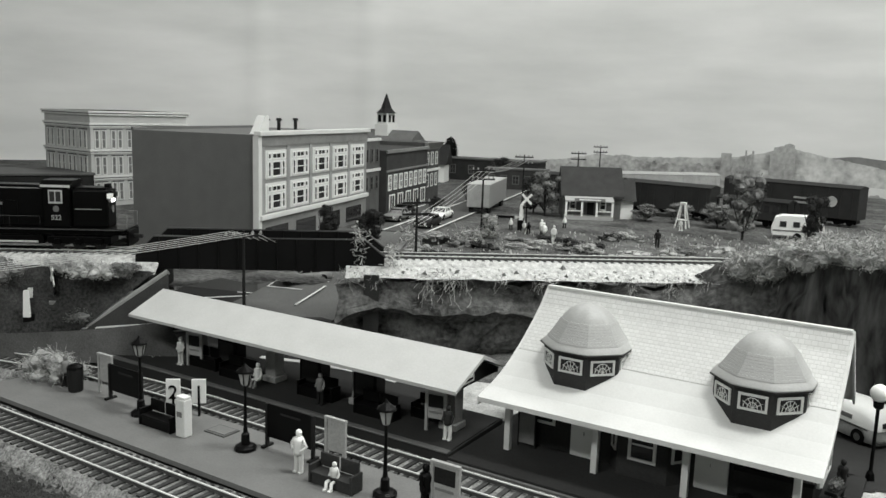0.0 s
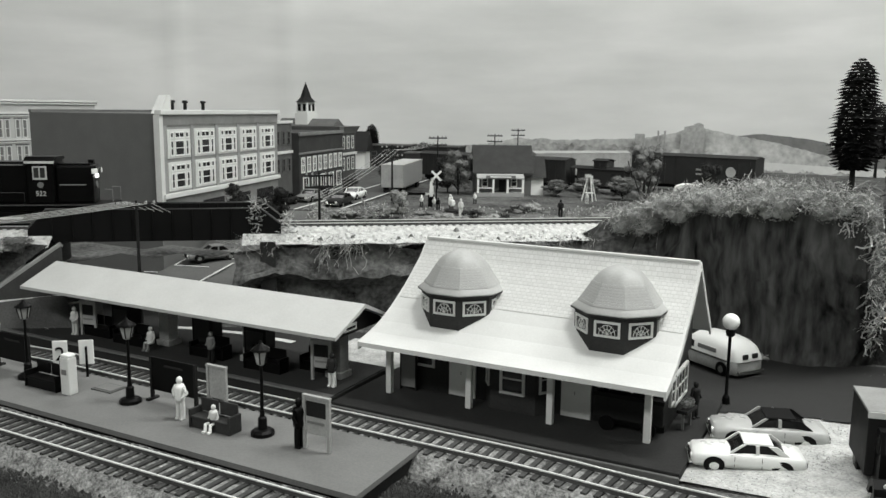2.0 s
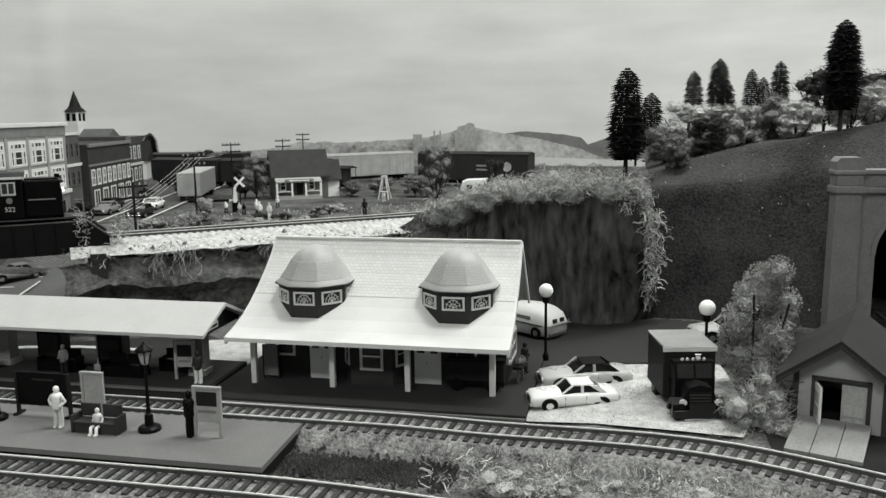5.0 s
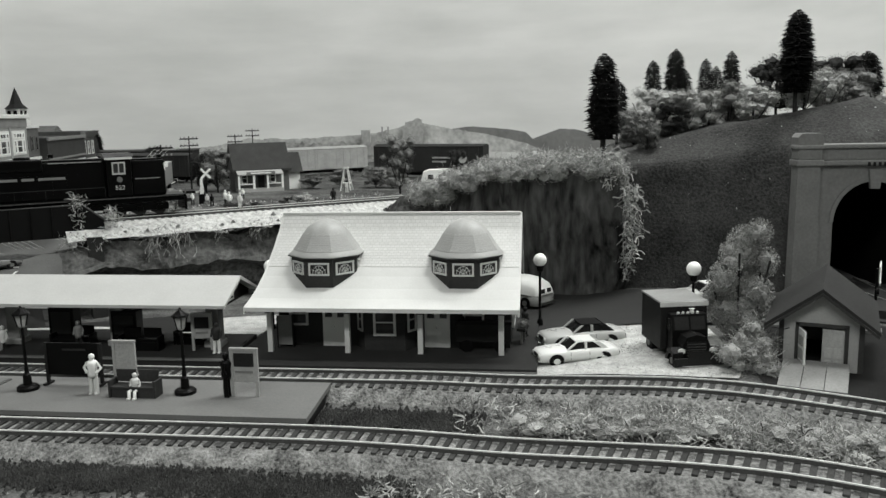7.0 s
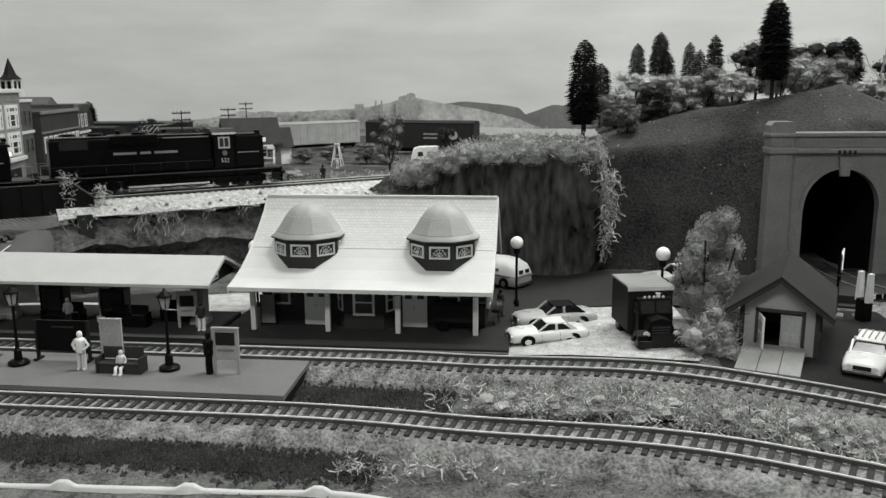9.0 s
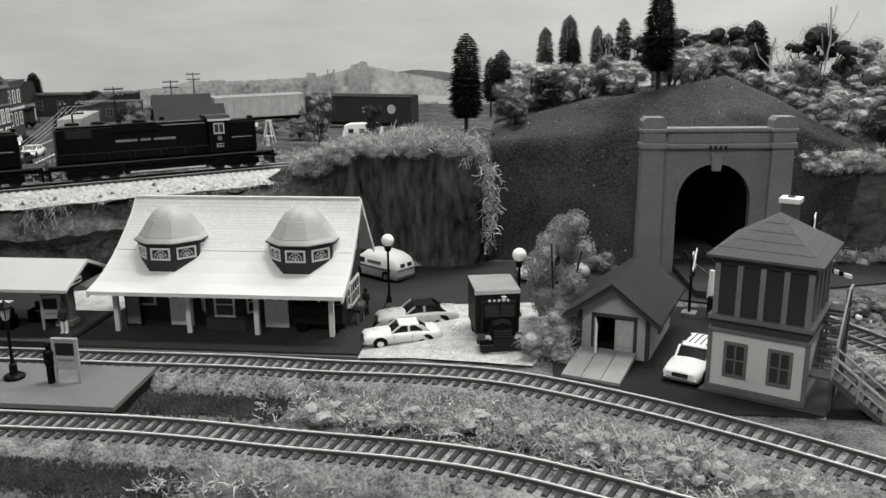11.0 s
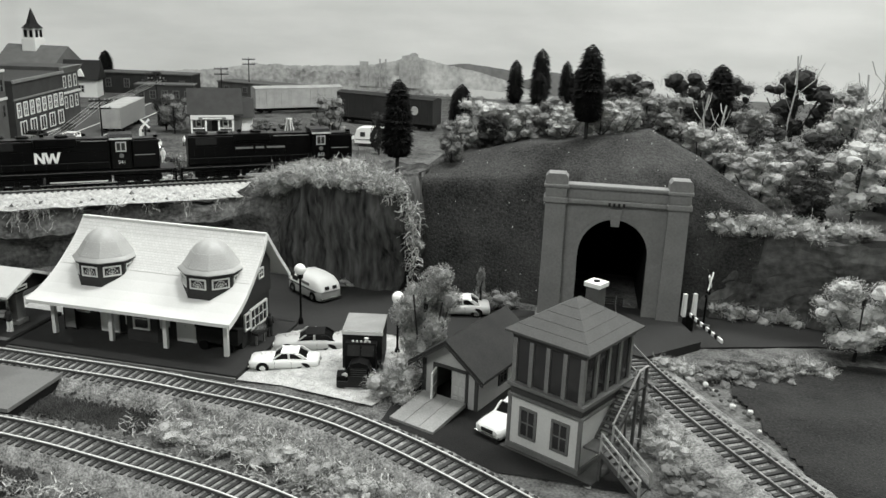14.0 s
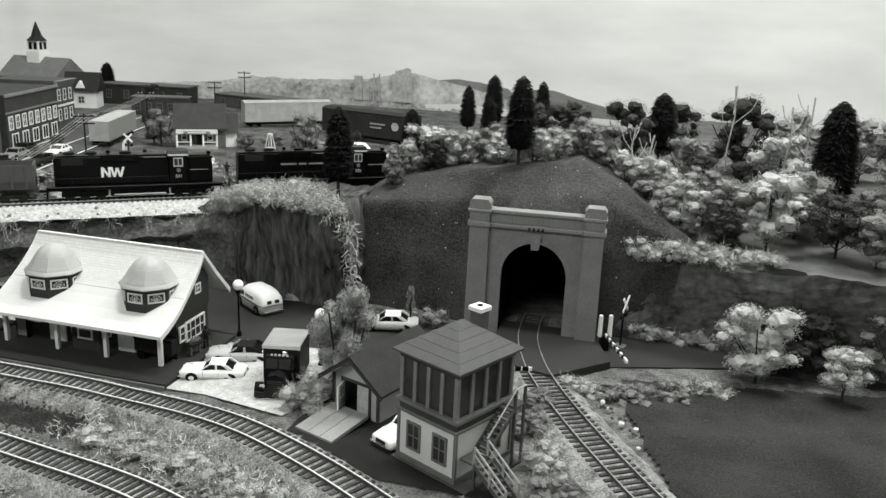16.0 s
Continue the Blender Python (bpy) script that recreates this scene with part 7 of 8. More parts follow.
for i, (x, y, z, h) in enumerate(((300, 690, 128, 70), (318, 700, 128, 60), (470, 760, 120, 110), (450, 750, 120, 100), (400, 850, 120, 110))):
    t = thing("dead_tree", x, y, z, i * 50, "bare pale dead tree", "tree")
    bm = tube([(0, 0, -2), (2, 0, h * .35), (-2, 1, h * .7), (1, 0, h)], .9, 5)
    for k, (q, a, l) in enumerate(((.45, .6, .3), (.6, 2.6, .35), (.72, 4.2, .2), (.8, 1.2, .22))):
        tube([(0, 0, h * q), (math.cos(a) * h * l * .5, math.sin(a) * h * l * .5, h * (q + l * .5)), (math.cos(a) * h * l * .7, math.sin(a) * h * l * .7, h * (q + l))], .5, 4, bm)
    part("bare_stem", bm, mat("dead_wood", 0.35, 0.9), t)
rng1 = np.random.default_rng(9)
for i in range(16):
    y = 380 + rng1.uniform(0, 75)
    x = 300 + (450 - y) * .5 + rng1.uniform(0, 14)
    bm = bmesh.new()
    bmesh.ops.create_icosphere(bm, subdivisions=1, radius=rng1.uniform(1.0, 2.4))
    for v in bm.verts:
        v.co *= rng1.uniform(.75, 1.2)
    tt = tagged(part("loose_rock", bm, mat("rock_pale" if i % 3 == 0 else "rock_grey", 0.6 if i % 3 == 0 else 0.15, 0.9)), "loose broken rock beside the tunnel track", "rock", "rocks by the tunnel track")
    tt.matrix_world = at(x, y, 13, 0, 0, i * 40)

# ---- crumbs over hill, lawn and upper ballast ----
HILL, LAWN_OB = bpy.data.objects["hill"], bpy.data.objects["lawn"]
mat("sage_dark", 0.11, 0.95)
scatter("hill_turf", HILL, 5000, .55, MATS["sage_dark"], "dark flock crumbs over the hill", 31)
scatter("hill_litter", HILL, 260, .8, TRIML, "pale flecks of litter on the hill", 32)
scatter("lawn_turf", LAWN_OB, 2500, .5, MATS["sage_dark"], "dark flock crumbs over the lawn", 33)
scatter("upper_stones", bpy.data.objects["embankment"], 3500, 1.1, BALLASTW, "pale stones on the embankment", 34, "gravel")
scatter("shoulder_scrub", bpy.data.objects["embankment"], 150, 3.0, BUSHM, "green crumbs in the pale ballast", 35)
scatter("lot_gravel", bpy.data.objects["gravel_lot"], 1500, .6, GRAVEL, "loose pale gravel on the lot", 36, "gravel")

# ---- soft edges of the turf bands ----
for k, (x0, x1, fy, wd) in enumerate(((-560, -80, lambda x: 217 + 3 * math.sin(x * .02), 15), (-145, -55, lambda x: 303 - (x + 138) * .04, 13))):
    rng = np.random.default_rng(70 + k)
    xs = rng.uniform(x0, x1, 11000 if k == 0 else 2600)
    ys = np.array([fy(x) for x in xs]) + rng.normal(0, wd * .5, len(xs))
    vs, fs = [], []
    for x, y in zip(xs, ys):
        j = len(vs)
        a, r = rng.uniform(0, 6.28), rng.uniform(.7, 1.9)
        for q in range(3):
            vs.append((x + r * math.cos(a + q * 2.09), y + r * math.sin(a + q * 2.09), rng.uniform(-2.6, -1.0)))
        vs.append((x, y, rng.uniform(-.9, .5)))
        fs += [(j, j + 1, j + 3), (j + 1, j + 2, j + 3), (j + 2, j, j + 3)]
    t = thing("turf_clumps", 0, 0, 0, 0, "dark ground-foam clumps along the track", "vegetation", kind="stuff")
    rawmesh("foam_clump", vs, fs, DKEARTH, t, kind="stuff")
# gravel grains scattered over the lower board
rng = np.random.default_rng(3)
vs, fs = [], []
for k in range(9000):
    x = rng.uniform(-520, 330)
    y = rng.uniform(185, 350)
    if -528 < x < -140 and 270 < y < 336:
        continue
    if min(abs(y - near_y(x)), abs(y - mid_y(x))) < 11 or y > mid_y(x) + 20:
        continue
    d = min(abs(y - near_y(x)), abs(y - mid_y(x)))
    z = low(x, y) + (4.2 - max(0, d - 16.5) * .85 if d < 23 else (-2.2 if y < mid_y(x) else 0))
    j = len(vs)
    a, r = rng.uniform(0, 6.28), rng.uniform(.35, .95)
    for q in range(3):
        vs.append((x + r * math.cos(a + q * 2.09), y + r * math.sin(a + q * 2.09), z - .4))
    vs.append((x + rng.uniform(-.2, .2), y, z + r * .9))
    fs += [(j, j + 1, j + 3), (j + 1, j + 2, j + 3), (j + 2, j, j + 3)]
t = thing("loose_gravel", 0, 0, 0, 0, "loose grey gravel scattered beside the tracks", "gravel", kind="stuff")
rawmesh("gravel_grain", vs, fs, mat("gravel_grain", 0.22, 0.95, island=0.5), t, kind="stuff")

# ---- figurines at the station ----
figure(-184, 422, 6, 0, TRIML, TRIML, "pale figurine waiting on the station porch", h=19)
figure(-191, 425, 6, 20, MIDD, MIDGREY, "small grey figurine on the station porch", h=14)
figure(-77, 413, 6, 0, BLACK, BLACK, "black-suited figurine with white bag on the porch", h=21)
figure(-37, 446, 6, 60, DARK, MIDD, "dark figurine by the station gable", h=20)
b = thing("flower_barrow", -38, 430, 6, 80, "small barrow with plants by the gable wall", "barrow")
part("tray", box(-7, 7, -3, 3, 9, 11, .3), DARK, b)
for sx in (-5, 5):
    part("leg", box(sx - .6, sx + .6, -.6, .6, 0, 9), MIDGREY, b)
vv, ff = leaf_cloud([(0, 0, 13, 6, 3, 3)], 120, 1.1, np.random.default_rng(4))
rawmesh("foliage", vv, ff, BUSHM, b)


# ---- crossing gates and signals ----
def crossing_gate(x, y, z, rz, arm=62):
    """Gate with its arm along local +x."""
    t = thing("crossing_gate", x, y, z, rz, "white crossing gate with black-striped arm", "crossing gate", "gates at the level crossings")
    part("mechanism", box(-4, 4, -3.5, 3.5, 0, 16, .5), BLACK, t)
    for sy in (-4.6, 4.6):
        part("counterweight", extrude([(-3, 14), (2, 14), (1, 34), (-2, 34)], sy - 1.4, sy + 1.4, "y"), WHITE, t)
    a = part("arm", box(3, arm, -.8, .8, 15, 18, .2), WHITE, t)
    for i in range(5):
        u = 8 + i * (arm - 10) / 5
        part("stripe", box(u, u + 5, -1, 1, 14.8, 18.2), BLACK, a)
    return t


def crossbuck(x, y, z, rz, h=40):
    t = thing("crossing_signal", x, y, z, rz, "white crossbuck signal on a dark mast", "signal", "signals at the level crossings")
    part("base", box(-5, 5, -5, 5, 0, 3, .6), MIDGREY, t)
    part("mast", cyl(1, .9, 3, h, 8), BLACK, t)
    for sgn in (-1, 1):
        bm = box(-9, 9, -.4, .4, -1.5, 1.5)
        bmesh.ops.rotate(bm, cent=(0, 0, 0), matrix=Matrix.Rotation(sgn * .8, 3, "Y"), verts=bm.verts)
        part("blade", shift(bm, 0, -1.6 + sgn * .25, h - 3), WHITE, t)
    for sgn in (-1, 1):
        part("lamp", shift(cyl(2.4, 2.4, 0, 1.6, 12, axis="y"), sgn * 5, -1.6, h - 14), BLACK, t)
    part("lamp_bar", box(-5, 5, -.6, .6, h - 14.6, h - 13.4), BLACK, t)
    return t


crossing_gate(297, 560, 9, -68)
crossbuck(311, 572, 9, 72, 46)
crossing_gate(210, 447, 9, 20, 40)
crossbuck(194, 453, 9, 70, 44)
crossing_gate(-577, 346, 20, 40, 40)
crossbuck(-568, 361, 42, -24, 24)

crossing_gate(-486, 963, 44, 200, 34)
crossbuck(-480, 966, 44, 24, 44)
for x, y, rz, top, legs in ((-496, 955, 0, WHITE, DARK), (-470, 942, 40, TRIML, MIDGREY), (-462, 938, 200, BLACK, BLACK), (-452, 1026, 10, WHITE, DARK), (-322, 1117, 30, TRIML, TRIML)):
    figure(x, y, 44, rz, top, legs, "small figurine standing near the town crossing", h=15)

# ---- poles and wires ----
WIRE = mat("wire_pale", 0.45, 0.4, var=0.02, bump=0)
P1 = utility_pole(-452, 440, 0, 101, 60, "dark utility pole beside the bridge", 1)
utility_pole(-445, 660, 44, 66, 60)
utility_pole(-515, 911, 44, 82, 40)
utility_pole(-601, 1193, 44, 86, 40)
utility_pole(-640, 1501, 44, 82, 30)
utility_pole(-675, 1700, 44, 89, 30)


def wires(a, b, n, spread, sag, label="pale overhead wires strung between the poles"):
    t = thing("overhead_wires", 0, 0, 0, 0, label, "wires")
    a, b = np.array(a, float), np.array(b, float)
    side = np.array([-(b - a)[1], (b - a)[0], 0])
    side = side / np.linalg.norm(side)
    for i in range(n):
        o = side * spread * (i - (n - 1) / 2)
        pts = [a + o + (b - a) * q - np.array([0, 0, sag * 4 * q * (1 - q)]) for q in span(0, 1, 10)]
        part("wire", tube([tuple(p) for p in pts], .24, 4), WIRE, t)


wires((-452, 440, 99.5), (-470, 200, 98), 5, 6, 2)
wires((-452, 440, 99.5), (-515, 620, 38), 5, 6, 2)
wires((-480, 700, 78), (-515, 911, 120), 4, 6, 4)
wires((-515, 911, 120), (-601, 1193, 124), 4, 6, 5)

# ---- town street, yards and distance ----
def along(s, o, z):
    return (-610 - .27 * s + .963 * o, 613 + .963 * s + .27 * o, z)


loft("street_ramp", [[along(a, o, z) for o in (0, 60, 118)] for a, z in ((-70, .9), (0, 4), (60, 11), (130, 26), (202, 46))], mat("lot_asphalt", 0.14, 0.85, var=0.14, fine=600, coarse=20, bump=0.2), "grey asphalt ramp climbing from the underpass to the town", .6, 6)
for a0, a1, o0, o1 in ((12, 13.2, 4, 44), (12, 40, 4, 5.4), (44, 45.2, 4, 60), (-40, 30, 62, 64)):
    zz = lambda a: float(np.interp(a, (-70, 0, 60, 130), (.9, 4, 11, 26))) + 1.4
    pts = [along(a, o, zz(a)) for a, o in ((a0, o0), (a1, o0), (a1, o1), (a0, o1))]
    tagged(rawmesh("parking_line", pts + [(x, y, z - .5) for x, y, z in pts], [(0, 1, 2, 3), (0, 4, 5, 1), (1, 5, 6, 2), (2, 6, 7, 3), (3, 7, 4, 0)], LINE), "white painted parking line", kind="structure")
flat("street", [along(200, 14, 0)[:2], along(200, 118, 0)[:2], along(1100, 118, 0)[:2], along(1100, 14, 0)[:2]], 43, 46.4, mat("town_asphalt", 0.11, 0.85, var=0.1), "grey town street between the shop fronts")
for o, s0, s1 in ((62, 202, 900), (116, 202, 900), (20, 202, 500)):
    flat("street_line", [along(s0, o - 1.4, 0)[:2], along(s1, o - 1.4, 0)[:2], along(s1, o + 1.4, 0)[:2], along(s0, o + 1.4, 0)[:2]], 46.3, 46.8, LINE, "white line on the town street")
sedan(*along(40, 34, 9.6), 60, mat("chrome_grey_paint", 0.2, 0.25, var=0.02, bump=0), MIDGREY, "grey model car parked in the underpass lot")
for s, o, rot, pt, rf, lab in ((300, 44, 104, MIDGREY, MIDGREY, "grey model car on the town street"), (350, 34, 104, DARK, DARK, "dark model car on the town street"), (240, 30, 104, BLACK, BLACK, "black model car parked by the shops"), (345, 92, 104, WHITEP, WHITEP, "white model car on the town street"), (262, 100, 104, DARK, DARK, "dark model car near the upper line")):
    x, y, _ = along(s, o, 0)
    sedan(x, y, 46.4, rot, pt, rf, lab)
town_trees = ((-530, 1128, 70, 56, BUSHM), (-560, 1150, 60, 50, BUSHD), (-235, 1090, 86, 60, BUSHM), (-150, 1080, 64, 34, BUSHD), (-350, 1200, 30, 50, BUSHM), (-292, 1190, 36, 50, BUSHM), (-395, 1190, 24, 40, BUSHM), (-262, 1180, 30, 40, BUSHL),
              (-640, 1000, 30, 24, BUSHD), (-690, 1180, 44, 44, BUSHD), (-700, 1260, 40, 44, BUSHM), (-560, 740, 40, 30, BUSHD), (-590, 700, 44, 26, BUSHD), (-480, 870, 30, 30, BUSHL), (-840, 1560, 60, 60, BUSHD), (-960, 1640, 50, 60, BUSHM))
for i, (x, y, h, w, m) in enumerate(town_trees):
    leafy_tree(x, y, 44, h, w, m, {BUSHD: "dark foliage model tree in the town", BUSHL: "pale dry model tree in the town", BUSHM: "green foam model tree in the town"}[m], 800, 2.0, 700 + i, trunk=.14)
pine(-1019, 1644, 44, 92, 40, 720, "dark cypress-like pine beyond the town")
fringe("dry_weed_town", [(-470, 800, 50, 14, 10, 14, 120, 16, 0), (-520, 760, 50, 10, 10, 12, 80, 16, 0)], STRAW, "tall pale dry weeds beyond the upper line", 88, .6)
rows = []
for k in range(26):
    s = 40 + k * 22
    x, y, _ = up(s, 60 + 14 * math.sin(k * 1.7))
    rows.append((x, y, 47, 12, 8, 3, 22, 12, 0))
fringe("verge_brush", rows, mat("verge_fibre", 0.2, 0.95, island=.4), "mottled brush along the far side of the upper line", 89, .6)
for k, (s0, n0, s1, n1) in enumerate(((150, 110, 300, 120), (170, 150, 330, 168))):
    t = thing("stone_wall", 0, 0, 0, 0, "low pale dry-stone wall in the yard", "wall")
    for q in range(26):
        a = s0 + (s1 - s0) * q / 25
        x, y, _ = up(a, n0 + (n1 - n0) * q / 25)
        bm = box(-3.2, 3.2, -3, 3, -1, 4 + 2 * ((q * 7) % 3), .9)
        part("stone", bm, mat("wall_stone", 0.33, 0.9, rand=0.3), t, at=at(x, y, 45, 0, 0, q * 37))
t = thing("windmill_frame", -330, 1150, 44, 0, "small pale lattice tower in the yard", "tower")
for sx in (-1, 1):
    for sy in (-1, 1):
        part("leg", tube([(sx * 8, sy * 8, 0), (sx * 2.4, sy * 2.4, 34)], 1.1, 5), CREAM, t)
part("platform", box(-4, 4, -4, 4, 33, 36, .3), CREAM, t)
part("brace", box(-6, 6, -6, 6, 11, 12), CREAM, t)
b = thing("cottage", -985, 1512, 44, 20, "small white cottage with dark roof beyond the shops", "house")
part("wall", box(-34, 34, -24, 24, 0, 40), WHITE, b)
part("roof", extrude([(-32, 38), (0, 80), (32, 38)], -40, 40, "x"), DARK, b)
part("dormer", extrude([(-10, 46), (0, 62), (10, 46)], -30, -10, "y"), WHITE, b)
window(b, "window", 0, -24.4, 10, 16, 18, 0, (1, 1), 2)
for x, y, rz, L, D, H, g in ((-900, 1640, 10, 220, 60, 46, 0.05), (-620, 1700, -10, 260, 60, 30, 0.09), (-760, 1480, 20, 120, 40, 40, 0.07), (-1150, 640, 60, 260, 120, 46, 0.04)):
    b = thing("brick_warehouse", x, y, 44, rz, "low dark brick warehouse with flat roof", "building")
    part("wall", box(-L / 2, L / 2, -D / 2, D / 2, 0, H), mat("warehouse_%d" % int(g * 100), g, 0.85, var=0.15), b)
    part("coping", box(-L / 2 - 2, L / 2 + 2, -D / 2 - 2, D / 2 + 2, H, H + 3, .5), mat("coping_dark", 0.12), b)
    for k in range(5):
        window(b, "window", -L / 2 + L * (k + .5) / 5, -D / 2 - .4, H * .3, 14, H * .45, 0, (1, 1), 2, frame_mat=mat("coping_dark", 0.12))
# painted hills, tree lines and skyline at the foot of the sky
HAZE = ((70, 60), (76, 60), (82, 62), (84, 84), (86, 100), (88, 112), (90, 121), (92.3, 135), (94.5, 127), (97, 112), (101, 106), (104, 104), (107, 107), (110, 90), (116, 80), (121, 70), (130, 60), (145, 52))
RIDGE = ((70, 70), (75, 84), (78, 101), (80, 116), (81.2, 118), (83.4, 94), (84, 111), (85.3, 118), (87.3, 124), (89, 126), (90.6, 119), (92, 100), (94, 60))
TREES = ((70, 40), (91, 50), (92, 88), (97, 92), (104, 94), (107, 96), (110, 80), (116, 72), (124, 62), (145, 46))
WATER = ((70, 62), (82, 60), (88, 66), (92, 56), (94, 40))


def painted(profile, r, grey, ragged, seed, var, label):
    vs, fs = [], []
    d0, d1 = profile[0][0], profile[-1][0]
    m = int((d1 - d0) * 14)
    for i in range(m + 1):
        deg = d0 + (d1 - d0) * i / m
        rr = r * (1 - .38 * smooth01((70 - deg) / 60))
        z = float(np.interp(deg, [p[0] for p in profile], [p[1] for p in profile]))
        z += ragged * (noise.noise((deg * .9, seed, 0)) + .6 * noise.noise((deg * 3.3, seed, 1)) + .35 * noise.noise((deg * 9, seed, 2)))
        vs += [(-250 + rr * math.cos(radians(deg)), 250 + rr * math.sin(radians(deg)), q) for q in (30, max(36, z))]
    fs = [(2 * i, 2 * i + 2, 2 * i + 3, 2 * i + 1) for i in range(m)]
    tagged(rawmesh("backdrop_hills", vs, fs, mat("hill_paint_%d" % r, grey, 0.95, var=var, fine=90, coarse=16, bump=0)), label, kind="structure")


painted(RIDGE, 1712, 0.2, 1.5, 3.0, .1, "dark painted ridge on the backdrop")
painted(HAZE, 1700, 0.4, 3.0, 7.0, .22, "hazy painted hills low on the backdrop")
painted(WATER, 1692, 0.58, .5, 9.0, .04, "pale painted water on the backdrop")
painted(TREES, 1686, 0.31, 9.0, 5.0, .34, "painted tree line low on the backdrop")
for deg, w, z in ((97.3, 11, 122), (96.6, 8, 110), (95.9, 2, 130), (95.4, 2, 130), (93.3, 26, 143), (92.9, 14, 149)):
    x, y = -250 + 1684 * math.cos(radians(deg)), 250 + 1684 * math.sin(radians(deg))
    bm = bmesh.new()
    prof = [(-w, 60), (w, 60), (w, z), (-w, z)] if deg > 95 else [(-w, 60), (w, 60)] + [(w * math.cos(a) * (1 + .2 * math.sin(a * 9)), z - 18 + 18 * math.sin(a)) for a in span(0, math.pi, 14)]
    extrude(prof, -1, 1, "y", bm)
    ob = part("backdrop_skyline", bm, mat("skyline_paint", 0.33, 0.95, var=.2, fine=90, coarse=16, bump=0))
    ob.matrix_world = at(x, y, 0, 0, 0, deg - 90)
    tagged(ob, "painted towers and treetops on the backdrop", kind="structure")

# clutter between the upper line and the house
rng2 = np.random.default_rng(21)
for i in range(64):
    s_, n_ = rng2.uniform(40, 420), rng2.uniform(50, 330)
    x, y, _ = up(s_, n_)
    bush(x, y, 43, rng2.uniform(16, 44), rng2.uniform(12, 26), rng2.uniform(6, 15), (BUSHM, BUSHL, BUSHD, SAGE)[i % 4], "low scrub in the yard beyond the upper line", 130, 1.5, 900 + i)
vs, fs = [], []
for i in range(1500):
    x, y, _ = up(rng2.uniform(30, 460), rng2.uniform(42, 380))
    r, a, j = rng2.uniform(.6, 2.2), rng2.uniform(0, 6.28), len(vs)
    vs += [(x + r * math.cos(a + q * 2.09), y + r * math.sin(a + q * 2.09), 42.6) for q in range(3)] + [(x, y, 44.6 + r)]
    fs += [(j, j + 1, j + 3), (j + 1, j + 2, j + 3), (j + 2, j, j + 3)]
t = thing("yard_litter", 0, 0, 0, 0, "pale crumbs and stones strewn over the yard", "litter", kind="stuff")
rawmesh("crumb", vs, fs, mat("yard_crumb", 0.34, 0.95, island=0.7), t, kind="stuff")
rows = []
for k in range(40):
    x, y, _ = up(rng2.uniform(-20, 560), rng2.uniform(34, 90))
    rows.append((x, y, 50, 10, 6, 4, 14, 12, 0))
fringe("line_side_weed", rows, mat("verge_fibre", 0.2, 0.95, island=.4), "weeds along the far side of the upper line", 90, .4)
for i, (x, y, rz) in enumerate(((-425, 905, 20), (-405, 890, 60), (-440, 930, 100), (-300, 950, 10))):
    figure(x, y, 44, rz, (WHITE, TRIML, WHITE, DARK)[i], (MIDGREY, WHITE, DARK, DARK)[i], "small figurine standing in the yard", h=21)

flat("road_crossing", [(205, 490), (262, 474), (306, 520), (284, 583), (198, 583)], 9, 16.4, ASPH, "dark paved deck of the level crossing")
LOCO_A = locomotive("locomotive_lead", 0, "522", "bars", "black high-hood diesel locomotive leading the train", L=210)
LOCO_B = locomotive("locomotive_second", 212, "541", "letters", "black high-hood diesel locomotive with large white mark")


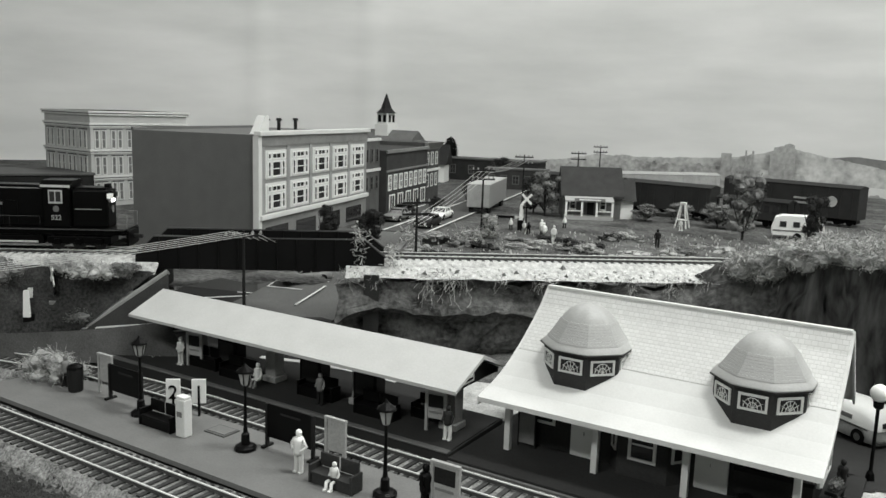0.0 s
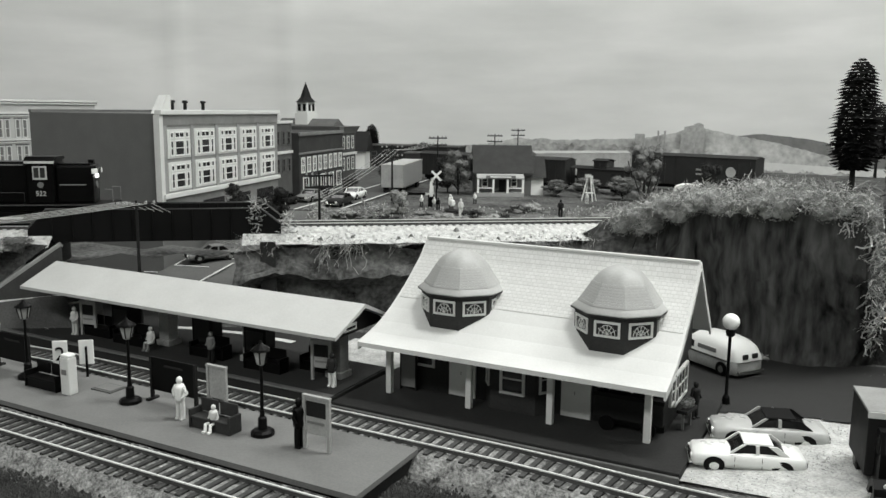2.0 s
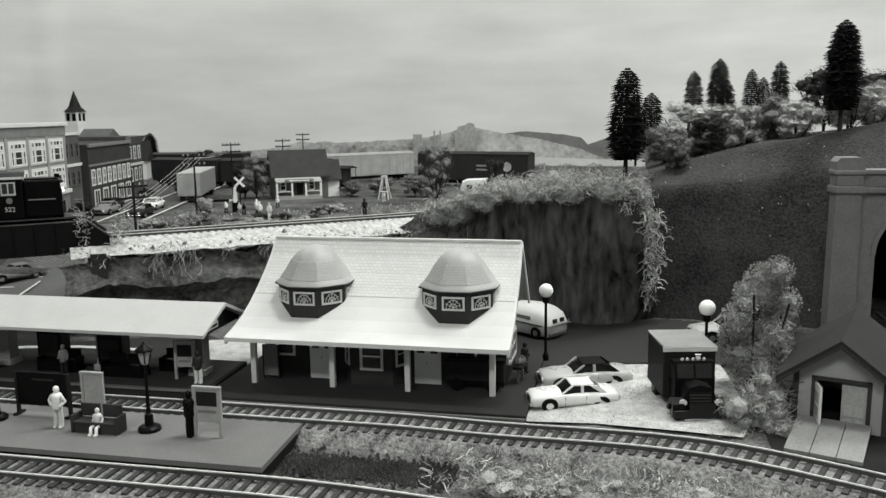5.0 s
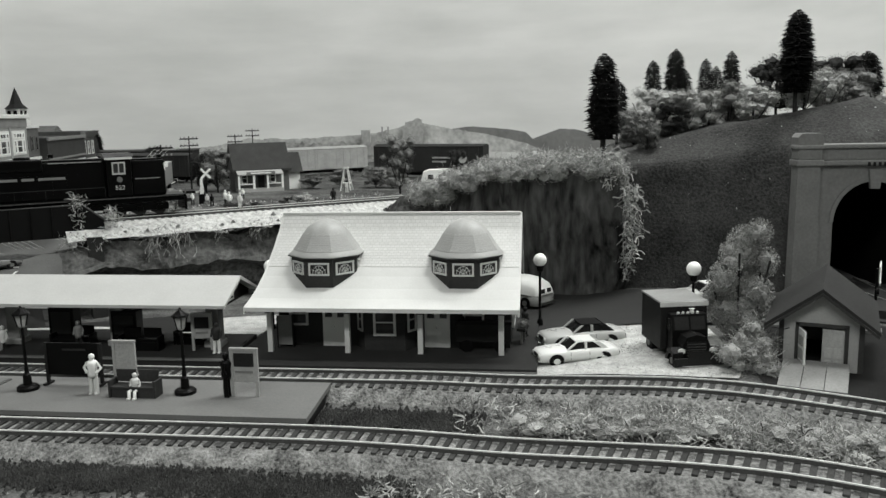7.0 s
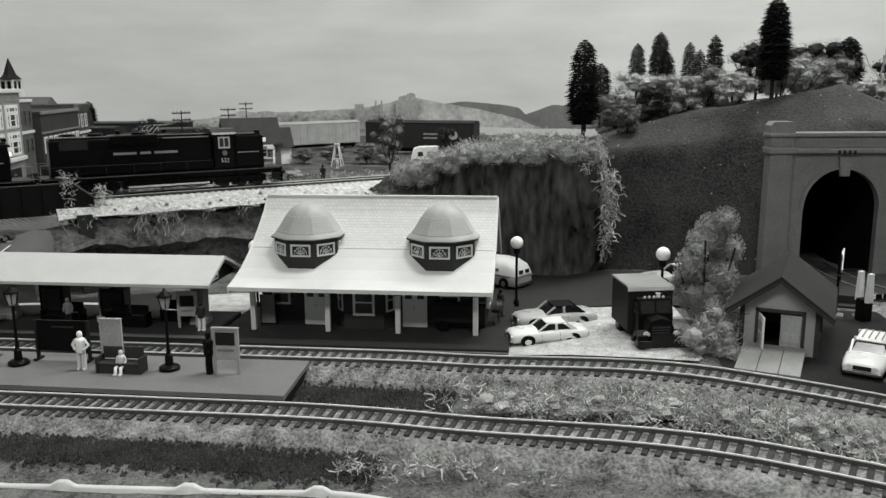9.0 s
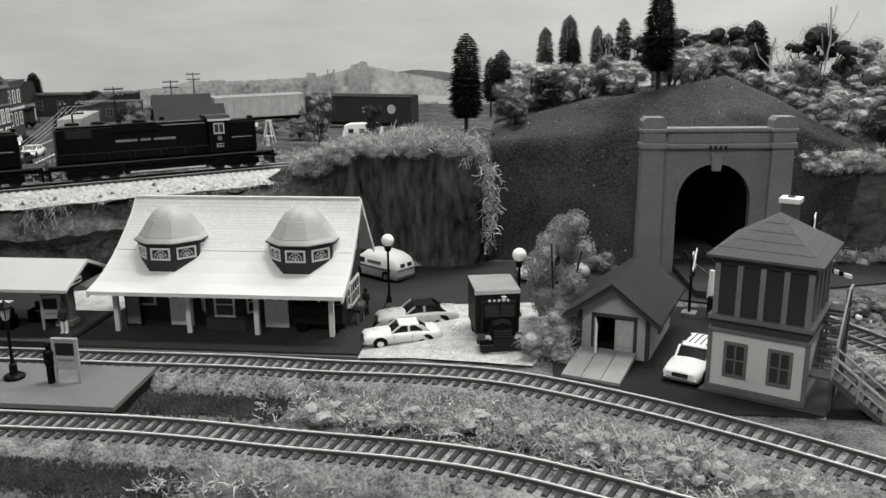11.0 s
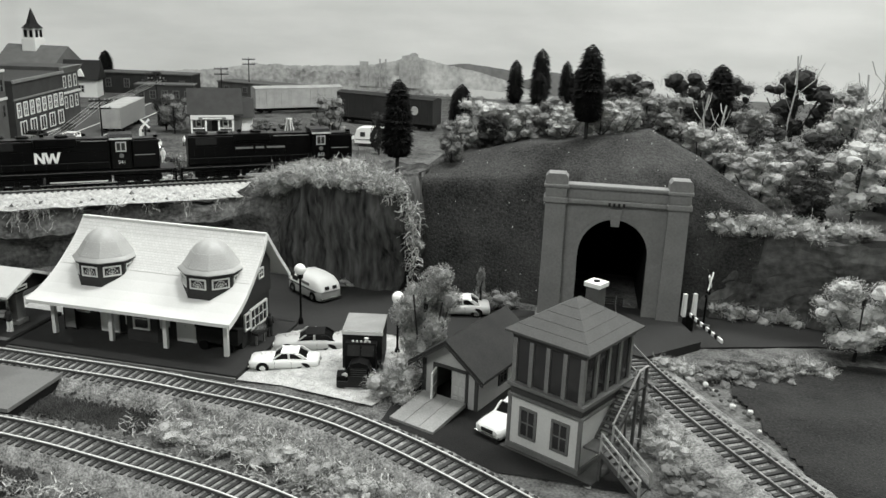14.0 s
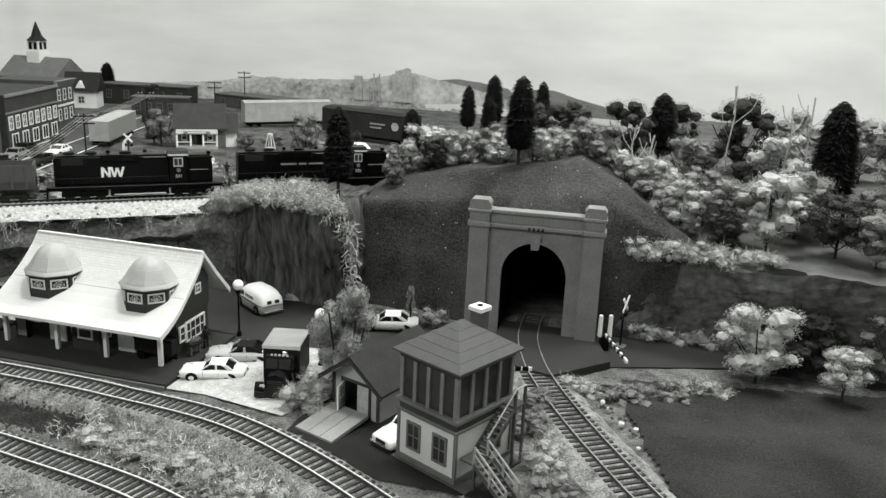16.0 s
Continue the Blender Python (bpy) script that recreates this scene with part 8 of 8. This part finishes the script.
def caboose():
    """Caboose: body under an oversailing roof, cupola, end platforms; local x from its front end to its rear."""
    t = thing("caboose", 0, 0, 0, 0, "dark caboose with cupola and pale letter panel", "caboose")
    L, red = 106, mat("caboose_paint", 0.06, 0.6, var=0.12)
    body = part("body", box(12, L - 12, -15, 15, 10, 36, .6), red, t)
    part("roof", extrude([(-16.5, 35.6), (0, 39), (16.5, 35.6), (16.5, 37), (0, 40.6), (-16.5, 37)], 0, L, "x"), mat("caboose_roof", 0.04, 0.7), t)
    cup = part("cupola", box(40, 62, -13, 13, 38, 49, .5), red, t)
    part("cupola_roof", extrude([(-14.5, 48.8), (0, 51.4), (14.5, 48.8), (14.5, 50), (0, 52.6), (-14.5, 50)], 38, 64, "x"), mat("caboose_roof", 0.04, 0.7), cup)
    for x in (43, 53):
        part("pane", box(x, x + 6, -13.4, -13.05, 41, 47), GLASS, cup)
    for x in (18, 72, 84):
        part("pane", box(x, x + 7, -15.4, -15.05, 21, 31), GLASS, body)
    part("letter_panel", box(27, 38, -15.4, -15.05, 20, 28), TRIML, body, "pale square lettering patch")
    part("letter_bar", box(26, 40, -15.4, -15.05, 14, 16), TRIML, body)
    part("underframe", box(4, L - 4, -7, 7, 6, 10), BLACK, t)
    for x in (2, L - 2):
        part("end_platform", box(x - 2 if x > 9 else 0, L if x > 9 else x + 10, -14, 14, 9, 11), BLACK, t)
        for sy in (-13, 13):
            part("end_post", tube([(x, sy, 10), (x, sy, 36)], .6, 5), BLACK, t)
    for bx in (24, L - 24):
        for dx in (-8, 8):
            for sy in (-1, 1):
                part("wheel", shift(cyl(5, 5, 0, 2, 14, axis="y"), bx + dx, sy * 9 - 1, 5), BLACK, t)
    return t


BROWN = mat("boxcar_brown", 0.055, 0.65, var=0.15)
YARD_TRAIN = [(caboose(), -106.0), (box_wagon(0, 0, 0, 146, 48, BROWN, "dark brown boxcar rolling through the far yard", z=0), -260.0), (box_wagon(0, 0, 0, 146, 48, BROWN, "dark brown boxcar rolling through the far yard", z=0), -414.0)]
# (time, x of the caboose's rear end) along the yard line
YARD_X = ((0.0, -204), (1.0, -250), (2.5, -313), (3.5, -355), (4.6, -403), (7.0, -540), (10.0, -760), (13.0, -950), (16.0, -952))
WAGONS = [hopper_wagon(412), hopper_wagon(574), hopper_wagon(736)]


def motions():
    for ob in [LOCO_A, LOCO_B] + WAGONS:
        back = ob["back"]
        rows = []
        for s_t, s in TRAIN_S:
            p = up(s - back, 0)
            rows.append((s_t, at(p[0], p[1], RAILZ, 0, 0, math.degrees(math.atan2(.6, .8)))))
        walk(ob, rows)
    for ob, back in YARD_TRAIN:
        walk(ob, [(s_t, at(x + back * .985, 1270 - .1763 * (x + 350) - back * .1736, 46, 0, 0, -10)) for s_t, x in YARD_X])


motions()
